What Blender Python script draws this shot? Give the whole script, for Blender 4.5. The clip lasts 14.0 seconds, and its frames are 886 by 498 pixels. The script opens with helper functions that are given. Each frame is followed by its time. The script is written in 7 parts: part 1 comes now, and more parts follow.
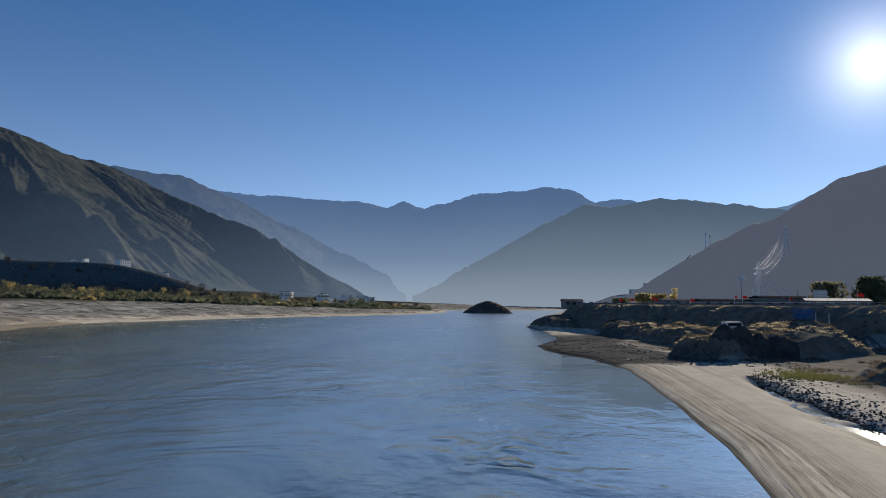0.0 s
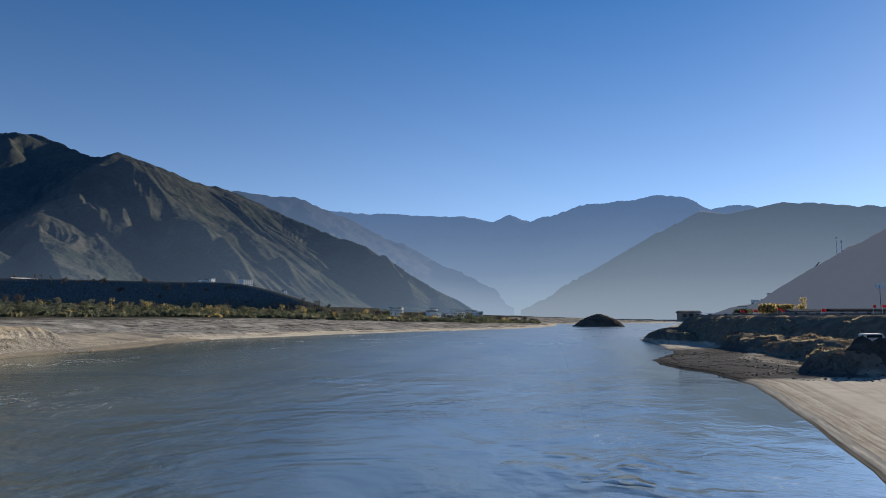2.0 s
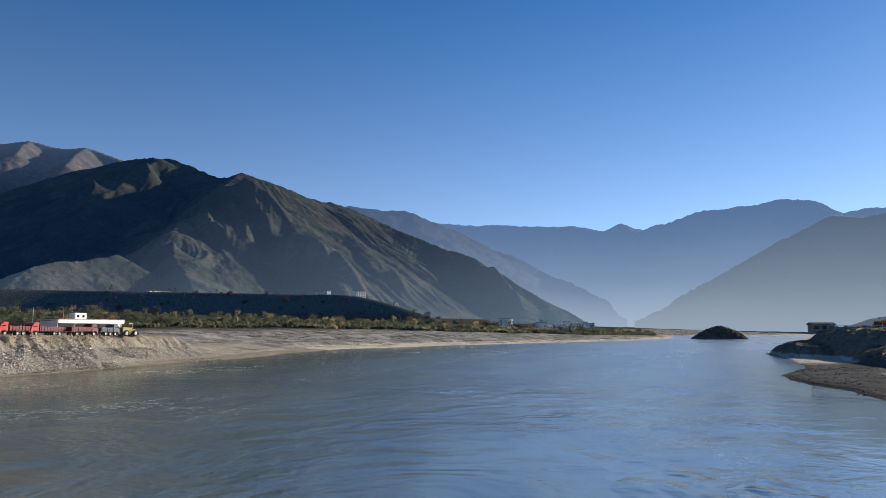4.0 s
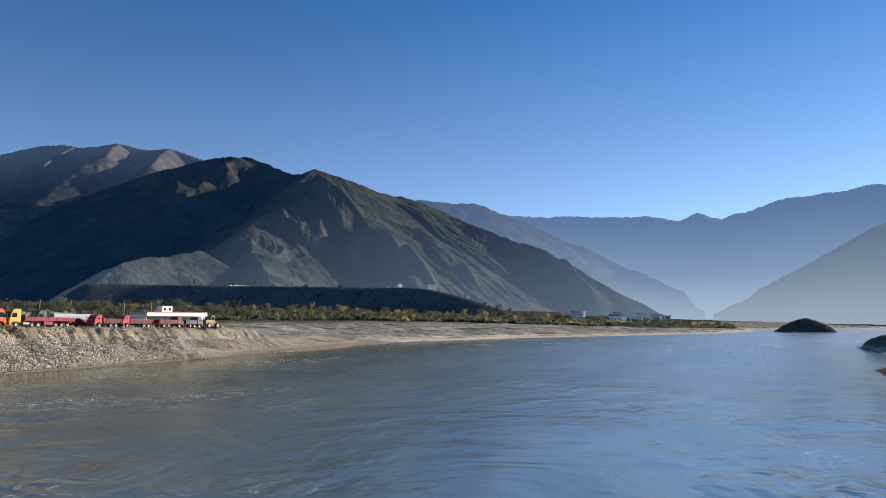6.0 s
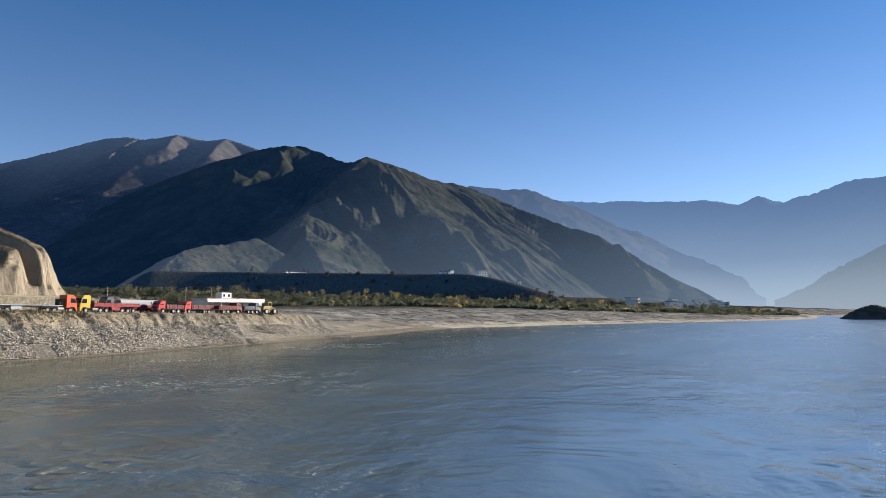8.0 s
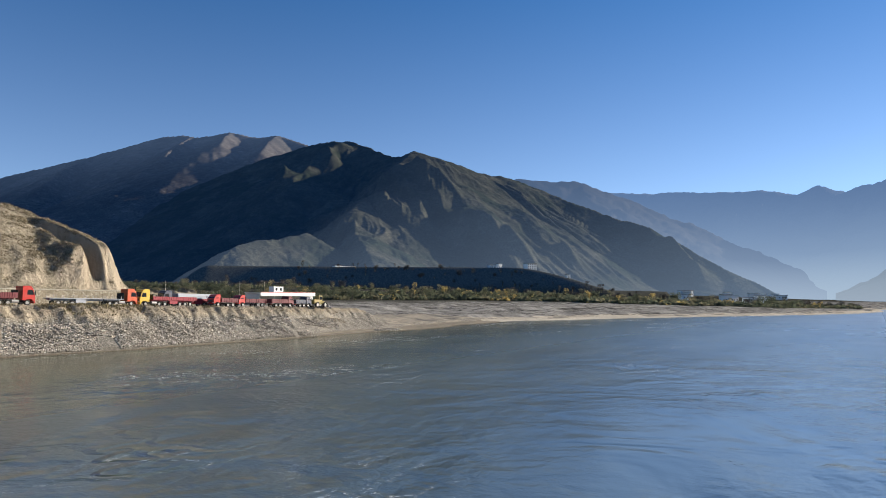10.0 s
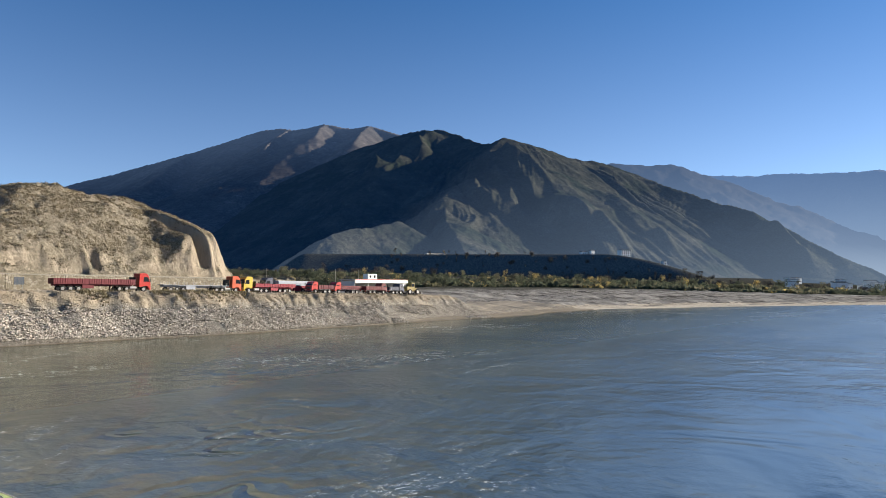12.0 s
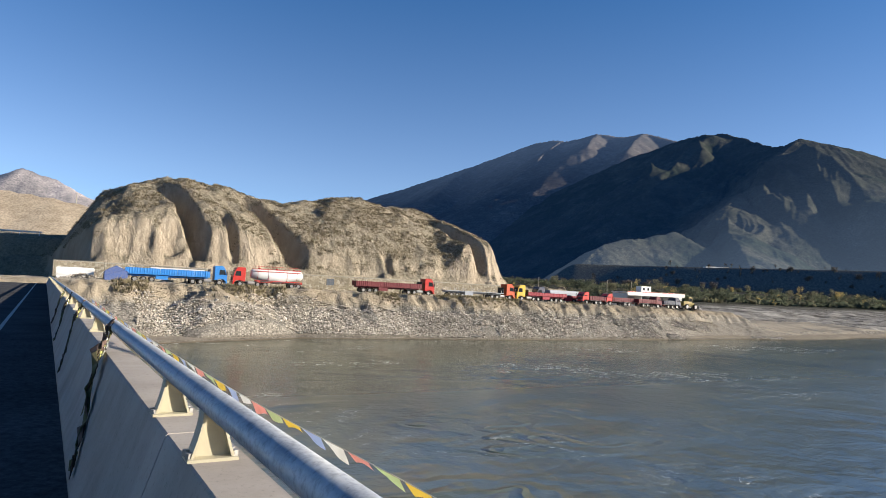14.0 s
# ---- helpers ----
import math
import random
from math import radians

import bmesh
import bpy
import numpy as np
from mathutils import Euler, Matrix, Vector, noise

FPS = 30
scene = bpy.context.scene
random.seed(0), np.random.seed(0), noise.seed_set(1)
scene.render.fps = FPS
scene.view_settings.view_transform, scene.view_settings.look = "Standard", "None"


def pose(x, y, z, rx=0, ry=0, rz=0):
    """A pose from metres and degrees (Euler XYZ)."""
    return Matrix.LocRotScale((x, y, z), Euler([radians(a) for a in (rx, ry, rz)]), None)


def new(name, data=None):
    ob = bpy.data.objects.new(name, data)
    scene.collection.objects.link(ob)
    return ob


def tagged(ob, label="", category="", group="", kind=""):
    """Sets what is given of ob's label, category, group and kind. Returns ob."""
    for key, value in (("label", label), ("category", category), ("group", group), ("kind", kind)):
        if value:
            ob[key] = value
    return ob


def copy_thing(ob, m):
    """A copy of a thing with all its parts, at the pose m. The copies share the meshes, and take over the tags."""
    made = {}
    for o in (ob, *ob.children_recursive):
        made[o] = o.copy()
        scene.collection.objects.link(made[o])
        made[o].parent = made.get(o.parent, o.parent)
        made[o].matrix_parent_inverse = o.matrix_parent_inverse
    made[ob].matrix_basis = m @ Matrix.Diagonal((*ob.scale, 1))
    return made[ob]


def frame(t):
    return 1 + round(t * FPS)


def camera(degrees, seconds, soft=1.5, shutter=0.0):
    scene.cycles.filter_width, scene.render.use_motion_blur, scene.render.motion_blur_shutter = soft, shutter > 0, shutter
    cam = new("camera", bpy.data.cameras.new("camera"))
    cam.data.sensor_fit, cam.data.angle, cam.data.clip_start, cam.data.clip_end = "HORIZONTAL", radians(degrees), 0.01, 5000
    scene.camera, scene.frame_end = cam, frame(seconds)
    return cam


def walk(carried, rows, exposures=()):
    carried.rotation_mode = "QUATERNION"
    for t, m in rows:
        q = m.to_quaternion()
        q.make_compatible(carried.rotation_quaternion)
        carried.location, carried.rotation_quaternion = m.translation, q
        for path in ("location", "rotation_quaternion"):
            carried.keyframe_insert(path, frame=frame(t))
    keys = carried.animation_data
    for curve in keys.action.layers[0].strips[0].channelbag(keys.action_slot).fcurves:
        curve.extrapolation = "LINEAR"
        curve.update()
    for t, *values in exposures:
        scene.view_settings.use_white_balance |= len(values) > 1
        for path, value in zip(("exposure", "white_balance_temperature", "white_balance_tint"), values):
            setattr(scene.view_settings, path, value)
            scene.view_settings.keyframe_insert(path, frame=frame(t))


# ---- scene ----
cam = camera(65.82, 14.0, soft=0.6)
# seconds, x, y, z, and the turn in degrees: a phone swung at arm's length
PATH = [
    (0.0, 0.001, 0.800, 9.0, 94.500, -0.598, -0.047),
    (0.5, -0.035, 0.799, 9.0, 94.616, -0.446, 2.541),
    (1.0, -0.071, 0.797, 9.0, 94.835, -0.249, 5.094),
    (1.5, -0.099, 0.794, 9.0, 95.172, -0.050, 7.144),
    (2.0, -0.125, 0.790, 9.0, 95.632, 0.055, 8.955),
    (2.5, -0.153, 0.785, 9.0, 96.077, -0.044, 11.052),
    (3.0, -0.188, 0.778, 9.0, 96.437, -0.112, 13.599),
    (3.5, -0.220, 0.769, 9.0, 96.571, -0.103, 15.984),
    (6.0, -0.325, 0.731, 9.0, 95.956, -0.073, 23.931),
    (6.5, -0.339, 0.725, 9.0, 95.599, -0.131, 25.079),
    (7.0, -0.353, 0.718, 9.0, 95.248, -0.139, 26.186),
    (7.5, -0.367, 0.711, 9.0, 94.971, -0.154, 27.288),
    (8.0, -0.379, 0.705, 9.0, 94.806, -0.137, 28.261),
    (10.5, -0.446, 0.664, 9.0, 93.937, -0.188, 33.876),
    (11.0, -0.468, 0.649, 9.0, 93.534, -0.285, 35.837),
    (11.5, -0.491, 0.632, 9.0, 93.284, -0.302, 37.828),
    (12.0, -0.513, 0.614, 9.0, 93.168, -0.201, 39.852),
    (12.5, -0.541, 0.590, 9.0, 93.201, -0.182, 42.524),
    (13.0, -0.580, 0.551, 9.0, 93.313, -0.567, 46.447),
    (13.5, -0.636, 0.485, 9.0, 93.463, -1.420, 52.664),
    (14.0, -0.707, 0.374, 9.0, 93.506, -2.471, 62.114),
]
EXPOSURES = [(0.0, 0.60), (1.5, 0.72), (3.0, 0.86), (6.5, 1.05), (8.0, 1.07), (11.0, 1.09), (12.0, 1.12), (13.0, 1.18), (14.0, 1.20)]
walk(cam, [(r[0], pose(*r[1:])) for r in PATH], EXPOSURES)

# ---- sky, sun ----
SUN_AZ, SUN_EL = 32.7, 17.2
world = bpy.data.worlds.new("world")
scene.world = world
world.use_nodes = True
_wn = world.node_tree.nodes
_sky = _wn.new("ShaderNodeTexSky")
_sky.sky_type = "NISHITA"
_sky.sun_disc = False
_sky.sun_elevation = radians(SUN_EL)
_sky.sun_rotation = radians(SUN_AZ)
_sky.altitude = 3600
_sky.air_density = 1.0
_sky.dust_density = 0.35
_sky.ozone_density = 4.5
# the bright ring of haze round the low sun
_dir = _wn.new("ShaderNodeTexCoord")
_a, _e = radians(SUN_AZ), radians(SUN_EL)
_sv = Vector((math.sin(_a) * math.cos(_e), math.cos(_a) * math.cos(_e), math.sin(_e)))
_halo = []
for _r, _p in ((0.17, 4.0), (0.5, 2.4)):
    _m = _wn.new("ShaderNodeMapping")
    _m.inputs["Scale"].default_value = (1 / _r,) * 3
    _m.inputs["Location"].default_value = tuple(-_sv / _r)
    _g = _wn.new("ShaderNodeTexGradient")
    _g.gradient_type = "SPHERICAL"
    _q = _wn.new("ShaderNodeMath")
    _q.operation = "POWER"
    _q.inputs[1].default_value = _p
    world.node_tree.links.new(_dir.outputs["Generated"], _m.inputs["Vector"])
    world.node_tree.links.new(_m.outputs[0], _g.inputs[0])
    world.node_tree.links.new(_g.outputs["Fac"], _q.inputs[0])
    _halo.append(_q.outputs[0])
# thin dry air at this height: a deeper blue
_deep = _wn.new("ShaderNodeHueSaturation")
_deep.inputs["Hue"].default_value = 0.498
_up, _sat = _wn.new("ShaderNodeSeparateXYZ"), _wn.new("ShaderNodeMapRange")
for _k, _v in (("From Min", 0.15), ("From Max", 0.46), ("To Min", 0.88), ("To Max", 1.13)):
    _sat.inputs[_k].default_value = _v
world.node_tree.links.new(_dir.outputs["Generated"], _up.inputs[0])
world.node_tree.links.new(_up.outputs[2], _sat.inputs["Value"])
world.node_tree.links.new(_sat.outputs[0], _deep.inputs["Saturation"])
world.node_tree.links.new(_sky.outputs[0], _deep.inputs["Color"])
_sum = _deep.outputs[0]
for _h, _c in zip(_halo, ((11.0, 10.6, 10.0), (0.5, 0.45, 0.4))):
    _mx = _wn.new("ShaderNodeMix")
    _mx.data_type, _mx.blend_type = "RGBA", "ADD"
    _mx.inputs[7].default_value = (*_c, 1)
    world.node_tree.links.new(_h, _mx.inputs[0])
    world.node_tree.links.new(_sum, _mx.inputs[6])
    _sum = _mx.outputs[2]
world.node_tree.links.new(_sum, _wn["Background"].inputs[0])
_wn["Background"].inputs[1].default_value = 0.075

_sd = bpy.data.lights.new("sun", "SUN")
_sd.energy, _sd.angle, _sd.color = 5.0, radians(0.53), (1.0, 0.92, 0.80)
_sun = new("sun", _sd)
_sun.matrix_world = Matrix.Translation((200, 300, 400)) @ _sv.to_track_quat("Z", "Y").to_matrix().to_4x4()

# ---- small tools ----
rng = np.random.default_rng(7)


def lattice(ix, iy, seed):
    with np.errstate(over="ignore"):
        h = (ix.astype(np.int64) * 374761393 + iy.astype(np.int64) * 668265263 + seed * 1442695041) & 0xFFFFFFFF
        h = ((h ^ (h >> 13)) * 1274126177) & 0xFFFFFFFF
        h = (h ^ (h >> 16)) & 0xFFFFFFFF
    return h / 4294967295.0


def vnoise(x, y, seed=0):
    """Value noise, -1 to 1, cell size 1."""
    x, y = np.asarray(x, float), np.asarray(y, float)
    ix, iy = np.floor(x), np.floor(y)
    fx, fy = x - ix, y - iy
    ux, uy = fx * fx * fx * (fx * (fx * 6 - 15) + 10), fy * fy * fy * (fy * (fy * 6 - 15) + 10)
    a, b = lattice(ix, iy, seed), lattice(ix + 1, iy, seed)
    c, d = lattice(ix, iy + 1, seed), lattice(ix + 1, iy + 1, seed)
    return 2 * ((a * (1 - ux) + b * ux) * (1 - uy) + (c * (1 - ux) + d * ux) * uy) - 1


def fbm(x, y, octaves=5, seed=0, gain=0.5):
    total, amp = 0.0, 1.0
    for o in range(octaves):
        k = 2.03 ** o
        total = total + amp * vnoise(np.asarray(x) * k + 17.3 * o, np.asarray(y) * k - 9.1 * o, seed + o)
        amp *= gain
    return total


def ridged(x, y, octaves=5, seed=0, gain=0.5):
    """0 to about 1, high on sharp crests."""
    total, amp, norm = 0.0, 1.0, 0.0
    for o in range(octaves):
        k = 2.03 ** o
        total = total + amp * (1 - np.abs(vnoise(np.asarray(x) * k + 31.7 * o, np.asarray(y) * k + 5.9 * o, seed + o)))
        norm += amp
        amp *= gain
    return total / norm


def smooth(a, b, v):
    t = np.clip((np.asarray(v, float) - a) / (b - a), 0, 1)
    return t * t * (3 - 2 * t)


def mesh_ob(name, verts, faces, material, parent=None, label="", flat=False):
    me = bpy.data.meshes.new(name)
    me.from_pydata([tuple(v) for v in verts], [], [tuple(f) for f in faces])
    me.validate()
    me.update()
    if not flat:
        me.polygons.foreach_set("use_smooth", [True] * len(me.polygons))
    if material:
        me.materials.append(material)
    ob = new(name, me)
    if parent:
        ob.parent = parent
    if label:
        ob["label"] = label
    return ob


def grid_ob(name, X, Y, Z, material, keep=None, parent=None, flat=False):
    """A sheet of quads over 2D arrays of places; keep: a mask of the vertices, a quad stays if any corner is kept."""
    n, m = X.shape
    co = np.stack([X, Y, Z], -1).reshape(-1, 3)
    i, j = np.meshgrid(np.arange(n - 1), np.arange(m - 1), indexing="ij")
    a = (i * m + j).ravel()
    quads = np.stack([a, a + 1, a + m + 1, a + m], 1)
    if keep is not None:
        k = keep.ravel()
        quads = quads[k[quads].any(1)]
    used, inv = np.unique(quads, return_inverse=True)
    co, quads = co[used], inv.reshape(quads.shape)
    me = bpy.data.meshes.new(name)
    me.vertices.add(len(co))
    me.vertices.foreach_set("co", co.ravel())
    me.loops.add(quads.size)
    me.loops.foreach_set("vertex_index", quads.ravel().astype(np.int32))
    me.polygons.add(len(quads))
    me.polygons.foreach_set("loop_start", np.arange(0, quads.size, 4, dtype=np.int32))
    me.polygons.foreach_set("use_smooth", np.full(len(quads), not flat))
    me.update(calc_edges=True)
    me.validate()
    # faces look up
    nrm = np.zeros(len(me.polygons) * 3, np.float32)
    me.polygons.foreach_get("normal", nrm)
    if nrm[2::3].sum() < 0:
        me.flip_normals()
    me.materials.append(material)
    ob = new(name, me)
    if parent:
        ob.parent = parent
    return ob


def part(name, bm, material, parent=None, label="", bevel=0.0):
    """Links a bmesh as one mesh object under a thing or a part."""
    if bevel:
        bmesh.ops.bevel(bm, geom=bm.edges[:], offset=bevel, segments=1, affect="EDGES", clamp_overlap=True)
    bmesh.ops.recalc_face_normals(bm, faces=bm.faces[:])
    me = bpy.data.meshes.new(name)
    bm.to_mesh(me)
    bm.free()
    me.materials.append(material)
    ob = new(name, me)
    if parent:
        ob.parent = parent
    if label:
        ob["label"] = label
    return ob


def thing(name, m, label, category, group="", kind=""):
    ob = new(name)
    ob.matrix_world = m
    return tagged(ob, label, category, group, kind)


def box(bm, x0, x1, y0, y1, z0, z1):
    vs = [bm.verts.new(p) for p in ((x0, y0, z0), (x1, y0, z0), (x1, y1, z0), (x0, y1, z0), (x0, y0, z1), (x1, y0, z1), (x1, y1, z1), (x0, y1, z1))]
    for f in ((0, 3, 2, 1), (4, 5, 6, 7), (0, 1, 5, 4), (1, 2, 6, 5), (2, 3, 7, 6), (3, 0, 4, 7)):
        bm.faces.new([vs[k] for k in f])
    return vs


def boxes(*list_of):
    bm = bmesh.new()
    for b in list_of:
        box(bm, *b)
    return bm


def tube(bm, pts, r, n=8, caps=True):
    """A round bar along a polyline; r: one radius or one a point."""
    pts = [Vector(p) for p in pts]
    rings = []
    for i, p in enumerate(pts):
        d = (pts[min(i + 1, len(pts) - 1)] - pts[max(i - 1, 0)]).normalized()
        u = d.orthogonal() if abs(d.z) > 0.95 else d.cross(Vector((0, 0, 1)))
        u = u.normalized()
        v = d.cross(u)
        rr = r[i] if hasattr(r, "__len__") else r
        rings.append([bm.verts.new(p + rr * (math.cos(2 * math.pi * k / n) * u + math.sin(2 * math.pi * k / n) * v)) for k in range(n)])
    for a, b in zip(rings, rings[1:]):
        for k in range(n):
            bm.faces.new((a[k], a[(k + 1) % n], b[(k + 1) % n], b[k]))
    if caps:
        bm.faces.new(rings[0][::-1])
        bm.faces.new(rings[-1])


def prism(bm, profile, axis, a, b):
    """A closed outline of (u, v) pushed along axis 'x' or 'y' from a to b."""
    def at(u, v, w):
        return (w, u, v) if axis == "x" else (u, w, v)
    p = [bm.verts.new(at(u, v, a)) for u, v in profile]
    q = [bm.verts.new(at(u, v, b)) for u, v in profile]
    n = len(profile)
    for i in range(n):
        bm.faces.new((p[i], p[(i + 1) % n], q[(i + 1) % n], q[i]))
    bm.faces.new(p[::-1])
    bm.faces.new(q)


# ---- materials ----
class Nodes:
    """A node material with a few shortcuts."""

    def __init__(self, name, rough=0.8, metal=0.0, spec=0.3):
        self.mat = bpy.data.materials.new(name)
        self.mat.use_nodes = True
        self.tree = self.mat.node_tree
        self.bsdf = self.tree.nodes["Principled BSDF"]
        self.bsdf.inputs["Roughness"].default_value = rough
        self.bsdf.inputs["Metallic"].default_value = metal
        self.bsdf.inputs["Specular IOR Level"].default_value = spec

    def node(self, kind, **props):
        n = self.tree.nodes.new("ShaderNode" + kind)
        for k, v in props.items():
            if k == "operation":
                n.operation = v
            elif k == "blend_type":
                n.blend_type = v
        return n

    def link(self, a, b):
        self.tree.links.new(a, b)

    def coords(self, scale=(1, 1, 1), turn=0.0, local=False):
        g = self.node("TexCoord") if local else self.node("NewGeometry")
        m = self.node("Mapping")
        m.inputs["Scale"].default_value = scale
        m.inputs["Rotation"].default_value = (0, 0, radians(turn))
        self.link(g.outputs["Object" if local else "Position"], m.inputs["Vector"])
        return m.outputs[0]

    def noise(self, scale, detail=5, rough=0.6, vec=None, distortion=0.0):
        n = self.node("TexNoise")
        n.inputs["Scale"].default_value = scale
        n.inputs["Detail"].default_value = detail
        n.inputs["Roughness"].default_value = rough
        n.inputs["Distortion"].default_value = distortion
        self.link(vec if vec is not None else self.coords(), n.inputs["Vector"])
        return n.outputs["Fac"]

    def ramp(self, fac, stops):
        r = self.node("ValToRGB")
        e = r.color_ramp.elements
        e.remove(e[1])
        for k, (p, c) in enumerate(stops):
            if k == 0:
                e[0].position = p
            el = e.new(p) if k else e[0]
            el.color = (*c, 1) if hasattr(c, "__len__") else (c, c, c, 1)
        self.link(fac, r.inputs[0])
        return r.outputs[0]

    def mix(self, fac, a, b, blend="MIX"):
        m = self.node("Mix")
        m.data_type, m.blend_type = "RGBA", blend
        for v, k in ((fac, 0), (a, 6), (b, 7)):
            if hasattr(v, "is_output"):
                self.link(v, m.inputs[k])
            else:
                m.inputs[k].default_value = v if k == 0 else (*v, 1)
        return m.outputs[2]

    def math(self, op, a, b=0.5):
        m = self.node("Math", operation=op)
        for v, k in ((a, 0), (b, 1)):
            if hasattr(v, "is_output"):
                self.link(v, m.inputs[k])
            else:
                m.inputs[k].default_value = v
        return m.outputs[0]

    def base(self, c):
        if hasattr(c, "is_output"):
            self.link(c, self.bsdf.inputs["Base Color"])
        else:
            self.bsdf.inputs["Base Color"].default_value = (*c, 1)
        return self

    def bump(self, height, strength=0.5, distance=0.1):
        b = self.node("Bump")
        b.inputs["Strength"].default_value = strength
        b.inputs["Distance"].default_value = distance
        self.link(height, b.inputs["Height"])
        self.link(b.outputs[0], self.bsdf.inputs["Normal"])
        if self.bsdf.inputs["Coat Weight"].default_value:
            self.link(b.outputs[0], self.bsdf.inputs["Coat Normal"])
        return self


def earth(name, dark, light, scale, fine, bump=0.4, dist=0.3, rough=0.95, extra=None):
    """Rough ground in two tones at two scales."""
    n = Nodes(name, rough, spec=0.0)
    big = n.noise(scale, 6, 0.65)
    small = n.noise(fine, 4, 0.7)
    c = n.ramp(big, [(0.35, dark), (0.65, light)])
    shade = n.ramp(small, [(0.3, 0.55), (0.7, 1.25)])
    c = n.mix(1.0, c, shade, "MULTIPLY")
    if extra:
        c = n.mix(n.ramp(n.noise(extra[1], 4, 0.6), [(0.52, 0.0), (0.62, 1.0)]), c, extra[0])
    n.base(c)
    n.bump(n.math("ADD", big, small), bump, dist)
    return n.mat


def paint(name, colour, rough=0.5, metal=0.0, wear=0.25, scale=3.0):
    """Paint, cloth or metal with dust and small wear."""
    n = Nodes(name, rough, metal, 0.4 if rough < 0.7 else 0.06)
    f = n.noise(scale, 6, 0.7)
    c2 = tuple(min(1, v * (1 - wear) + 0.30 * wear * w) for v, w in zip(colour, (1.0, 0.85, 0.65)))
    n.base(n.ramp(f, [(0.4, colour), (0.72, c2)]))
    n.bump(f, 0.08, 0.02)
    return n.mat


def glow_hill(name, colour, low_haze_glow, mid_haze_glow, air, mid, z1):
    """Far range as plain backdrop; haze painted as emission, strongest near the valley floor."""
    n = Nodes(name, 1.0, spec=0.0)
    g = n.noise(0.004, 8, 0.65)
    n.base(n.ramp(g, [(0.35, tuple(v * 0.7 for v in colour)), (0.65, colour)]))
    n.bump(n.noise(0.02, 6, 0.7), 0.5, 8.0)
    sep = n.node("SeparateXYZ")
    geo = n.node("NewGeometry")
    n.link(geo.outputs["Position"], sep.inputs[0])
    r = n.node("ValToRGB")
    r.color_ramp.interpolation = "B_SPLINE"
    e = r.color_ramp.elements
    e[0].color = (*low_haze_glow, 1)
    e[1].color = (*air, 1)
    e.new(mid).color = (*mid_haze_glow, 1)
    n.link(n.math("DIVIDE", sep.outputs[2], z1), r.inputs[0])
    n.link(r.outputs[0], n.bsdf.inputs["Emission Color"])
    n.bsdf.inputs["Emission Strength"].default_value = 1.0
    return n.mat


def slope_material(name, dark, light, scale, fine, stain, bump, air, high_haze_glow, z0, z1, haze, x0, x1):
    """A dry mountainside two kilometres off, blue haze painted in as emission, thicker towards the sun and the valley
    floor.
    """
    n = Nodes(name, 1.0, spec=0.0)
    big = n.noise(scale, 6, 0.65)
    small = n.noise(fine, 5, 0.75)
    c = n.ramp(big, [(0.35, dark), (0.65, light)])
    c = n.mix(n.ramp(n.noise(scale * 0.7, 4, 0.6), [(0.50, 0.0), (0.62, 1.0)]), c, stain)
    c = n.mix(1.0, c, n.ramp(small, [(0.3, 0.66), (0.6, 1.1), (0.72, 1.7)]), "MULTIPLY")
    # low bushes and pale stones, a few metres each
    speck = n.noise(fine * 4.5, 3, 0.7)
    n.base(n.mix(1.0, c, n.ramp(speck, [(0.36, 0.55), (0.5, 1.0), (0.62, 1.15), (0.72, 1.9)]), "MULTIPLY"))
    n.bump(n.math("ADD", n.math("ADD", big, n.math("MULTIPLY", small, 0.9)), n.math("MULTIPLY", speck, 0.35)), bump, 3.6)
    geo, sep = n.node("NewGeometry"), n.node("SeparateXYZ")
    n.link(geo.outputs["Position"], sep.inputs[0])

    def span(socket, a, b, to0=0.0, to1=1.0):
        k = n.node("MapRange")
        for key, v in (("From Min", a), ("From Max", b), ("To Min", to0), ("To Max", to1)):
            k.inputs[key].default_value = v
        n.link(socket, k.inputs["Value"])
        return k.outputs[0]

    # painted haze glow: one tone by height, thicker to the east and low down
    near = n.mix(span(sep.outputs[2], z0, z1), air, high_haze_glow)
    east_haze = n.math("MULTIPLY", span(sep.outputs[0], x0, x1), span(sep.outputs[2], 10, 260, 1.0, 0.35))
    n.link(n.mix(east_haze, near, haze), n.bsdf.inputs["Emission Color"])
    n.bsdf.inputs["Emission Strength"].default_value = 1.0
    return n.mat


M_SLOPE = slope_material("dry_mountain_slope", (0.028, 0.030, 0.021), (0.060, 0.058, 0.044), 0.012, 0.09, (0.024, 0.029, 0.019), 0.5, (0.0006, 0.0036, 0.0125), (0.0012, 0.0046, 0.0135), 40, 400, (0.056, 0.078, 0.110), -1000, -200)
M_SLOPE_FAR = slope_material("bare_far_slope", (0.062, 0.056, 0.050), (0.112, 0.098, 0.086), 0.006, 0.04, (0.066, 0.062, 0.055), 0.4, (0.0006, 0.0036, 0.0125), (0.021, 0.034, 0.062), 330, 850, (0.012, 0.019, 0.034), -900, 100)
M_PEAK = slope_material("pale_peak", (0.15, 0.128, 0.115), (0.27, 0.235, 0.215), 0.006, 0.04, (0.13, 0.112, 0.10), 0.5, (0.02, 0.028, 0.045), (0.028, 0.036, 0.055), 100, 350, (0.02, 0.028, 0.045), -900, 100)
M_LOESS = earth("pale_loess", (0.29, 0.232, 0.165), (0.41, 0.335, 0.245), 0.12, 1.1, 0.6, 0.4)


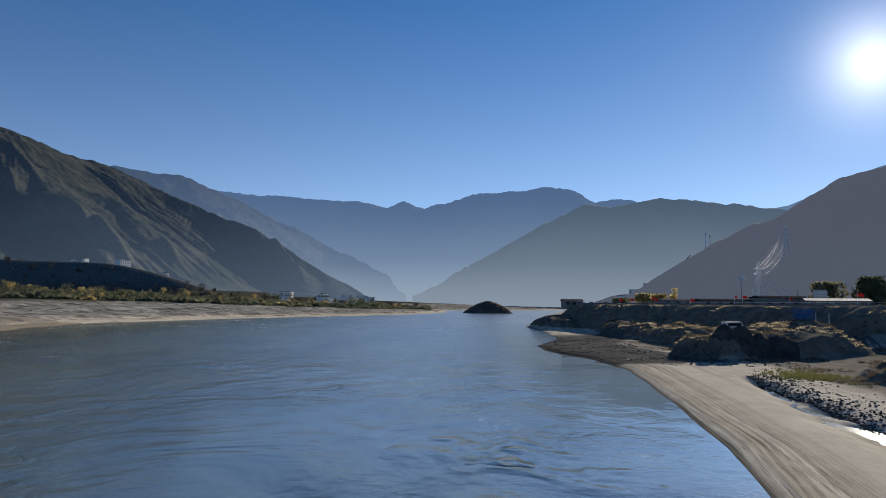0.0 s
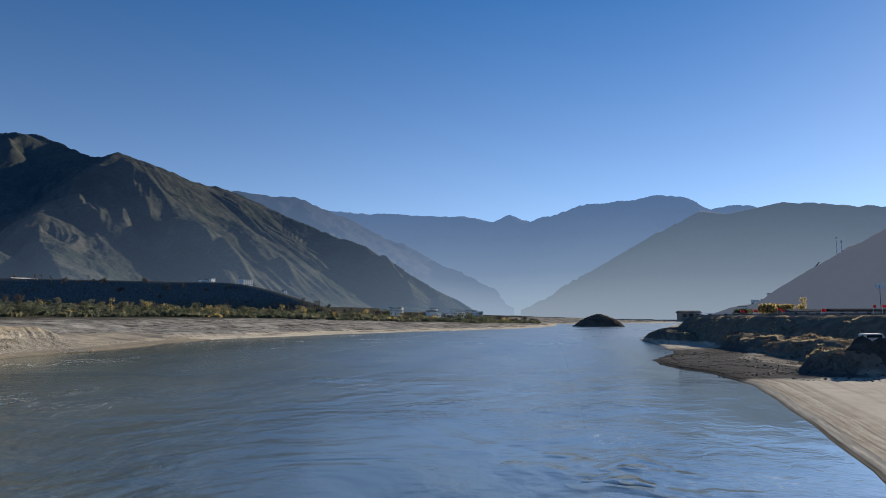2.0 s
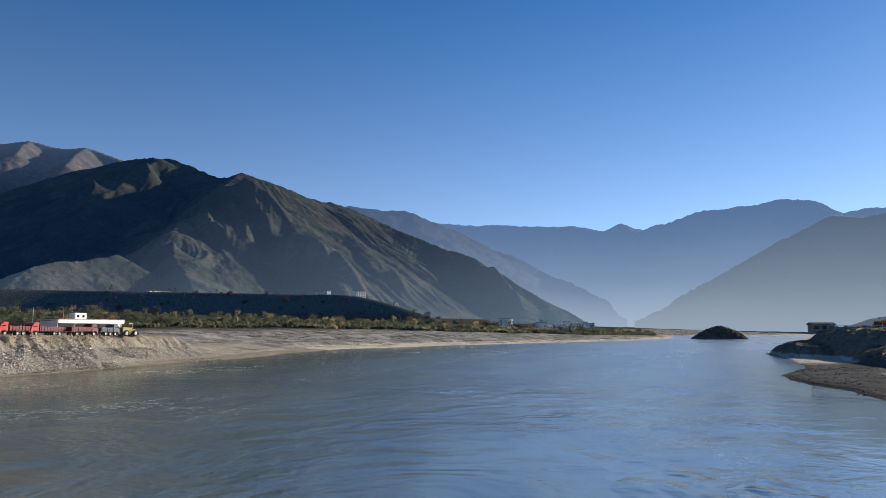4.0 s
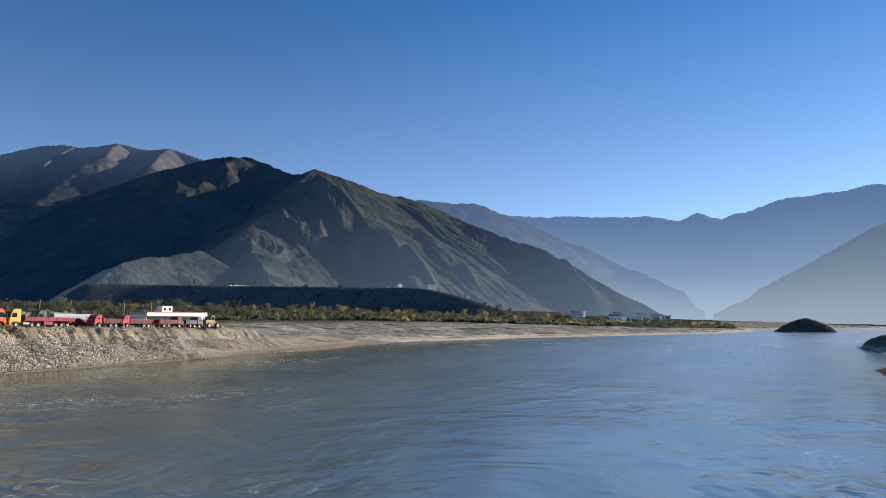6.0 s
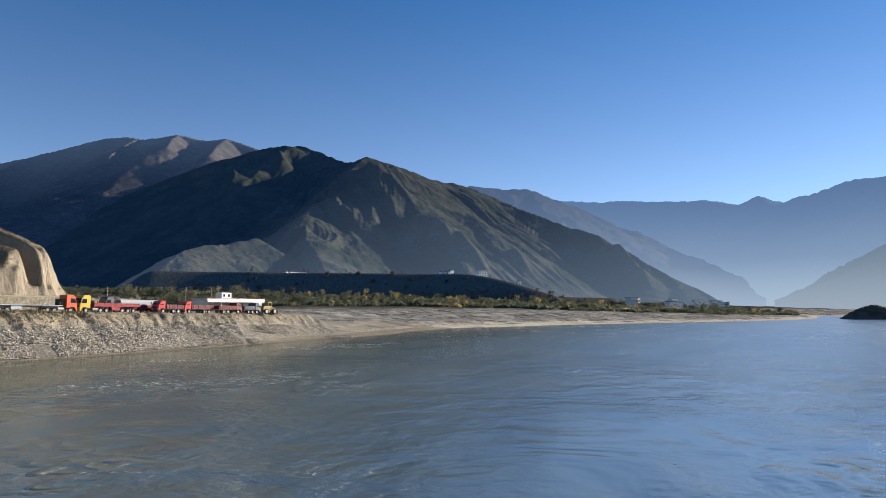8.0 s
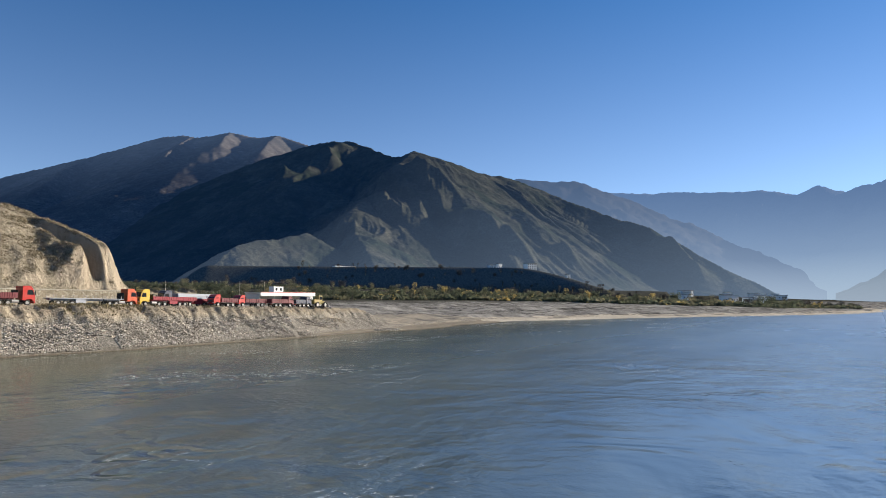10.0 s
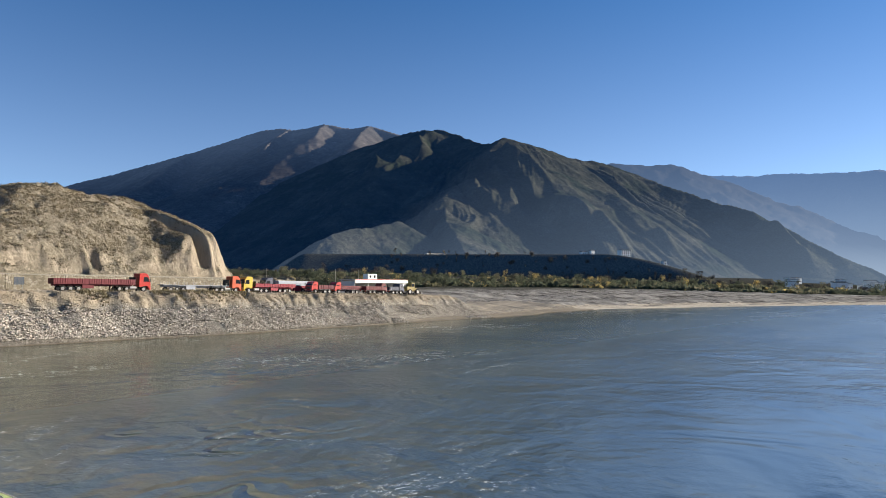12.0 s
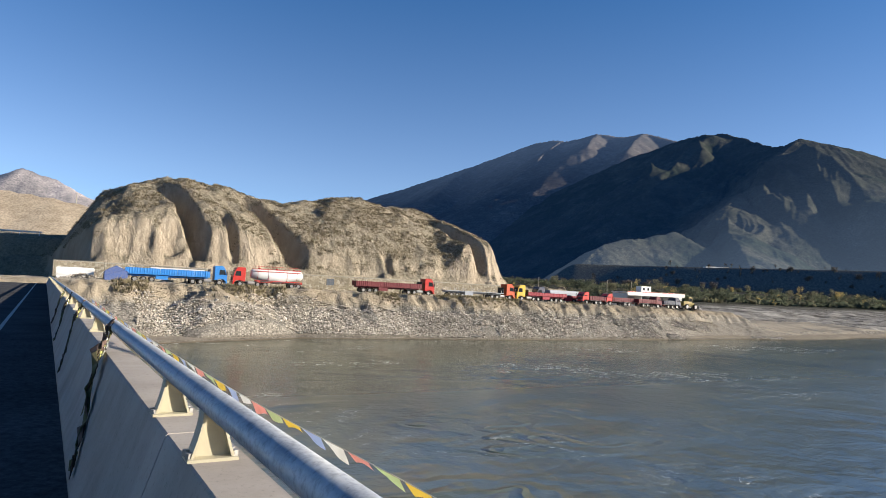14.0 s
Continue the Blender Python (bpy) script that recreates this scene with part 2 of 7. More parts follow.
def ground_material():
    """Sand at the water, grey gravel with dry channels behind it, grass and scrub on the higher ground."""
    n = Nodes("river_plain", 0.95, spec=0.0)
    geo = n.node("NewGeometry")
    sep = n.node("SeparateXYZ")
    n.link(geo.outputs["Position"], sep.inputs[0])
    big = n.noise(0.05, 6, 0.65, n.coords((1, 2.2, 1)))
    small = n.noise(0.5, 5, 0.7)
    sand = n.ramp(big, [(0.35, (0.42, 0.365, 0.285)), (0.65, (0.56, 0.49, 0.385))])
    gravel = n.ramp(big, [(0.36, (0.120, 0.112, 0.100)), (0.46, (0.215, 0.200, 0.177)), (0.62, (0.34, 0.318, 0.278))])
    turf = n.ramp(small, [(0.35, (0.040, 0.040, 0.030)), (0.65, (0.075, 0.070, 0.052))])
    z = n.math("ADD", sep.outputs[2], n.math("MULTIPLY", n.noise(0.03, 5, 0.6, n.coords((1, 2.5, 1))), 3.4))
    c = n.mix(n.ramp(n.math("DIVIDE", z, 40.0), [(0.062, 0.0), (0.074, 1.0)]), sand, gravel)
    c = n.mix(n.ramp(n.math("DIVIDE", z, 40.0), [(0.21, 0.0), (0.26, 1.0)]), c, turf)
    # narrow dry channels with dark wet silt
    turned = n.node("VectorRotate")
    turned.rotation_type = "Z_AXIS"
    turned.inputs["Angle"].default_value = radians(-67.8)
    n.link(geo.outputs["Position"], turned.inputs["Vector"])
    along = n.node("Mapping")
    along.inputs["Scale"].default_value = (0.007, 0.10, 0.0)
    n.link(turned.outputs[0], along.inputs["Vector"])
    thread = n.noise(1.0, 5, 0.55, along.outputs[0], 0.4)
    wet = n.ramp(thread, [(0.40, 1.0), (0.412, 0.55), (0.425, 1.0), (0.48, 1.0), (0.490, 0.35), (0.508, 0.35), (0.52, 1.0), (0.59, 1.0), (0.602, 0.5), (0.618, 0.5), (0.63, 1.0)])
    c = n.mix(n.ramp(n.math("DIVIDE", z, 40.0), [(0.045, 0.0), (0.055, 1.0), (0.24, 1.0), (0.30, 0.0)]), c, n.mix(1.0, c, wet, "MULTIPLY"))
    n.base(n.mix(1.0, c, n.ramp(small, [(0.3, 0.7), (0.7, 1.2)]), "MULTIPLY"))
    n.bump(n.math("ADD", big, small), 0.3, 0.3)
    # blue haze on the terrace, most of a kilometre off, painted as faint emission
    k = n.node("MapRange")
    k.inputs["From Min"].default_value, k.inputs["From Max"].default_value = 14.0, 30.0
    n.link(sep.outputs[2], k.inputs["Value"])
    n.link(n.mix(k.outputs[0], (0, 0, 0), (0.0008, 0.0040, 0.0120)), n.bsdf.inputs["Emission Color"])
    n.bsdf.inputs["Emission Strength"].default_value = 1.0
    return n.mat


M_GROUND = ground_material()


def water_material():
    n = Nodes("silty_river_water", 0.10, spec=0.6)
    n.bsdf.inputs["IOR"].default_value = 1.39
    n.bsdf.inputs["Coat Weight"].default_value = 0.5
    n.bsdf.inputs["Coat IOR"].default_value = 1.75
    geo, sep = n.node("NewGeometry"), n.node("SeparateXYZ")
    n.link(geo.outputs["Position"], sep.inputs[0])
    silt = n.noise(0.03, 5, 0.6, n.coords((1.0, 0.5, 1)), 1.0)
    c = n.ramp(silt, [(0.34, (0.042, 0.050, 0.028)), (0.5, (0.078, 0.088, 0.054)), (0.68, (0.108, 0.118, 0.078))])
    # lines of foam where the boils meet, broken up and thin
    foam_a = n.ramp(n.noise(0.045, 3, 0.5, n.coords((1.0, 0.6, 1))), [(0.56, 0.0), (0.63, 1.0)])
    line = n.ramp(n.noise(0.14, 3, 0.5, n.coords((1.0, 0.7, 1), 30), 2.0), [(0.44, 0.0), (0.485, 1.0), (0.515, 1.0), (0.56, 0.0)])
    foam_b = n.ramp(n.noise(2.2, 6, 0.8, n.coords((0.9, 0.7, 1)), 0.8), [(0.545, 0.0), (0.60, 1.0)])
    foam = n.math("MULTIPLY", n.math("MULTIPLY", foam_a, line), foam_b)
    n.base(n.mix(foam, c, (0.72, 0.73, 0.69)))
    # calm under the left bank, livelier in mid-stream
    calm_x = n.node("MapRange")
    for key, v in (("From Min", -112.0), ("From Max", -45.0), ("To Min", 0.30), ("To Max", 1.0)):
        calm_x.inputs[key].default_value = v
    n.link(sep.outputs[0], calm_x.inputs["Value"])
    # stronger sky reflection put into mid-stream: coat weight grows away from the bank
    coat_x = n.node("MapRange")
    for key, v in (("From Min", -75.0), ("From Max", -12.0), ("To Min", 0.04), ("To Max", 1.0)):
        coat_x.inputs[key].default_value = v
    n.link(sep.outputs[0], coat_x.inputs["Value"])
    n.link(coat_x.outputs[0], n.bsdf.inputs["Coat Weight"])
    # and calm again along the right-hand beach
    beach_x = n.node("MapRange")
    for key, v in (("From Min", 0.0), ("From Max", 18.0), ("To Min", 1.0), ("To Max", 0.22)):
        beach_x.inputs[key].default_value = v
    n.link(sep.outputs[0], beach_x.inputs["Value"])
    lively = n.math("MULTIPLY", calm_x.outputs[0], beach_x.outputs[0])
    where = n.math("MULTIPLY", n.ramp(n.noise(0.028, 4, 0.6, n.coords((1.0, 0.8, 1), 20), 1.0), [(0.38, 0.10), (0.62, 1.0)]), lively)
    swell = n.noise(0.09, 3, 0.5, n.coords((0.9, 0.8, 1), 14), 1.0)
    chop = n.noise(0.34, 4, 0.55, n.coords((0.9, 0.8, 1), -6), 0.5)
    rip = n.noise(1.5, 4, 0.6, n.coords((0.9, 0.9, 1), 5))
    h = n.math("ADD", n.math("MULTIPLY", n.math("MULTIPLY", swell, lively), 1.1), n.math("MULTIPLY", n.math("ADD", n.math("MULTIPLY", chop, 0.62), n.math("MULTIPLY", rip, 0.20)), where))
    # boils that well up, ringed by two or three low ripples
    boil = n.node("TexVoronoi")
    boil.inputs["Scale"].default_value = 1.0
    warp = n.node("MixRGB")
    warp.inputs[0].default_value = 0.45
    spread = n.coords((0.075, 0.055, 0.0))
    tw = n.node("TexNoise")
    tw.inputs["Scale"].default_value = 3.0
    n.link(spread, tw.inputs["Vector"])
    n.link(spread, warp.inputs[1])
    n.link(tw.outputs["Color"], warp.inputs[2])
    n.link(warp.outputs[0], boil.inputs["Vector"])
    lip = n.ramp(boil.outputs["Distance"], [(0.05, 0.2), (0.11, 0.55), (0.135, 0.3), (0.17, 0.75), (0.195, 0.4), (0.235, 1.0), (0.265, 0.35), (0.30, 0.5), (0.36, 0.0)])
    some = n.math("MULTIPLY", n.ramp(n.noise(0.035, 2, 0.5, n.coords((1, 1, 0))), [(0.44, 0.0), (0.56, 1.0)]), lively)
    h = n.math("ADD", h, n.math("MULTIPLY", n.math("MULTIPLY", lip, some), 0.58))
    n.bump(h, 0.8, 0.5)
    calm = n.noise(0.03, 3, 0.5, n.coords((1.0, 0.6, 1), 30))
    # small wind ripples make mid-stream a broad, dull mirror
    r = n.math("MULTIPLY", n.ramp(calm, [(0.36, 0.06), (0.64, 0.17)]), n.math("ADD", n.math("MULTIPLY", lively, 0.75), 0.25))
    # farther down the valley the wind has roughened the whole surface
    down = n.node("MapRange")
    for key, v in (("From Min", 60.0), ("From Max", 330.0), ("To Min", 0.0), ("To Max", 0.24)):
        down.inputs[key].default_value = v
    n.link(sep.outputs[1], down.inputs["Value"])
    r = n.math("ADD", r, down.outputs[0])
    n.link(r, n.bsdf.inputs["Coat Roughness"])
    n.link(n.mix(foam, n.math("ADD", n.math("MULTIPLY", lively, 0.24), 0.06), (0.8, 0.8, 0.8)), n.bsdf.inputs["Roughness"])
    return n.mat


M_WATER = water_material()

# ---- land forms ----
EYE = 9.0
LEFT_Y = [-400, -50, 5, 12, 33, 58, 75, 125, 165, 209, 260, 297, 358, 430, 543, 660, 740, 840, 900, 1000, 1600, 3000, 5000]
LEFT_X = [-90, -98, -101, -104, -114, -114, -113, -117, -118, -125, -133, -122, -100, -66, -17, 6, 0, 10, 70, 170, 300, 520, 900]
RIGHT_Y = [-400, -50, 20, 33, 45, 65, 96, 115, 135, 149, 173, 213, 274, 461, 964, 1500, 3000, 5000]
RIGHT_X = [22, 14, 13.7, 15.1, 18.0, 21.2, 25.6, 24.4, 19.4, 19.2, 28.8, 32.7, 32.7, 67, 172, 260, 500, 900]


def left_shore(y):
    return np.interp(y, LEFT_Y, LEFT_X) + 1.5 * vnoise(np.asarray(y) / 14.0, 0 * np.asarray(y), 3) * smooth(30, 200, y)


def right_shore(y):
    return np.interp(y, RIGHT_Y, RIGHT_X) + (0.15 + 0.7 * smooth(105, 125, y)) * vnoise(np.asarray(y) / 9.0, 0 * np.asarray(y), 5)


def ground_height(x, y):
    x, y = np.asarray(x, float), np.asarray(y, float)
    r = np.hypot(x, y)
    az = np.degrees(np.arctan2(x, y))
    sl, sr = left_shore(y) - x, x - right_shore(y)
    zl = np.interp(sl, [-60, -12, 0, 8, 40, 90, 150, 300, 600, 1200, 4000], [-3, -1.5, 0, 0.7, 1.6, 4.0, 7.0, 13.5, 26, 33, 40])
    zr = np.interp(sr, [-60, -12, 0, 8, 40, 60, 120, 400, 4000], [-3, -1.5, 0, 0.8, 2.2, 8.0, 9.0, 16, 40])
    z = np.maximum(zl, zr)
    far = smooth(900, 1500, r)
    z = np.where((sl > 0) | (sr > 0), z * (1 - 0.55 * far * (az > -14)), z)
    # bars and channels on the sandy flat
    flat = smooth(0, 10, sl) * (1 - smooth(110, 190, sl)) * smooth(120, 190, y)
    bar = fbm((0.38 * x + 0.93 * y) / 95, (0.93 * x - 0.38 * y) / 12, 4, 11)
    z = z + flat * (0.35 * bar + 0.75 * smooth(-0.12, 0.0, bar) + 0.5 * smooth(0.35, 0.42, bar) - 0.35)
    z = z + smooth(150, 300, sl) * 1.2 * fbm(x / 90, y / 90, 4, 12)
    # let down under the finer banks
    z = z - 3.0 * smooth(-2, 3, sr) * smooth(26, 40, r) * (1 - smooth(350, 385, r)) * smooth(2, 6, az) * (1 - smooth(80, 88, az))
    z = z - 2.0 * smooth(-165, -155, x) * smooth(-3, 0, sl) * smooth(-65, -55, y) * (1 - smooth(225, 250, y))
    # the terrace under the mountain
    edge = 846 + 9 * vnoise(az / 7.0, 0 * az, 21)
    top = 50.5 * smooth(-56, -51, az) * (1 - smooth(-27, -12, az))
    z = np.where(az < -10, np.maximum(z, 18 + (np.maximum(top - 18, 0)) * smooth(0, 30, r - edge) - 40 * (1 - smooth(-60, 0, r - edge)) - 100 * (top < 18.5)), z)
    return z


def build_ground():
    az = np.concatenate([np.arange(-180, -100, 4.0), np.arange(-100, 36, 0.26), np.arange(36, 180.1, 4.0)])
    rr = [4.0]
    while rr[-1] < 4950:
        rr.append(rr[-1] * 1.0145 + 0.1)
    rr = sorted(set(r for r in rr if not 828 < r < 892) | set(range(830, 892, 2)))
    A, Rr = np.meshgrid(np.radians(az), np.array(rr), indexing="ij")
    X, Y = Rr * np.sin(A), Rr * np.cos(A)
    Z = ground_height(X, Y)
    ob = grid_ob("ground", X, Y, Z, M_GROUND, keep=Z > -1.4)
    tagged(ob, "wide river plain of grey gravel, sand bars and dry grass", "ground", kind="structure")


def build_water():
    a = np.linspace(-math.pi, math.pi, 97)
    rr = np.array([0, 10, 30, 80, 200, 500, 1200, 2500, 4900.0])
    A, Rr = np.meshgrid(a, rr, indexing="ij")
    ob = grid_ob("water", Rr * np.sin(A), Rr * np.cos(A), 0 * A, M_WATER)
    tagged(ob, "silty grey-green river with ripples and flecks of foam", "river", kind="structure")


def crest(points):
    """(azimuth, elevation, distance) rows, in degrees and metres, as places in the world."""
    out = []
    for a, e, d in points:
        a, e = radians(a), radians(e)
        out.append((d * math.sin(a), d * math.cos(a), EYE + d * math.tan(e)))
    return np.array(out)


def ridge_height(X, Y, ridges, slope, gully=0.0, wave=60.0, seed=0, base=0.0, curve=0.0, soft_k=0.0):
    """The land that falls away on both sides of crest lines, with gullies that run down from them; three slopes: a rounded side and a plain one."""
    best = np.full(X.shape, -1e5)
    away = np.zeros(X.shape)
    for ri, (line, sl) in enumerate(ridges):
        run = 0.0
        for p, q in zip(line[:-1], line[1:]):
            d = q[:2] - p[:2]
            ln = np.hypot(*d)
            t = np.clip(((X - p[0]) * d[0] + (Y - p[1]) * d[1]) / ln ** 2, 0, 1)
            dist = np.hypot(X - p[0] - t * d[0], Y - p[1] - t * d[1])
            s = run + t * ln
            ang = np.arctan2(Y - p[1] - t * d[1], X - p[0] - t * d[0])
            u = s / wave + 0.5 * vnoise(dist / 110.0, s / 120.0, seed + 40 + ri) + ang * 1.3 + 0.25 * vnoise(dist / 34.0, s / 40.0, seed + 50 + ri)
            g = 1 - np.abs(vnoise(u, 0 * u + ri * 7.7, seed + ri)) + 0.45 * (1 - np.abs(vnoise(u * 2.7, 0 * u + 3.1, seed + 9 + ri)))
            fall = (sl or slope) * dist * (1 - curve * np.minimum(dist / 900.0, 1)) if np.isscalar(sl) else np.where(d[0] * (Y - p[1]) - d[1] * (X - p[0]) > 0, sl[0] * dist + sl[1] * dist ** 2, sl[2] * dist)
            z = p[2] + t * (q[2] - p[2]) - fall - gully * smooth(8, 150, dist) * (1.45 - g) * (0.35 + np.minimum(dist / 260.0, 1))
            away = np.where(z > best, dist, away)
            best = 0.5 * (best + z + np.sqrt((best - z) ** 2 + soft_k ** 2)) if soft_k else np.maximum(best, z)
            run += ln
    return np.maximum(best, base), away


def build_range(name, ridges, az0, az1, step, r0, r1, rings, slope, material, gully, wave, seed, rough, base=-5.0, curve=0.0, label="", power=1.0, grooves=None, ribs=()):
    az = np.radians(np.arange(az0, az1 + step / 2, step))
    rr = r0 * (r1 / r0) ** (np.linspace(0, 1, rings) ** power)
    A, Rr = np.meshgrid(az, rr, indexing="ij")
    X, Y = Rr * np.sin(A), Rr * np.cos(A)
    Z, away = ridge_height(X, Y, ridges, slope, gully, wave, seed, base, curve)
    k = smooth(base, base + 60, Z)
    for line, high, wide in ribs:
        # buttresses between the larger gullies
        near, along = np.full(X.shape, 1e5), np.zeros(X.shape)
        wx, wy = X + 9 * vnoise(X / 60, Y / 60, seed + 90), Y + 9 * vnoise(X / 55, Y / 55, seed + 91)
        for i, (p, q) in enumerate(zip(line[:-1], line[1:])):
            dx, dy = q[0] - p[0], q[1] - p[1]
            t = np.clip(((wx - p[0]) * dx + (wy - p[1]) * dy) / (dx * dx + dy * dy), 0, 1)
            dist = np.hypot(wx - p[0] - t * dx, wy - p[1] - t * dy)
            along = np.where(dist < near, (i + t) / (len(line) - 1), along)
            near = np.minimum(near, dist)
        Z = Z + 1.6 * high * np.clip(1 - near / wide, 0, 1) ** 1.25 * smooth(0, 0.25, along) * (1 - 0.75 * smooth(0.8, 1.0, along)) * (0.8 + 0.3 * vnoise(X / 40, Y / 40, seed + 92))
    if grooves:
        # rain grooves that fan down one long face, deep in places and shallow in others
        ox, oy, amp = grooves
        q, p = 760 * np.arctan2(Y - oy, X - ox), np.hypot(X - ox, Y - oy)
        w = 0.5 * vnoise(p / 200, q / 200, seed + 80) + 0.16 * vnoise(p / 50, q / 50, seed + 82)
        g = 0.45 * ridged(q / 27 + 1.6 * w, p / 260, 3, seed + 81, 0.55) + 0.55 * ridged(q / 92 + w, p / 420, 3, seed + 85, 0.5)
        patch = np.clip(0.5 + 0.75 * vnoise(p / 230, q / 150, seed + 83), 0.12, 1.1)
        Z = Z + amp * 2.2 * (g - 0.66) * smooth(12, 130, away) * smooth(base + 12, base + 60, Z) * patch
    Z = Z + k * rough * (fbm(X / 130, Y / 130, 6, seed + 60, 0.55) + 0.34 * fbm(X / 36, Y / 36, 4, seed + 61, 0.62))
    Z = np.where(Z <= base + 0.5, base - 15, Z)
    ob = grid_ob(name, X, Y, Z, material, keep=Z > base - 10)
    return tagged(ob, label, "mountain", kind="structure")


# plan lines of the buttresses on the main mountain, with their height and half width
BUTTRESSES = [
    ([(-929, 1283), (-866, 1266), (-795, 1248), (-714, 1216), (-627, 1162), (-544, 1132)], 26, 60),
    ([(-849, 1251), (-765, 1180), (-699, 1148), (-641, 1122), (-578, 1081)], 17, 42),
    ([(-745, 1464), (-666, 1385), (-626, 1372), (-563, 1325), (-483, 1280)], 20, 48),
    ([(-882, 1141), (-827, 1107), (-755, 1066), (-679, 1001)], 14, 38),
    ([(-878, 1201), (-794, 1141), (-710, 1072), (-657, 1021)], 14, 34),
    ([(-455, 1680), (-425, 1650), (-365, 1615), (-320, 1570)], 24, 45),
    ([(-806, 1312), (-728, 1277), (-649, 1227), (-583, 1178), (-528, 1155)], 18, 44),
    ([(-1313, 1514), (-1259, 1423), (-1200, 1323)], 24, 60),
    ([(-1259, 1241), (-1215, 1190), (-1191, 1150)], 26, 45),
]


def build_mountains():
    # the big dry mountain over the terrace
    r1 = crest([(-34.8, 12.35, 1700), (-32.3, 11.7, 1760), (-28.7, 10.55, 1850), (-26.0, 9.95, 1915), (-23.4, 8.8, 1915), (-19.3, 7.15, 1860), (-15.4, 5.8, 1790), (-11.9, 3.75, 1730), (-9.8, 2.6, 1690), (-7.0, 0.9, 1650)])
    r0 = crest([(-34.8, 12.35, 1700), (-35.7, 11.85, 1760), (-36.4, 11.95, 1820), (-38.4, 12.6, 1960), (-41.2, 13.05, 2050), (-43.2, 12.7, 2090), (-47.0, 11.5, 2150), (-51.0, 9.6, 2200), (-55.0, 7.0, 2230), (-60.0, 4.0, 2230), (-64.0, 2.0, 2200)])
    s1 = crest([(-34.8, 12.35, 1700), (-36.0, 11.3, 1600), (-37.6, 9.3, 1480), (-39.8, 7.6, 1330), (-39.6, 5.5, 1170), (-38.4, 3.6, 1010), (-37.6, 2.0, 880)])
    s2 = crest([(-41.2, 13.05, 2050), (-42.5, 12.0, 1900), (-43.9, 10.5, 1740), (-45.4, 8.8, 1600)])
    s3 = crest([(-43.4, 5.75, 1110), (-45.7, 5.2, 1070), (-47.6, 4.7, 1030), (-49.2, 4.2, 990), (-50.4, 2.9, 950), (-52.5, 1.6, 900)])
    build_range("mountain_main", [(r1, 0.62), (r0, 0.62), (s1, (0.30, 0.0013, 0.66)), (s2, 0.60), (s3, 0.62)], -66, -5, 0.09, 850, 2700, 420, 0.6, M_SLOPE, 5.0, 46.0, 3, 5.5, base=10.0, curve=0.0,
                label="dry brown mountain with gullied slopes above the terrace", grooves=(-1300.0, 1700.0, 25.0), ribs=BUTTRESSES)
    back = lambda rows: crest([(a, e, float(np.interp(a, [-74, -40], [4250, 2600]))) for a, e in rows])
    m2 = back([(-74, 5.2), (-69.2, 7.2), (-64.5, 8.85), (-59.4, 10.7), (-55.0, 12.45), (-53.6, 12.75), (-52.2, 12.7), (-49.9, 13.25), (-47.5, 13.0), (-46.1, 13.3), (-43.7, 12.6), (-40, 11)])
    m2s = [crest(r) for r in ([(-52.8, 12.7, 3240), (-53.5, 12.2, 2900), (-54.6, 11.2, 2620)], [(-49.8, 13.2, 3060), (-50.2, 12.9, 2800), (-50.6, 12.3, 2640)], [(-46.1, 13.25, 2880), (-46.8, 12.7, 2650), (-47.4, 11.9, 2460)], [(-59.6, 10.6, 3520), (-61.3, 9.6, 3150), (-63.0, 8.0, 2800)])]
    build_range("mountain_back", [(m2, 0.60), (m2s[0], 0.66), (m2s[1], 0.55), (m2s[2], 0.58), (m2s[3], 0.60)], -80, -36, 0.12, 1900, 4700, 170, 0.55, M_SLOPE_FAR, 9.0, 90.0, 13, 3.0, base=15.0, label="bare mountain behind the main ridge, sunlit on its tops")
    c = crest([(-31, 10.2, 3100), (-25.5, 9.98, 3150), (-21.0, 9.65, 3200), (-18.5, 8.75, 3250), (-17.2, 8.33, 3250), (-14.9, 6.75, 3300), (-12.6, 5.54, 3300), (-9.1, 3.65, 3300), (-5, 1.2, 3300)])
    build_range("backdrop_ridge_middle", [(c, 0.5)], -32, -3, 0.15, 2100, 3700, 80, 0.5, M_HAZEGLOW_C, 22.0, 120.0, 23, 10.0, label="blue ridge behind the main mountain, haze painted in")
    d = crest([(-26, 9.3, 4300), (-20.8, 9.4, 4300), (-18.2, 8.7, 4300), (-15.6, 8.64, 4300), (-7.8, 8.4, 4300), (-4.7, 7.95, 4300), (-3.3, 8.45, 4280), (-1.7, 8.0, 4300), (0.25, 8.33, 4250), (3.1, 9.2, 4150), (6.9, 9.4, 4100), (8.8, 9.85, 4080), (10.2, 9.55, 4100), (12.5, 8.5, 4150), (14.7, 8.57, 4200), (16.5, 8.1, 4250), (22, 7, 4300)])
    dsp = [crest([(6.9, 9.3, 4100), (3.5, 6.0, 3700), (1.5, 2.8, 3400), (0.5, 0.4, 3250)]), crest([(-8, 8.3, 4300), (-9, 5.5, 3900), (-9, 3.0, 3600)])]
    build_range("backdrop_ridge_far", [(d, 0.5)] + [(s, 0.5) for s in dsp], -28, 24, 0.15, 2500, 4700, 100, 0.5, M_HAZEGLOW_D, 45.0, 190.0, 33, 10.0, label="far mountain range closing the valley, blue haze painted in")
    e = crest([(-1.5, 0.4, 2250), (0.8, 2.1, 2230), (3.1, 3.63, 2200), (7.8, 6.23, 2150), (11.8, 8.2, 2100), (13.8, 7.9, 2100), (17.35, 8.58, 2100), (21.2, 8.2, 2150), (24.8, 7.5, 2200), (29, 7.0, 2250), (36, 7, 2300)])
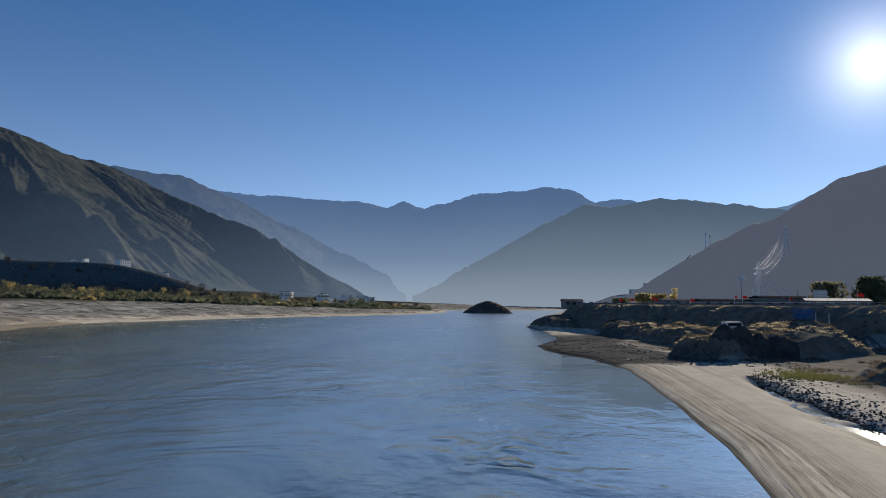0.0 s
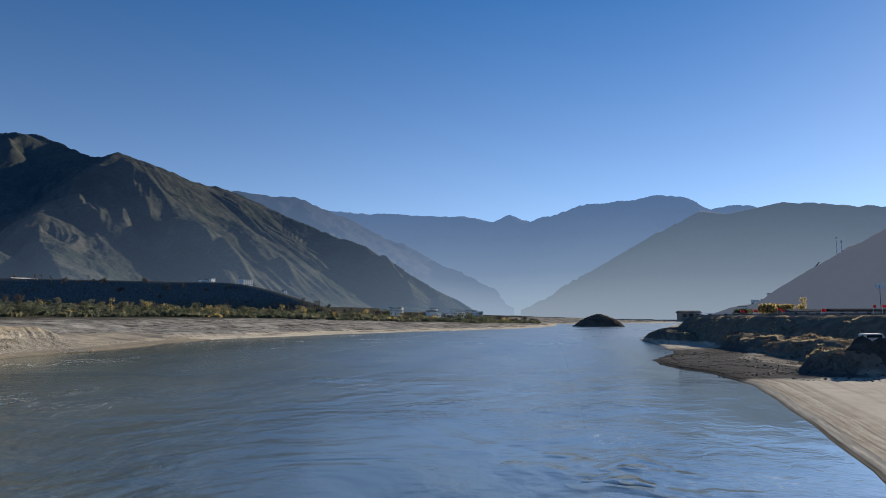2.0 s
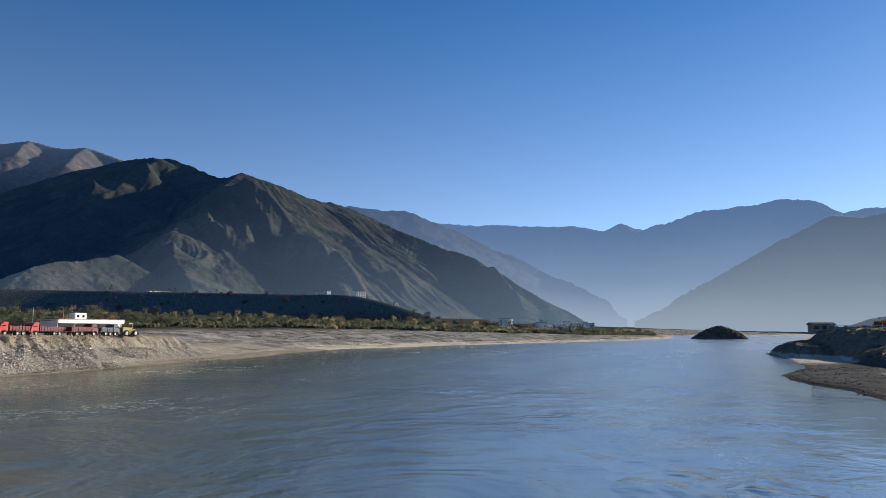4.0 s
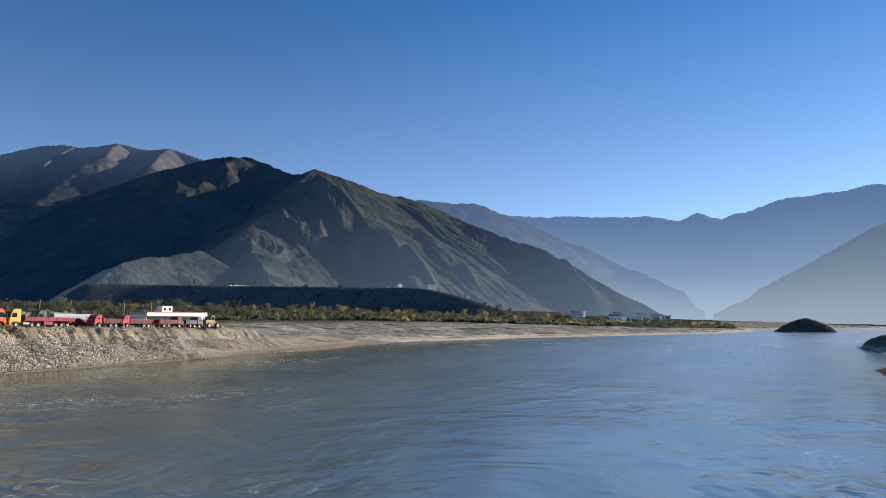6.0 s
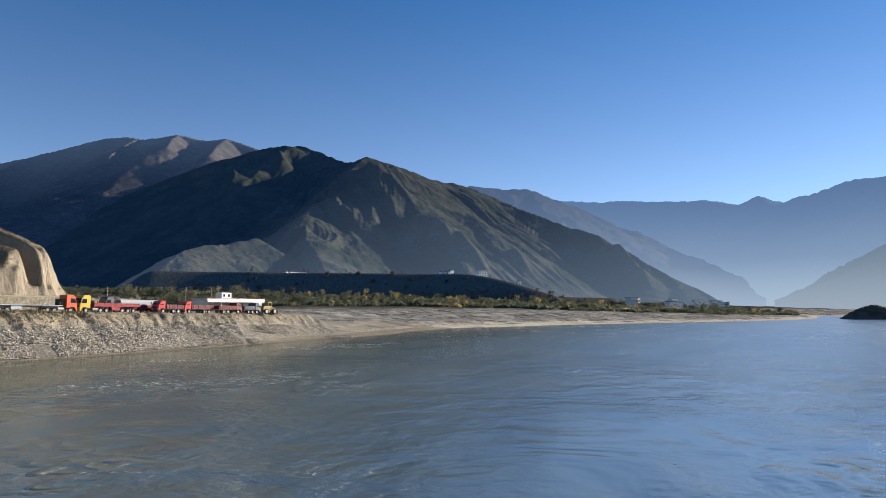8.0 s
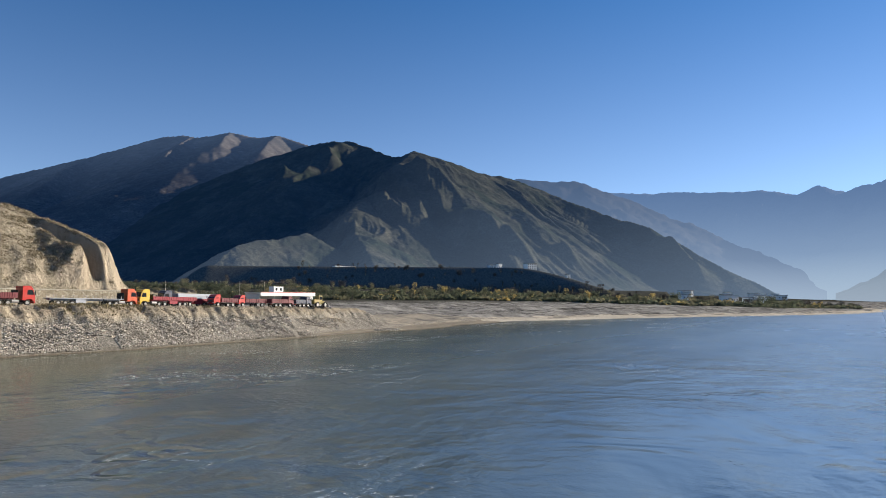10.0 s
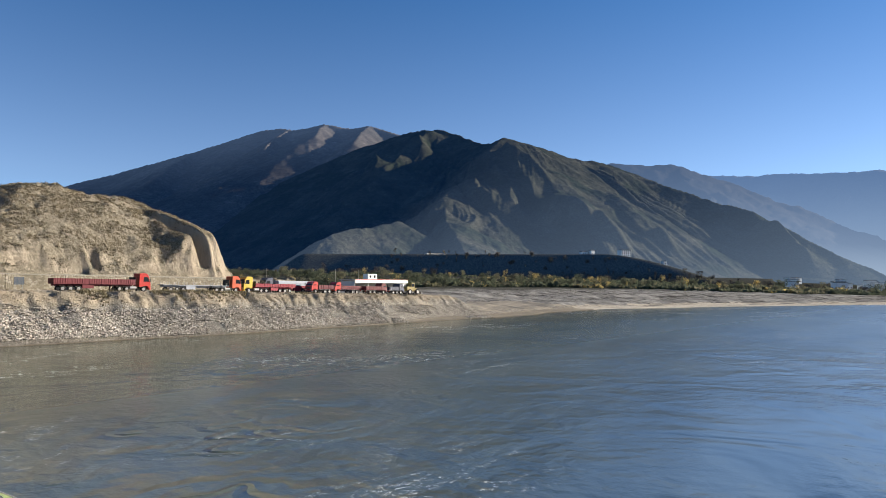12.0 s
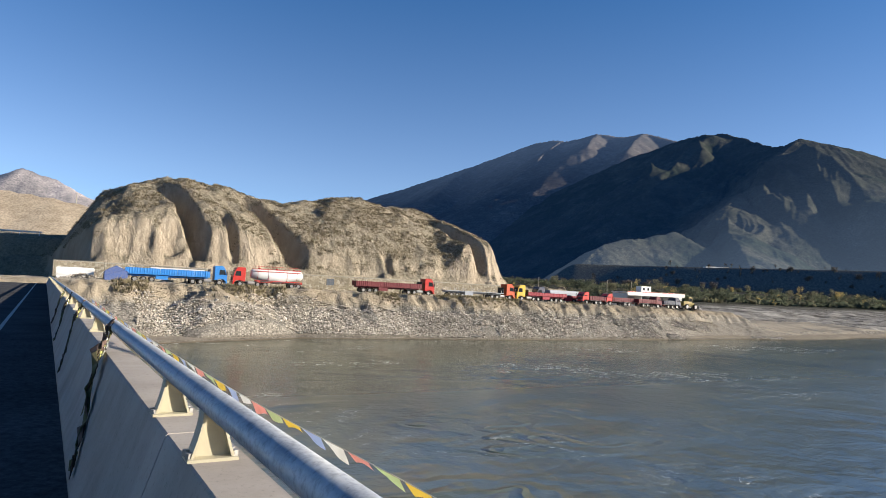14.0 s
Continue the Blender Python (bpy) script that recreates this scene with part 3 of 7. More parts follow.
    build_range("backdrop_slope_right", [(e, 0.55)], -2.5, 38, 0.12, 1400, 2700, 80, 0.55, M_HAZEGLOW_E, 16.0, 150.0, 43, 3.0, label="grey mountainside across the valley, haze painted in")
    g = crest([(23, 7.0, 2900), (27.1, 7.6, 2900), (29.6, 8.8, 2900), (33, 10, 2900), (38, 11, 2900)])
    build_range("backdrop_ridge_right", [(g, 0.55)], 22, 39, 0.2, 2700, 3300, 30, 0.55, M_HAZEGLOW_D, 16.0, 120.0, 44, 3.0, label="ridge behind the near shoulder, haze painted in")
    f = crest([(11.5, -0.1, 950), (12.8, 0.4, 950), (16.4, 1.42, 940), (19.0, 2.7, 920), (21.5, 4.85, 900), (24.4, 6.1, 890), (27.1, 6.85, 880), (29.4, 8.15, 860), (30.8, 9.4, 850), (33.2, 10.05, 850), (40, 11.5, 900), (55, 10, 950), (75, 6, 1000)])
    fs = crest([(27.1, 6.75, 880), (26.7, 3.75, 700), (25.4, 0.8, 560)])
    build_range("mountain_shoulder", [(f, 0.62), (fs, 0.5)], 10, 76, 0.16, 480, 1500, 110, 0.6, M_HAZEGLOW_F, 12.0, 60.0, 53, 3.5, base=6.0, label="dark shaded mountain shoulder over the road, haze painted in")
    # small pale peak and sand slope past the end of the bridge
    p = crest([(-104, 4.5, 2600), (-98, 5.6, 2600), (-95.5, 6.7, 2600), (-94.2, 7.35, 2600), (-92.0, 6.8, 2600), (-89.0, 5.65, 2600), (-84, 4, 2600)])
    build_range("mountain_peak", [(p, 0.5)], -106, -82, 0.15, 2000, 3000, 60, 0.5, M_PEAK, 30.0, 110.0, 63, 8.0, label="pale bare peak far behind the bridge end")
    q = crest([(-112, 5.5, 420), (-102, 5.9, 400), (-95.4, 5.8, 380), (-92, 5.5, 370), (-89.7, 5.15, 365), (-84, 4.9, 360)])
    build_range("hill_sand", [(q, 0.42)], -116, -82, 0.2, 250, 520, 70, 0.42, M_LOESS, 2.5, 22.0, 73, 0.8, base=8.0, label="pale sandy hillside behind the bridge end")


M_HAZEGLOW_C = glow_hill("ridge_haze_glow", (0.030, 0.028, 0.025), (0.190, 0.240, 0.300), (0.078, 0.116, 0.186), (0.024, 0.042, 0.080), 0.30, 560)
M_HAZEGLOW_D = glow_hill("far_ridge_haze_glow", (0.060, 0.056, 0.050), (0.215, 0.270, 0.325), (0.098, 0.148, 0.232), (0.040, 0.074, 0.148), 0.34, 660)
M_HAZEGLOW_E = glow_hill("mountainside_haze_glow", (0.110, 0.104, 0.092), (0.170, 0.205, 0.245), (0.092, 0.122, 0.158), (0.032, 0.050, 0.078), 0.35, 330)
# the nearer shoulder too: haze and sun glare painted as emission
M_HAZEGLOW_F = glow_hill("shoulder_haze_glow", (0.104, 0.096, 0.084), (0.052, 0.060, 0.078), (0.048, 0.054, 0.072), (0.052, 0.054, 0.072), 0.5, 160)
M_SHOULDER = earth("shaded_shoulder", (0.088, 0.08, 0.072), (0.136, 0.12, 0.104), 0.015, 0.1, 0.5, 3.0)

build_ground()
build_water()
build_mountains()


# ---- the left bank: road shelf, scarp and gravel slope ----
ROAD_X = -131.0


def shelf_height(y):
    return np.interp(y, [-80, 10, 70, 140, 400], [8.5, 8.3, 7.75, 6.8, 5.3])


def left_bank_height(x, y):
    x, y = np.asarray(x, float), np.asarray(y, float)
    sh = left_shore(y)
    s = sh - x
    top = shelf_height(y)
    brow = np.interp(y, [-60, 0, 12, 33, 120, 150, 180], [20, 21, 21, 12, 11.2, 12.5, 18]) + 0.8 * vnoise(y / 5.0, 0 * y, 71) + 0.5 * vnoise(y / 1.7, 0 * y, 72)
    foot_w = np.interp(y, [-60, 10, 40, 60, 118, 150, 190], [7, 5.0, 1.0, 0.3, 0.3, 5.0, 9.0])
    foot = 0.35 * smooth(0, 0.8, s) + 0.25 * smooth(0.5, foot_w, s)
    u = np.clip((s - foot_w) / (brow - foot_w), 0, 1)
    # talus of stones below, a steep earth scarp above
    prof = np.where(u < 0.72, 0.60 * (u / 0.72) ** 1.05, 0.60 + 0.40 * (np.maximum(u - 0.72, 0) / 0.28) ** 0.55)
    rill = (1 - np.abs(vnoise(y / 1.4 + 0.7 * vnoise(x / 2, y / 4, 76), x / 5, 73))) + 0.5 * (1 - np.abs(vnoise(y / 1.1, x / 6, 74)))
    z = foot + (top - foot) * prof - 0.5 * smooth(0.5, 0.85, u) * (1 - smooth(0.93, 1.02, u)) * (rill - 0.75)
    z = z + 0.22 * fbm(x / 1.5, y / 1.5, 4, 75, 0.6) * smooth(0.0, 0.3, u)
    z = np.where(s < 0, -0.12 * -s - 0.02, z)
    # a gravel cone tipped over the edge
    cx, cy = -121.5, 20.5
    cone = 8.3 - 0.56 * np.hypot((x - cx) * 1.0, (y - cy) * 0.92) - 0.2 * fbm(x / 2, y / 2, 3, 77)
    z = np.maximum(z, np.where(s > 2, cone, -9))
    # the shelf dies out where the sand bars begin
    end = smooth(152, 188, y + 0.25 * (x + 131) + 4 * vnoise(x / 9, y / 9, 78))
    low = 0.15 + np.interp(s, [0, 6, 25, 60, 120], [0.0, 0.9, 2.0, 4.2, 6.0]) + 0.5 * fbm(x / 14, y / 6, 4, 79) * smooth(1, 8, s)
    z = np.where(s > 0, z * (1 - end) + np.minimum(z, low) * end, z)
    return z


def bank_material():
    n = Nodes("river_bank", 0.95, spec=0.0)
    stone = n.node("TexVoronoi")
    stone.inputs["Scale"].default_value = 3.4
    n.link(n.coords(), stone.inputs["Vector"])
    grey = n.mix(1.0, n.ramp(stone.outputs["Color"], [(0.1, (0.13, 0.117, 0.098)), (0.9, (0.36, 0.325, 0.272))]), n.ramp(stone.outputs["Distance"], [(0.25, 1.0), (0.62, 0.66)]), "MULTIPLY")
    soil = n.ramp(n.noise(0.5, 6, 0.7), [(0.3, (0.19, 0.155, 0.108)), (0.7, (0.33, 0.275, 0.20))])
    sand = n.ramp(n.noise(0.3, 5, 0.6), [(0.3, (0.264, 0.224, 0.172)), (0.7, (0.368, 0.32, 0.248))])
    geo = n.node("NewGeometry")
    sep = n.node("SeparateXYZ")
    n.link(geo.outputs["Position"], sep.inputs[0])
    jit = n.math("MULTIPLY", n.noise(0.25, 4, 0.6), 3.0)
    up = n.math("ADD", sep.outputs[2], jit)
    k = n.ramp(n.math("DIVIDE", up, 14.0), [(0.46, 0.0), (0.56, 1.0)])
    c = n.mix(k, grey, soil)
    nsep = n.node("SeparateXYZ")
    n.link(geo.outputs["Normal"], nsep.inputs[0])
    flat = n.ramp(nsep.outputs[2], [(0.955, 0.0), (0.985, 1.0)])
    c = n.mix(flat, c, sand)
    # damp sand by the water
    wet = n.ramp(n.math("DIVIDE", n.math("ADD", sep.outputs[2], n.math("MULTIPLY", jit, 0.12)), 2.0), [(0.14, 0.0), (0.17, 0.6), (0.42, 0.65), (0.50, 1.0)])
    c = n.mix(wet, n.mix(1.0, sand, (0.38, 0.36, 0.34), "MULTIPLY"), c)
    n.base(c)
    n.bump(n.math("ADD", n.math("MULTIPLY", stone.outputs["Distance"], -0.7), n.noise(3.0, 4, 0.7)), 0.6, 0.25)
    return n.mat


M_BANK = bank_material()


def build_left_bank():
    xs = np.concatenate([np.arange(-175, -136, 1.5), np.arange(-136, -98, 0.34)])
    ys = np.concatenate([np.arange(-70, 0, 1.0), np.arange(0, 175, 0.36), np.arange(175, 260, 0.8)])
    X, Y = np.meshgrid(xs, ys, indexing="ij")
    Z = left_bank_height(X, Y)
    edge = np.minimum(np.minimum(X + 175, Y + 70), 260 - Y)
    Z = Z - 6 * (1 - smooth(0, 8, edge))
    ob = grid_ob("riverbank_left", X, Y, Z, M_BANK, keep=Z > -1.2)
    tagged(ob, "gravel and loess river bank with a road shelf on top", "river bank", kind="structure")


build_left_bank()


# ---- the loess hill with its cliffs behind the road ----
def hill_height(x, y):
    """Rounded scrub-grown tops cut off by a cliff that follows the road, with gullies let into it."""
    x, y = np.asarray(x, float), np.asarray(y, float)
    b = -x - 140.0
    wig = 1.8 * vnoise(y / 13, 0 * y, 81) + 0.6 * vnoise(y / 4.1, x / 11, 82) + 0.35 * vnoise(y / 1.3, x / 1.6, 83) + 0.5 * vnoise(y / 2.6, x / 1.3, 92)
    face = b + wig - 9 * smooth(88, 103, y) - 30 * smooth(3.5, -7, y) ** 1.6
    top = np.interp(y, [-10, -5, -1, 3, 12, 18, 28, 35, 42, 49, 60, 76, 84, 88, 91, 94, 98, 102, 110], [12, 15, 21, 27, 31.6, 32.6, 31.8, 30.2, 29.4, 30.6, 31.8, 30.8, 29.4, 27.6, 25.0, 20.0, 12.5, 8.5, 8])
    low = np.interp(y, [-10, 0, 20, 31, 38, 45, 78, 85, 90, 110], [0.55, 0.40, 0.40, 0.34, 0.16, 0.12, 0.14, 0.45, 0.62, 0.7])
    h_face = np.maximum(top - 10, 0) * low
    z = 8.6 + 2.4 * smooth(0.5, 4, face) + h_face * smooth(3.0, 7.0, face) ** 0.8
    rise = np.clip((face - 0.8 * wig - 4.5) / 27.0, 0, 1)
    z = z + np.maximum(top - 11.0 - h_face, -2) * (1 - (1 - rise) ** 1.7)
    z = z - 0.12 * np.maximum(face - 34, 0)
    # gullies: foot, width, depth, how it wanders, how far back it reaches
    for gy, w, depth, lean, back in ((40.0, 2.7, 13, -0.50, 24), (20.0, 1.7, 10, -0.42, 22), (85.5, 1.15, 9, -0.32, 20), (26.5, 1.0, 5, -0.1, 10), (62.0, 1.0, 3, 0.05, 8)):
        yy = gy + lean * (b - 8) + 0.8 * vnoise(b / 4, 0 * b + gy, 84) + 0.3 * vnoise(b / 1.3, 0 * b + gy, 89)
        reach = smooth(1.5, 5, face) * (1 - smooth(0.7 * back, 1.15 * back, b))
        cut = np.exp(-np.abs((y - yy) / w) ** 3.0)
        z = z - np.minimum(depth, np.maximum(z - 11.5 - 0.30 * np.maximum(8 - face, 0), 0)) * reach * cut
    # rain flutes on the bare nose, faint ones elsewhere
    flute = 1 - np.abs(vnoise(y / 1.7 + 0.35 * vnoise(x / 2, y / 4, 88), x / 14, 85)) + 0.4 * vnoise(y / 0.8, x / 3, 90)
    z = z - (0.45 + 0.75 * smooth(83, 90, y)) * (flute - 0.5) * smooth(2.5, 5, face) * (1 - smooth(7, 10, face))
    nose = 1 - np.abs(vnoise(x / 1.5 + 0.4 * vnoise(y / 3, x / 5, 93), y / 16, 94)) + 0.4 * vnoise(x / 0.8, y / 4, 95)
    z = z - 1.1 * (nose - 0.5) * smooth(86.5, 90, y) * smooth(11.5, 14, z)
    z = z + (0.6 * fbm(x / 4, y / 4, 5, 86, 0.6) + 0.5 * vnoise(x / 9, y / 7, 91)) * smooth(2, 9, face)
    return np.where(face < 0, 8.0 + 0.2 * face, z)


def hill_material():
    n = Nodes("loess_hill", 0.95, spec=0.0)
    geo = n.node("NewGeometry")
    sep = n.node("SeparateXYZ")
    n.link(geo.outputs["Normal"], sep.inputs[0])
    soil = n.ramp(n.noise(0.35, 6, 0.7, n.coords((1, 1, 0.35))), [(0.3, (0.335, 0.272, 0.198)), (0.7, (0.480, 0.400, 0.300))])
    turf = n.ramp(n.noise(1.6, 5, 0.75), [(0.36, (0.195, 0.164, 0.116)), (0.50, (0.285, 0.242, 0.175)), (0.66, (0.385, 0.328, 0.242))])
    up = n.math("ADD", sep.outputs[2], n.math("MULTIPLY", n.noise(0.5, 4, 0.6), 0.25))
    n.base(n.mix(n.ramp(up, [(0.48, 0.0), (0.66, 1.0)]), soil, turf))
    n.bump(n.math("ADD", n.noise(1.9, 6, 0.8, n.coords((1, 1, 0.45))), n.noise(0.5, 5, 0.65, n.coords((1, 1, 0.5)))), 1.0, 0.9)
    return n.mat


M_HILL = hill_material()


def build_hill():
    xs = np.concatenate([np.arange(-240, -178, 1.2), np.arange(-178, -137, 0.3)])
    ys = np.arange(-46, 118, 0.36)
    X, Y = np.meshgrid(xs, ys, indexing="ij")
    Z = hill_height(X, Y)
    ob = grid_ob("hill", X, Y, Z, M_HILL, keep=Z > 6.5)
    tagged(ob, "loess hill with eroded cliffs and dry scrub on top", "hill", kind="structure")


def build_cut():
    """The far side of the road cutting, in the hill's shade."""
    X, Y = np.meshgrid(np.arange(-250, -170, 1.0), np.arange(-110, 8, 1.0), indexing="ij")
    b = -X - 178 + 3 * vnoise(Y / 14, 0 * Y, 97) + vnoise(Y / 4, X / 8, 98)
    Z = 8.2 + 9.6 * smooth(0, 10, b) + 0.06 * np.maximum(b - 10, 0) + 0.4 * fbm(X / 6, Y / 6, 4, 99)
    tagged(grid_ob("hill_cutting", X, Y, Z, M_HILL), "dark earth cutting beside the road", "hill", kind="structure")


build_hill()
build_cut()


# ---- the right bank ----
SCARP = [(-60, 60), (0, 60), (60, 118), (80, 110), (110, 94), (140, 82), (175, 70), (215, 58), (250, 49), (262, 46)]


def right_bank_height(x, y):
    x, y = np.asarray(x, float), np.asarray(y, float)
    s = x - right_shore(y)
    ex = np.interp(y, [p[0] for p in SCARP], [p[1] for p in SCARP]) + 2.0 * vnoise(y / 11, 0 * y, 91) + 0.8 * vnoise(y / 3.5, x / 20, 92)
    ex = ex + 14 * smooth(225, 300, y) + 25 * smooth(262, 300, y)
    low = np.interp(s, [-30, 0, 1.5, 10, 30, 60], [-3, 0, 0.35, 0.7, 0.85, 2.4])
    top = np.interp(y, [0, 100, 262, 330], [9.3, 9.2, 9.0, 4.0])
    k = smooth(-12, 0, x - ex)
    z = low + (top - low) * k ** 0.8
    rough = fbm(x / 7, y / 7, 4, 93)
    # mounds of spoil in front of the scarp, steep towards the beach
    for mx, my, rx, ry, h in ((47, 114, 10, 7, 3.3), (58, 119, 13, 10, 3.9), (63, 76, 15, 16, 2.4), (72, 58, 14, 20, 3.0), (55, 152, 9, 22, 3.2), (67, 134, 10, 9, 4.2), (43, 252, 11, 30, 3.6), (52, 190, 8, 26, 3.4)):
        d = np.hypot((x - mx) / rx, (y - my) / ry) + 0.20 * rough + 0.06 * fbm(x / 2.2, y / 2.2, 3, 97)
        z = np.maximum(z, np.where(s > 1, low + h * (1 - smooth(0.55, 1.05, d)) + 0.9 * rough * (1 - smooth(0.6, 1.0, d)), -9))
    z = z + 0.30 * fbm(x / 3, y / 3, 4, 94) * smooth(8, 18, s) * smooth(1.2, 2.2, z)
    # steps that the falling water left in the sand
    q = s + 0.8 * vnoise(y / 16, s / 9, 98)
    stair = 0.08 * (q / 0.55 - np.floor(q / 0.55)) ** 6 * smooth(0.2, 1.0, s) * (1 - smooth(3.5, 5, s)) * (y < 128)
    # a shallow back channel
    cx = np.interp(y, [30, 46.7, 57.5, 77.6, 84], [30.2, 29.6, 31.2, 34.9, 36.2]) + 0.5 * vnoise(y / 3.0, 0 * y, 99)
    w = np.interp(y, [30, 50, 80], [3.4, 2.3, 0.9])
    ch = np.exp(-np.abs((x - cx) / w) ** 2) * (1 - smooth(76, 86, y))
    return z + stair - 0.06 - np.minimum(1.2, np.maximum(z + 0.02 + 0.20 * fbm(x / 1.3, y / 5.0, 3, 90), 0)) * ch


def sand_material():
    n = Nodes("right_bank", 0.9, spec=0.0)
    geo = n.node("NewGeometry")
    sep = n.node("SeparateXYZ")
    n.link(geo.outputs["Position"], sep.inputs[0])
    sand = n.ramp(n.noise(0.25, 6, 0.65), [(0.3, (0.43, 0.385, 0.315)), (0.7, (0.55, 0.495, 0.405))])
    soil = n.ramp(n.noise(0.4, 6, 0.7), [(0.35, (0.105, 0.093, 0.077)), (0.7, (0.215, 0.190, 0.150))])
    dark = n.ramp(n.noise(1.2, 5, 0.7), [(0.35, (0.062, 0.060, 0.057)), (0.7, (0.150, 0.142, 0.130))])
    z = n.math("ADD", sep.outputs[2], n.math("MULTIPLY", n.noise(0.2, 4, 0.6), 1.6))
    c = n.mix(n.ramp(n.math("DIVIDE", z, 10.0), [(0.185, 0.0), (0.235, 1.0)]), sand, soil)
    # wet dark silt round the point
    y = n.math("ADD", sep.outputs[1], n.math("MULTIPLY", n.noise(0.12, 4, 0.6), 24.0))
    silt = n.math("MULTIPLY", n.ramp(n.math("DIVIDE", y, 400.0), [(0.275, 0.0), (0.29, 1.0), (0.50, 1.0), (0.53, 0.0)]), n.ramp(n.math("DIVIDE", z, 10.0), [(0.29, 1.0), (0.35, 0.0)]))
    at = n.node("Attribute")
    at.attribute_name = "shore"
    silt = n.math("MULTIPLY", silt, n.ramp(n.math("DIVIDE", n.math("ADD", at.outputs["Fac"], n.math("MULTIPLY", n.noise(0.25, 4, 0.6), 8.0)), 40.0), [(0.52, 1.0), (0.64, 0.0)]))
    c = n.mix(silt, c, dark)
    # tide lines along the beach
    at_y = n.node("CombineXYZ")
    n.link(at.outputs["Fac"], at_y.inputs[0])
    n.link(n.math("MULTIPLY", sep.outputs[1], 0.014), at_y.inputs[1])
    lines = n.noise(2.0, 3, 0.6, at_y.outputs[0], 0.12)
    band = n.noise(0.22, 3, 0.6, at_y.outputs[0], 0.8)
    c = n.mix(n.ramp(band, [(0.40, 0.0), (0.50, 1.0)]), n.mix(1.0, c, (0.80, 0.78, 0.76), "MULTIPLY"), c)
    # brown rubble behind the back channel
    behind = n.math("ADD", at.outputs["Fac"], n.math("MULTIPLY", n.noise(0.3, 4, 0.6), 6.0))
    c = n.mix(n.ramp(n.math("DIVIDE", behind, 60.0), [(0.36, 0.0), (0.41, 0.85)]), c, soil)
    # the wet edge
    c = n.mix(n.ramp(n.math("DIVIDE", at.outputs["Fac"], 4.0), [(0.05, 0.0), (0.22, 1.0)]), (0.075, 0.068, 0.056), c)
    near = n.ramp(n.math("DIVIDE", at.outputs["Fac"], 20.0), [(0.16, 1.0), (0.30, 0.22)])
    c = n.mix(near, c, n.ramp(lines, [(0.34, 0.45), (0.42, 0.95), (0.485, 1.06), (0.505, 0.50), (0.53, 1.08), (0.60, 1.0), (0.615, 0.62), (0.64, 1.06)]), "MULTIPLY")
    n.base(c)
    n.bump(n.math("ADD", n.noise(0.8, 6, 0.7), n.math("MULTIPLY", n.noise(7.0, 3, 0.6), 0.25)), 0.45, 0.10)
    return n.mat


M_RIGHT = sand_material()


def build_right_bank():
    rr = [26.0]
    while rr[-1] < 420:
        rr.append(rr[-1] * 1.0065)
    az = np.radians(np.concatenate([np.arange(2, 37, 0.11), np.arange(37, 90, 1.0)]))
    A, Rr = np.meshgrid(az, np.array(rr), indexing="ij")
    X, Y = Rr * np.sin(A), Rr * np.cos(A)
    Z = right_bank_height(X, Y)
    Z = Z - 8 * smooth(395, 420, Rr)
    ob = grid_ob("riverbank_right", X, Y, Z, M_RIGHT, keep=(Z > -1.0))
    co = np.empty(len(ob.data.vertices) * 3)
    ob.data.vertices.foreach_get("co", co)
    co = co.reshape(-1, 3)
    ob.data.attributes.new("shore", "FLOAT", "POINT").data.foreach_set("value", co[:, 0] - right_shore(co[:, 1]))
    tagged(ob, "sandy river beach below a dark earth scarp", "river bank", kind="structure")


build_right_bank()


def build_island():
    xs, ys = np.arange(10, 76, 0.8), np.arange(600, 670, 0.8)
    X, Y = np.meshgrid(xs, ys, indexing="ij")
    u, v = (X - 42) / 23.0, (Y - 634) / 17.0
    d = np.sqrt(u * u + v * v)
    Z = 10.5 * (1 - np.clip(d, 0, 1.3) ** 1.6) + 1.0 * fbm(X / 6, Y / 6, 4, 96)
    ob = grid_ob("island", X, Y, Z, M_SHOULDER, keep=Z > -0.8)
    tagged(ob, "dark rocky island in the river", "island")


build_island()


# ---- the bridge ----
def galvanised(name):
    """Dull zinc with dust, scuffs and spangle."""
    n = Nodes(name, 0.5, 0.35, 0.4)
    f = n.noise(5.0, 6, 0.7, n.coords((0.5, 1, 1)))
    g = n.noise(45.0, 4, 0.65)
    c = n.ramp(f, [(0.34, (0.30, 0.315, 0.335)), (0.5, (0.42, 0.435, 0.455)), (0.68, (0.52, 0.52, 0.50))])
    n.base(n.mix(1.0, c, n.ramp(g, [(0.32, 0.72), (0.5, 1.0), (0.7, 1.12)]), "MULTIPLY"))
    n.link(n.ramp(f, [(0.35, 0.40), (0.65, 0.66)]), n.bsdf.inputs["Roughness"])
    n.bump(n.math("ADD", f, n.math("MULTIPLY", g, 0.4)), 0.15, 0.01)
    return n.mat


def concrete(name):
    """Pale smooth-cast concrete with soft stains, run marks and pinholes."""
    n = Nodes(name, 0.9, spec=0.1)
    big = n.noise(1.1, 5, 0.6)
    c = n.ramp(big, [(0.32, (0.272, 0.238, 0.204)), (0.52, (0.338, 0.299, 0.260)), (0.70, (0.378, 0.338, 0.298))])
    runs = n.noise(1.0, 5, 0.65, n.coords((2.2, 0.3, 0.3)))
    c = n.mix(1.0, c, n.ramp(runs, [(0.32, 0.86), (0.5, 1.0), (0.68, 1.05)]), "MULTIPLY")
    fine = n.noise(38.0, 4, 0.7)
    n.base(n.mix(1.0, c, n.ramp(fine, [(0.30, 0.78), (0.42, 1.0), (0.7, 1.05)]), "MULTIPLY"))
    n.bump(n.math("ADD", n.math("MULTIPLY", big, 0.6), n.math("MULTIPLY", fine, 0.25)), 0.25, 0.02)
    return n.mat


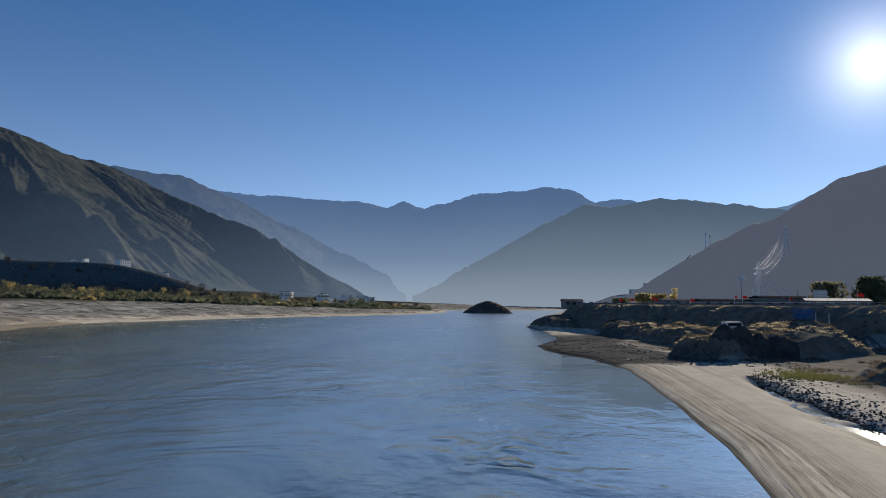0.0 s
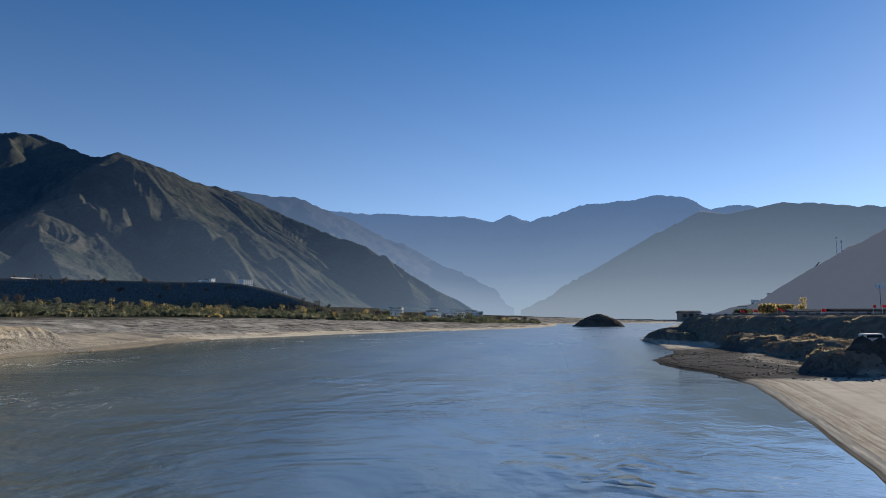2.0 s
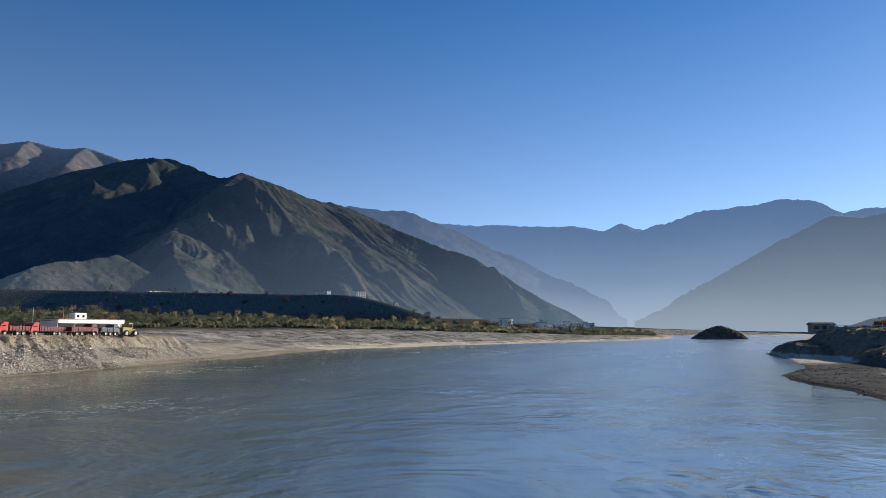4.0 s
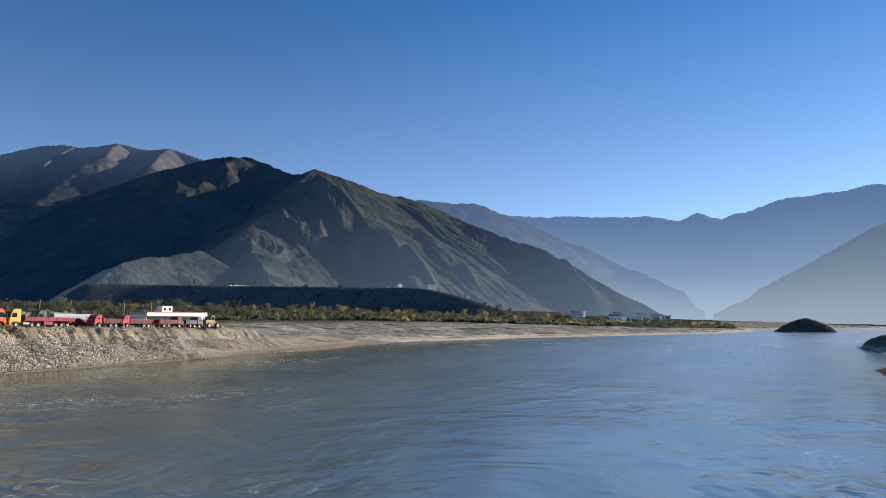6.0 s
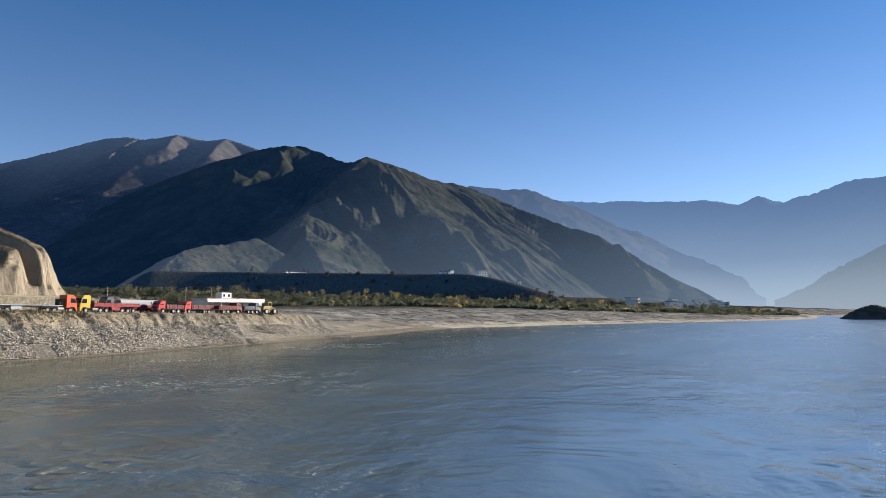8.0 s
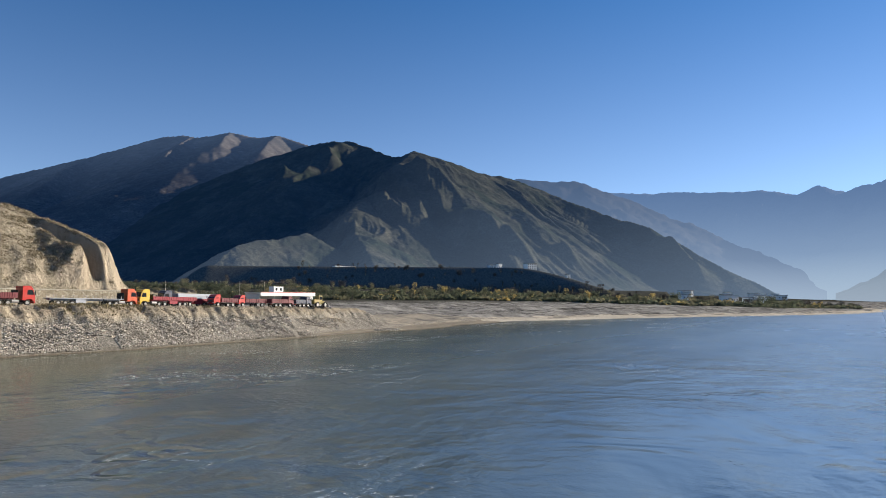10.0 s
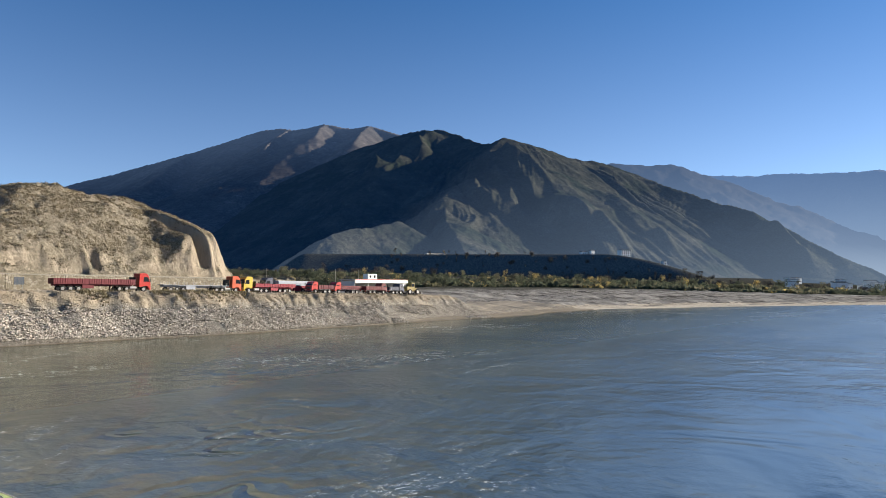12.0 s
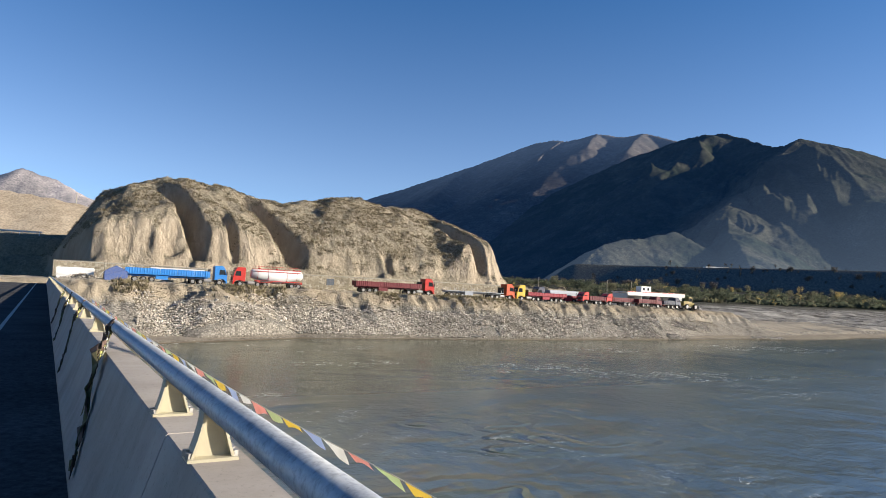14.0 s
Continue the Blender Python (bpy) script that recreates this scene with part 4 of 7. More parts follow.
DECK = 7.45
RAIL_Y, RAIL_Z = 0.974, EYE - 0.475
M_CONC = concrete("weathered_concrete")
M_ASPHALT = earth("bridge_asphalt", (0.06, 0.06, 0.063), (0.09, 0.09, 0.094), 0.4, 14.0, 0.3, 0.02)
M_RAIL = galvanised("galvanised_rail")
M_POST = paint("cream_post_paint", (0.40, 0.36, 0.25), 0.6, 0.0, 0.35, 8.0)


M_STEEL = paint("bolt_steel", (0.30, 0.29, 0.27), 0.5, 0.7, 0.3, 20.0)
M_ROPE = paint("dark_weathered_cloth", (0.045, 0.045, 0.04), 0.9, 0.0, 0.2, 9.0)
M_LINE = paint("road_line_paint", (0.40, 0.40, 0.38), 0.8, 0.0, 0.6, 5.0)
BRIDGE = pose(0, 0, 0, 0, 0.1, 2.3)
DY = 0.028


def build_bridge():
    deck = thing("bridge", BRIDGE, "concrete road bridge with asphalt deck over the river", "bridge", kind="structure")
    part("deck", boxes((-112, 60, -9.6, 0.98 + DY, DECK - 0.9, DECK)), M_ASPHALT, deck)
    part("road_line", boxes((-112, 60, -0.60, -0.50, DECK, DECK + 0.004)), M_LINE, deck, "worn white edge line")
    prof = [(0.62, -0.3), (0.62, 0.08), (0.70, 0.28), (0.885, 0.85), (0.895, 0.86), (1.115, 0.86), (1.13, 0.845), (1.16, -0.3)]
    x = -111.95
    rnd = random.Random(4)
    while x < 40:
        # cast in lengths with an open joint between them
        ln = 9.0
        bm = bmesh.new()
        dy = rnd.uniform(-0.004, 0.004)
        prism(bm, [(u + DY + dy, DECK + v) for u, v in prof], "x", x, x + ln - 0.02)
        part("barrier", bm, M_CONC, deck, "weathered concrete barrier length")
        x += ln
    bm = bmesh.new()
    tube(bm, [(-107, RAIL_Y + DY, RAIL_Z), (40, RAIL_Y + DY, RAIL_Z)], 0.052, 20)
    rail = part("rail", bm, M_RAIL, deck, "galvanised round top rail")
    rail.data.polygons.foreach_set("use_smooth", [True] * len(rail.data.polygons))
    # one post, then its repeats on the same meshes
    z0 = DECK + 0.86
    h = RAIL_Z - 0.035 - z0
    bm = bmesh.new()
    yc = RAIL_Y + DY
    steps = (0, 0.2, 0.4, 0.6, 0.8, 1.0)
    curve = [(0.082 - 0.040 * math.sin(t * 1.5), z0 + 0.012 + h * t) for t in steps]
    for sy in (-1, 1):
        # curved flanges before and behind
        outer = [(yc + sy * v, z) for v, z in curve]
        inner = [(yc + sy * (v - 0.011), z) for v, z in curve][::-1]
        prism(bm, outer + inner, "x", -0.045, 0.045)
    # the web between them
    prism(bm, [(yc - v + 0.011, z) for v, z in curve] + [(yc + v - 0.011, z) for v, z in curve][::-1], "x", -0.005, 0.005)
    post = part("post", bm, M_POST, deck, "cream-painted steel rail post")
    plate = part("base_plate", boxes((-0.06, 0.06, yc - 0.095, yc + 0.095, z0, z0 + 0.012)), M_POST, post)
    bm = bmesh.new()
    tube(bm, [(0.028, yc - 0.085, z0 + 0.012), (0.028, yc - 0.085, z0 + 0.034)], 0.016, 6)
    bolt = part("bolt", bm, M_STEEL, post)
    others = [(-0.028, 0.0), (0.028, 0.17), (-0.028, 0.17)]
    for bx, by in others:
        o = bolt.copy()
        o.location = (bx - 0.028, by, 0)
        scene.collection.objects.link(o)
    xs = []
    x = -4.42
    while x < 40:
        xs += [x, x + 0.95]
        x += 9.0
    x = -4.42 - 5.6
    while x > -106:
        xs += [x, x - 2.8]
        x -= 5.6
    post.location.x = xs[0]
    for px in xs[1:]:
        copy_thing(post, Matrix.Translation((px, 0, 0)))
    # the other side of the bridge
    bm = bmesh.new()
    prism(bm, [(-9.0 - u + 0.62, DECK + v) for u, v in prof], "x", -108, 40)
    part("barrier_far", bm, M_CONC, deck)


build_bridge()


M_COPING_CORD = paint("pale_cord", (0.50, 0.48, 0.42), 0.9, 0.0, 0.3, 9.0)


def flag_string():
    ob = thing("prayer_flags", BRIDGE, "string of faded coloured prayer flags beside the bridge rail", "flags")
    pts = [Vector(p) for p in ((-13.0, 1.06, 8.62), (-9.5, 1.17, 8.51), (-7.1, 1.34, 8.39), (-4.8, 1.52, 8.29), (-3.2, 1.66, 8.25), (-1.0, 1.82, 8.20), (1.5, 1.85, 8.18), (4.0, 1.4, 8.36), (6.0, 1.06, 8.58))]
    line = []
    for i in range(len(pts) - 1):
        p0, p1, p2, p3 = pts[max(i - 1, 0)], pts[i], pts[i + 1], pts[min(i + 2, len(pts) - 1)]
        for k in range(8):
            t = k / 8
            line.append(0.5 * ((2 * p1) + (p2 - p0) * t + (2 * p0 - 5 * p1 + 4 * p2 - p3) * t * t + (3 * p1 - p0 - 3 * p2 + p3) * t ** 3))
    line.append(pts[-1])
    bm = bmesh.new()
    tube(bm, line, 0.0025, 5)
    part("cord", bm, M_COPING_CORD, ob)
    cols = [paint("flag_" + n, c, 0.9, 0.0, 0.25, 6.0) for n, c in (("blue", (0.46, 0.53, 0.70)), ("white", (0.74, 0.74, 0.72)), ("red", (0.74, 0.42, 0.38)), ("green", (0.58, 0.66, 0.42)), ("yellow", (0.76, 0.62, 0.16)))]
    names = ("faded blue flag", "white flag", "faded red flag", "pale green flag", "yellow flag")
    # walk along the cord and hang a flag every so often
    run, nxt, k = 0.0, 0.25, 0
    rnd = random.Random(9)
    for a, b in zip(line, line[1:]):
        seg = (b - a).length
        while nxt < run + seg:
            p = a + (b - a) * ((nxt - run) / seg)
            d = (b - a).normalized()
            w, h = rnd.uniform(0.19, 0.24), rnd.uniform(0.045, 0.075)
            side = Vector((0, 0.5, 0))
            bm = bmesh.new()
            rows = []
            ph = rnd.uniform(0, 6)
            for j in range(5):
                row = []
                for i in range(7):
                    u, v = i / 6, j / 4
                    taper = 1 - 0.35 * v * abs(u - 0.5)
                    q = p + d * (w * (u - 0.5) * taper + 0.05 * v) + Vector((0, 0, -h * v * (0.75 + 0.25 * math.sin(3 * u + ph)))) + side * (h * (0.5 * v + 0.10 * math.sin(7 * u + 3 * v + ph) * v))
                    row.append(bm.verts.new(q))
                rows.append(row)
            for r0, r1 in zip(rows, rows[1:]):
                for i in range(6):
                    bm.faces.new((r0[i], r0[i + 1], r1[i + 1], r1[i]))
            bmesh.ops.solidify(bm, geom=bm.faces[:], thickness=0.002)
            part("flag", bm, cols[k % 5], ob, names[k % 5])
            k += 1
            nxt += rnd.uniform(0.235, 0.265)
        run += seg


flag_string()


def ribbon(bm, line, widths, rnd, thick=0.004):
    """A strip of cloth with frayed edges that twists along a line."""
    top, low = [], []
    ph = rnd.uniform(0, 6)
    for i, (c, w) in enumerate(zip(line, widths)):
        d = (line[min(i + 1, len(line) - 1)] - line[max(i - 1, 0)]).normalized()
        a = 0.9 * math.sin(0.8 * i + ph)
        across = (d.cross(Vector((0, -1, 0.35))).normalized() * math.cos(a) + Vector((0, -0.6, 0.2)) * math.sin(a)) * w
        out = Vector((0, -thick, thick * 0.4))
        l, r = c + across * rnd.uniform(0.5, 1.1), c - across * rnd.uniform(0.5, 1.1)
        top.append((bm.verts.new(l + out), bm.verts.new(r + out)))
        low.append((bm.verts.new(l), bm.verts.new(r)))
    for i in range(len(line) - 1):
        bm.faces.new((top[i][0], top[i][1], top[i + 1][1], top[i + 1][0]))
        bm.faces.new((low[i][1], low[i][0], low[i + 1][0], low[i + 1][1]))
        bm.faces.new((low[i][0], top[i][0], top[i + 1][0], low[i + 1][0]))
        bm.faces.new((top[i][1], low[i][1], low[i + 1][1], top[i + 1][1]))
    for k in (0, -1):
        bm.faces.new((top[k][0], low[k][0], low[k][1], top[k][1]))


def rag(name, pts, label, seed, width=0.05):
    """A knotted bundle of weathered flags lying over the barrier."""
    ob = thing(name, BRIDGE, label, "cloth strip", "cloth strips on the barrier")
    rnd = random.Random(seed)
    for k in range(6):
        bm = bmesh.new()
        line, wid = [], []
        last = len(pts) - 1 if k < 3 else rnd.choice((2, 3, 4))
        for a, b in zip(pts[:last], pts[1:last + 1]):
            for j in range(7):
                t = j / 7
                swing = Vector((rnd.uniform(-1, 1), -rnd.uniform(0.1, 0.5), rnd.uniform(-0.6, 0.6))) * width * (0.45 + 0.25 * k)
                line.append(Vector(a).lerp(Vector(b), t) + swing + Vector((0.02 * (k - 2), -0.01, 0)))
                wid.append(width * rnd.uniform(0.2, 0.75))
        ribbon(bm, line, wid, rnd)
        part("strip", bm, (M_ROPE, M_OLIVERAG, M_BROWNRAG)[k % 3], ob)
    # flags knotted round the rail, still bright
    for k in range(8):
        bm = bmesh.new()
        c = Vector(pts[0]).lerp(Vector(pts[2]), rnd.uniform(0.0, 0.9)) + Vector((rnd.uniform(-0.05, 0.05), -0.03, 0))
        line = [c + Vector((rnd.uniform(-0.012, 0.012) + 0.012 * j * rnd.choice((-1, 1)), -0.006 * j, -0.03 * j)) for j in range(6)]
        ribbon(bm, line, [rnd.uniform(0.012, 0.03) for _ in line], rnd)
        part("scrap", bm, (M_SCRAP, M_PALERAG, M_SCRAP, M_OLIVERAG)[k % 4], ob, ("yellow-green cloth scrap", "pale cloth scrap", "yellow-green cloth scrap", "dull olive cloth scrap")[k % 4])


M_OLIVERAG = paint("dull_olive_cloth", (0.085, 0.082, 0.035), 0.95, 0.0, 0.3, 14.0)
M_BROWNRAG = paint("dull_brown_cloth", (0.085, 0.055, 0.045), 0.95, 0.0, 0.3, 14.0)
M_PALERAG = paint("pale_cloth", (0.52, 0.52, 0.48), 0.95, 0.0, 0.3, 14.0)
M_SCRAP = paint("yellow_cloth_scrap", (0.50, 0.48, 0.16), 0.9, 0.0, 0.3, 9.0)
for _i, _x in enumerate((-7.6, -13.2, -18.5, -24.0)):
    rag("cloth_strip", [(_x, 1.0, RAIL_Z + 0.03), (_x + 0.05, 0.93, DECK + 0.93), (_x + 0.3, 0.86, DECK + 0.84), (_x + 0.9, 0.76, DECK + 0.40), (_x + 1.5, 0.66, DECK + 0.12)], "dark weathered cloth strip tied to the bridge rail", 20 + _i, 0.07 if _i == 0 else 0.05)


# ---- scatter: stones, scrub, grass ----
def soup(name, verts, faces, material, label, category, kind="stuff", flat=True):
    """Many small pieces as one mesh, from arrays."""
    me = bpy.data.meshes.new(name)
    me.vertices.add(len(verts))
    me.vertices.foreach_set("co", np.asarray(verts, np.float32).ravel())
    k = faces.shape[1]
    me.loops.add(faces.size)
    me.loops.foreach_set("vertex_index", faces.ravel().astype(np.int32))
    me.polygons.add(len(faces))
    me.polygons.foreach_set("loop_start", np.arange(0, faces.size, k, dtype=np.int32))
    me.polygons.foreach_set("use_smooth", np.full(len(faces), not flat))
    me.update(calc_edges=True)
    me.materials.append(material)
    return tagged(new(name, me), label, category, kind=kind)


OCTA = np.array([(1, 0, 0), (-1, 0, 0), (0, 1, 0), (0, -1, 0), (0, 0, 1), (0, 0, -1)], float)
OCTA_F = np.array([(0, 2, 4), (2, 1, 4), (1, 3, 4), (3, 0, 4), (2, 0, 5), (1, 2, 5), (3, 1, 5), (0, 3, 5)])


def stones(name, x, y, z, size, material, label, flatness=0.65):
    n = len(x)
    r = np.random.default_rng(n)
    ang = r.uniform(0, 2 * np.pi, n)
    sc = size[:, None] * np.stack([r.uniform(0.7, 1.3, n), r.uniform(0.6, 1.1, n), flatness * r.uniform(0.6, 1.2, n)], 1)
    v = OCTA[None] * (1 + r.uniform(-0.25, 0.25, (n, 6, 1))) + r.uniform(-0.22, 0.22, (n, 6, 3))
    v = v * sc[:, None, :]
    c, s = np.cos(ang)[:, None], np.sin(ang)[:, None]
    v = np.stack([v[..., 0] * c - v[..., 1] * s, v[..., 0] * s + v[..., 1] * c, v[..., 2]], -1)
    v = v + np.stack([x, y, z + 0.25 * size], 1)[:, None, :]
    f = OCTA_F[None] + 6 * np.arange(n)[:, None, None]
    return soup(name, v.reshape(-1, 3), f.reshape(-1, 3), material, label, "stones")


def tufts(name, x, y, z, size, material, label, category, blades=9, spread=0.7, lean=0.5, rise=1.0):
    """Clumps of narrow pointed blades or twigs."""
    n = len(x)
    r = np.random.default_rng(n + 3)
    ang = r.uniform(0, 2 * np.pi, (n, blades))
    rad = np.sqrt(r.uniform(0, 1, (n, blades))) * spread
    h = r.uniform(0.5, 1.1, (n, blades)) * rise
    w = r.uniform(0.10, 0.22, (n, blades))
    bx, by = rad * np.cos(ang), rad * np.sin(ang)
    ta = r.uniform(0, 2 * np.pi, (n, blades))
    tx, ty = bx * (1 + lean) + 0.15 * np.cos(ta), by * (1 + lean) + 0.15 * np.sin(ta)
    px, py = w * np.cos(ta), w * np.sin(ta)
    v = np.stack([np.stack([bx - px, by - py, 0 * h - 0.15], -1), np.stack([bx + px, by + py, 0 * h - 0.15], -1), np.stack([tx, ty, h], -1)], 2)
    v = v * size[:, None, None, None] + np.stack([x, y, z], 1)[:, None, None, :]
    f = np.arange(n * blades * 3).reshape(-1, 3)
    return soup(name, v.reshape(-1, 3), f, material, label, category)


def island_material(name, tones, rough=0.95, leaf=0.0):
    """Tones that vary from piece to piece."""
    n = Nodes(name, rough, spec=0.03)
    g = n.node("NewGeometry")
    step = 1.0 / max(1, len(tones) - 1)
    c = n.ramp(g.outputs["Random Per Island"], [(i * step, t) for i, t in enumerate(tones)])
    c = n.mix(1.0, c, n.ramp(n.noise(0.15, 4, 0.6), [(0.3, 0.7), (0.7, 1.2)]), "MULTIPLY")
    n.base(c)
    if leaf:
        tr = n.node("BsdfTranslucent")
        n.link(c, tr.inputs["Color"])
        mx = n.node("MixShader")
        mx.inputs[0].default_value = leaf
        n.link(n.bsdf.outputs[0], mx.inputs[1])
        n.link(tr.outputs[0], mx.inputs[2])
        n.link(mx.outputs[0], n.tree.nodes["Material Output"].inputs["Surface"])
    return n.mat


M_STONE = island_material("grey_river_stones", [(0.12, 0.105, 0.083), (0.39, 0.34, 0.27), (0.26, 0.226, 0.178), (0.53, 0.475, 0.39), (0.19, 0.163, 0.127), (0.62, 0.565, 0.475)])
M_CLOD = island_material("earth_clods", [(0.16, 0.128, 0.088), (0.33, 0.275, 0.20), (0.24, 0.198, 0.142), (0.42, 0.365, 0.28)])
M_DARKSTONE = island_material("wet_dark_stones", [(0.028, 0.028, 0.0288), (0.064, 0.0624, 0.0576), (0.104, 0.1, 0.092)], 0.6)
M_SCRUB = island_material("dry_scrub", [(0.136, 0.112, 0.064), (0.224, 0.184, 0.116), (0.176, 0.148, 0.084), (0.288, 0.24, 0.16)], leaf=0.3)
M_HILLSCRUB = island_material("thorny_hill_scrub", [(0.140, 0.114, 0.073), (0.250, 0.206, 0.138), (0.190, 0.155, 0.100), (0.340, 0.284, 0.198)], leaf=0.35)
M_STRAW = island_material("dry_golden_grass", [(0.33, 0.27, 0.16), (0.48, 0.40, 0.26), (0.26, 0.21, 0.13)], leaf=0.6)
M_GREENGRASS = island_material("green_marsh_grass", [(0.112, 0.116, 0.04), (0.176, 0.168, 0.06)], leaf=0.3)
M_TWIG = island_material("brown_thicket", [(0.08, 0.065, 0.048), (0.14, 0.11, 0.078), (0.21, 0.17, 0.115)], leaf=0.3)

# stones on the left slope
n_ = 95000
y_ = rng.uniform(8, 165, n_)
s_ = rng.uniform(0.02, 1.0, n_)
x_ = left_shore(y_) - s_ * np.interp(y_, [8, 33, 120, 165], [12.5, 8.4, 8.0, 8.0]) - np.interp(y_, [8, 12, 40, 60], [5.0, 4.5, 1.0, 0.1])
keep = (vnoise(x_ / 4, y_ / 6, 61) > -0.75) & (np.hypot(x_ + 121.5, y_ - 20.5) > 4.5 + 2 * vnoise(x_, y_, 60)) & ((y_ < 118) | (vnoise(x_ / 7, y_ / 10, 62) > (y_ - 118) / 60 - 0.5))
x_, y_ = x_[keep], y_[keep]
stones("gravel", x_, y_, left_bank_height(x_, y_), 0.09 + 0.24 * rng.uniform(0, 1, len(x_)) ** 3, M_STONE, "loose grey river stones on the bank slope")
n_ = 13000
y_ = rng.uniform(4, 150, n_)
x_ = left_shore(y_) - np.interp(y_, [4, 12, 33, 120, 150], [16, 16, 8.6, 8.2, 8.0]) - rng.uniform(0, 5.5, n_) ** 1.0
stones("scree", x_, y_, left_bank_height(x_, y_), 0.05 + 0.16 * rng.uniform(0, 1, n_) ** 3, M_CLOD, "earth clods and small stones on the scarp")
# tufts of weed along the scarp
n_ = 4200
y_ = rng.uniform(5, 125, n_)
x_ = left_shore(y_) - np.interp(y_, [8, 33, 120], [20, 12.0, 14.0]) + rng.normal(0, 1.6, n_)
keep = vnoise(x_ / 6, y_ / 6, 63) > 0.0
x_, y_ = x_[keep], y_[keep]
tufts("bank_weeds", x_, y_, left_bank_height(x_, y_), rng.uniform(0.25, 0.6, len(x_)), M_SCRUB, "dry weeds along the top of the bank", "weeds")
# scrub on the loess hill
n_ = 64000
y_ = rng.uniform(-8, 104, n_)
x_ = rng.uniform(-196, -143, n_)
z_ = hill_height(x_, y_)
sl = np.hypot(hill_height(x_ + 0.6, y_) - z_, hill_height(x_, y_ + 0.6) - z_) / 0.6
keep = (z_ > 12.5) & (vnoise(x_ / 1.4, y_ / 2.6, 64) + 0.3 * vnoise(x_ / 9, y_ / 9, 57) > -0.28 + 0.9 * smooth(1.2, 2.5, sl))
x_, y_, z_ = x_[keep], y_[keep], z_[keep]
tufts("hill_scrub", x_, y_, z_, rng.uniform(0.20, 0.50, len(x_)) * np.where(rng.uniform(0, 1, len(x_)) < 0.05, 1.7, 1), M_HILLSCRUB, "low dry scrub covering the hill", "scrub", 8, 0.9, 0.3, 0.5)

# the right bank
n_ = 2600
y_ = rng.uniform(95, 172, n_)
x_ = right_shore(y_) + rng.uniform(-1.2, 26, n_)
keep = vnoise(x_ / 9, y_ / 5, 65) > -0.1
x_, y_ = x_[keep], y_[keep]
stones("dark_stones", x_, y_, right_bank_height(x_, y_), 0.06 + 0.20 * rng.uniform(0, 1, len(x_)) ** 3, M_DARKSTONE, "wet dark stones on the silty point")
n_ = 4200
y_ = rng.uniform(34, 84, n_)
x_ = np.interp(y_, [30, 46.7, 57.5, 77.6, 84], [33.5, 32.0, 33.6, 37.0, 38.0]) + rng.normal(0, 1.3, n_) ** 2 * 0.7 - 1.5
stones("channel_stones", x_, y_, right_bank_height(x_, y_), 0.04 + 0.15 * rng.uniform(0, 1, n_) ** 2.5, M_DARKSTONE, "dark stones along the shallow back channel")
n_ = 22000
y_ = rng.uniform(40, 290, n_)
x_ = right_shore(y_) + rng.uniform(6, 70, n_)
z_ = right_bank_height(x_, y_)
keep = (z_ > 2.2) & (z_ < 9.0) & (vnoise(x_ / 6, y_ / 6, 66) + 0.5 * vnoise(x_ / 1.5, y_ / 1.5, 59) > 0.22)
x_, y_, z_ = x_[keep], y_[keep], z_[keep]
tufts("golden_grass", x_, y_, z_, rng.uniform(0.16, 0.46, len(x_)), M_STRAW, "dry golden grass on the spoil mounds", "grass", 14, 0.9, 0.9, 0.8)
n_ = 9000
y_ = rng.uniform(40, 240, n_)
x_ = right_shore(y_) + rng.uniform(14, 60, n_)
z_ = right_bank_height(x_, y_)
keep = (z_ > 0.72) & (z_ < 6.5) & (vnoise(x_ / 7, y_ / 7, 67) > -0.05) & (x_ > 40)
x_, y_, z_ = x_[keep], y_[keep], z_[keep]
tufts("thicket", x_, y_, z_, rng.uniform(0.2, 0.55, len(x_)), M_TWIG, "brown leafless thicket below the road", "thicket", 16, 1.0, 0.8, 0.8)
n_ = 420
y_, x_ = rng.normal(83, 3.5, n_), rng.normal(43.5, 2.2, n_)
z_ = right_bank_height(x_, y_)
tufts("green_grass", x_, y_, z_, rng.uniform(0.15, 0.4, n_), M_GREENGRASS, "patch of green marsh grass at the beach edge", "grass", 12, 0.9, 0.3, 0.9)
# scrub on the island
y_, x_ = rng.normal(632, 8, 700), rng.normal(42, 11, 700)
d_ = np.sqrt(((x_ - 42) / 23) ** 2 + ((y_ - 634) / 17) ** 2)
z_ = 10.5 * (1 - np.clip(d_, 0, 1.3) ** 1.6)
keep = z_ > 1.5
tufts("island_scrub", x_[keep], y_[keep], z_[keep], rng.uniform(0.5, 1.2, keep.sum()), M_TWIG, "dark scrub on the river island", "scrub")


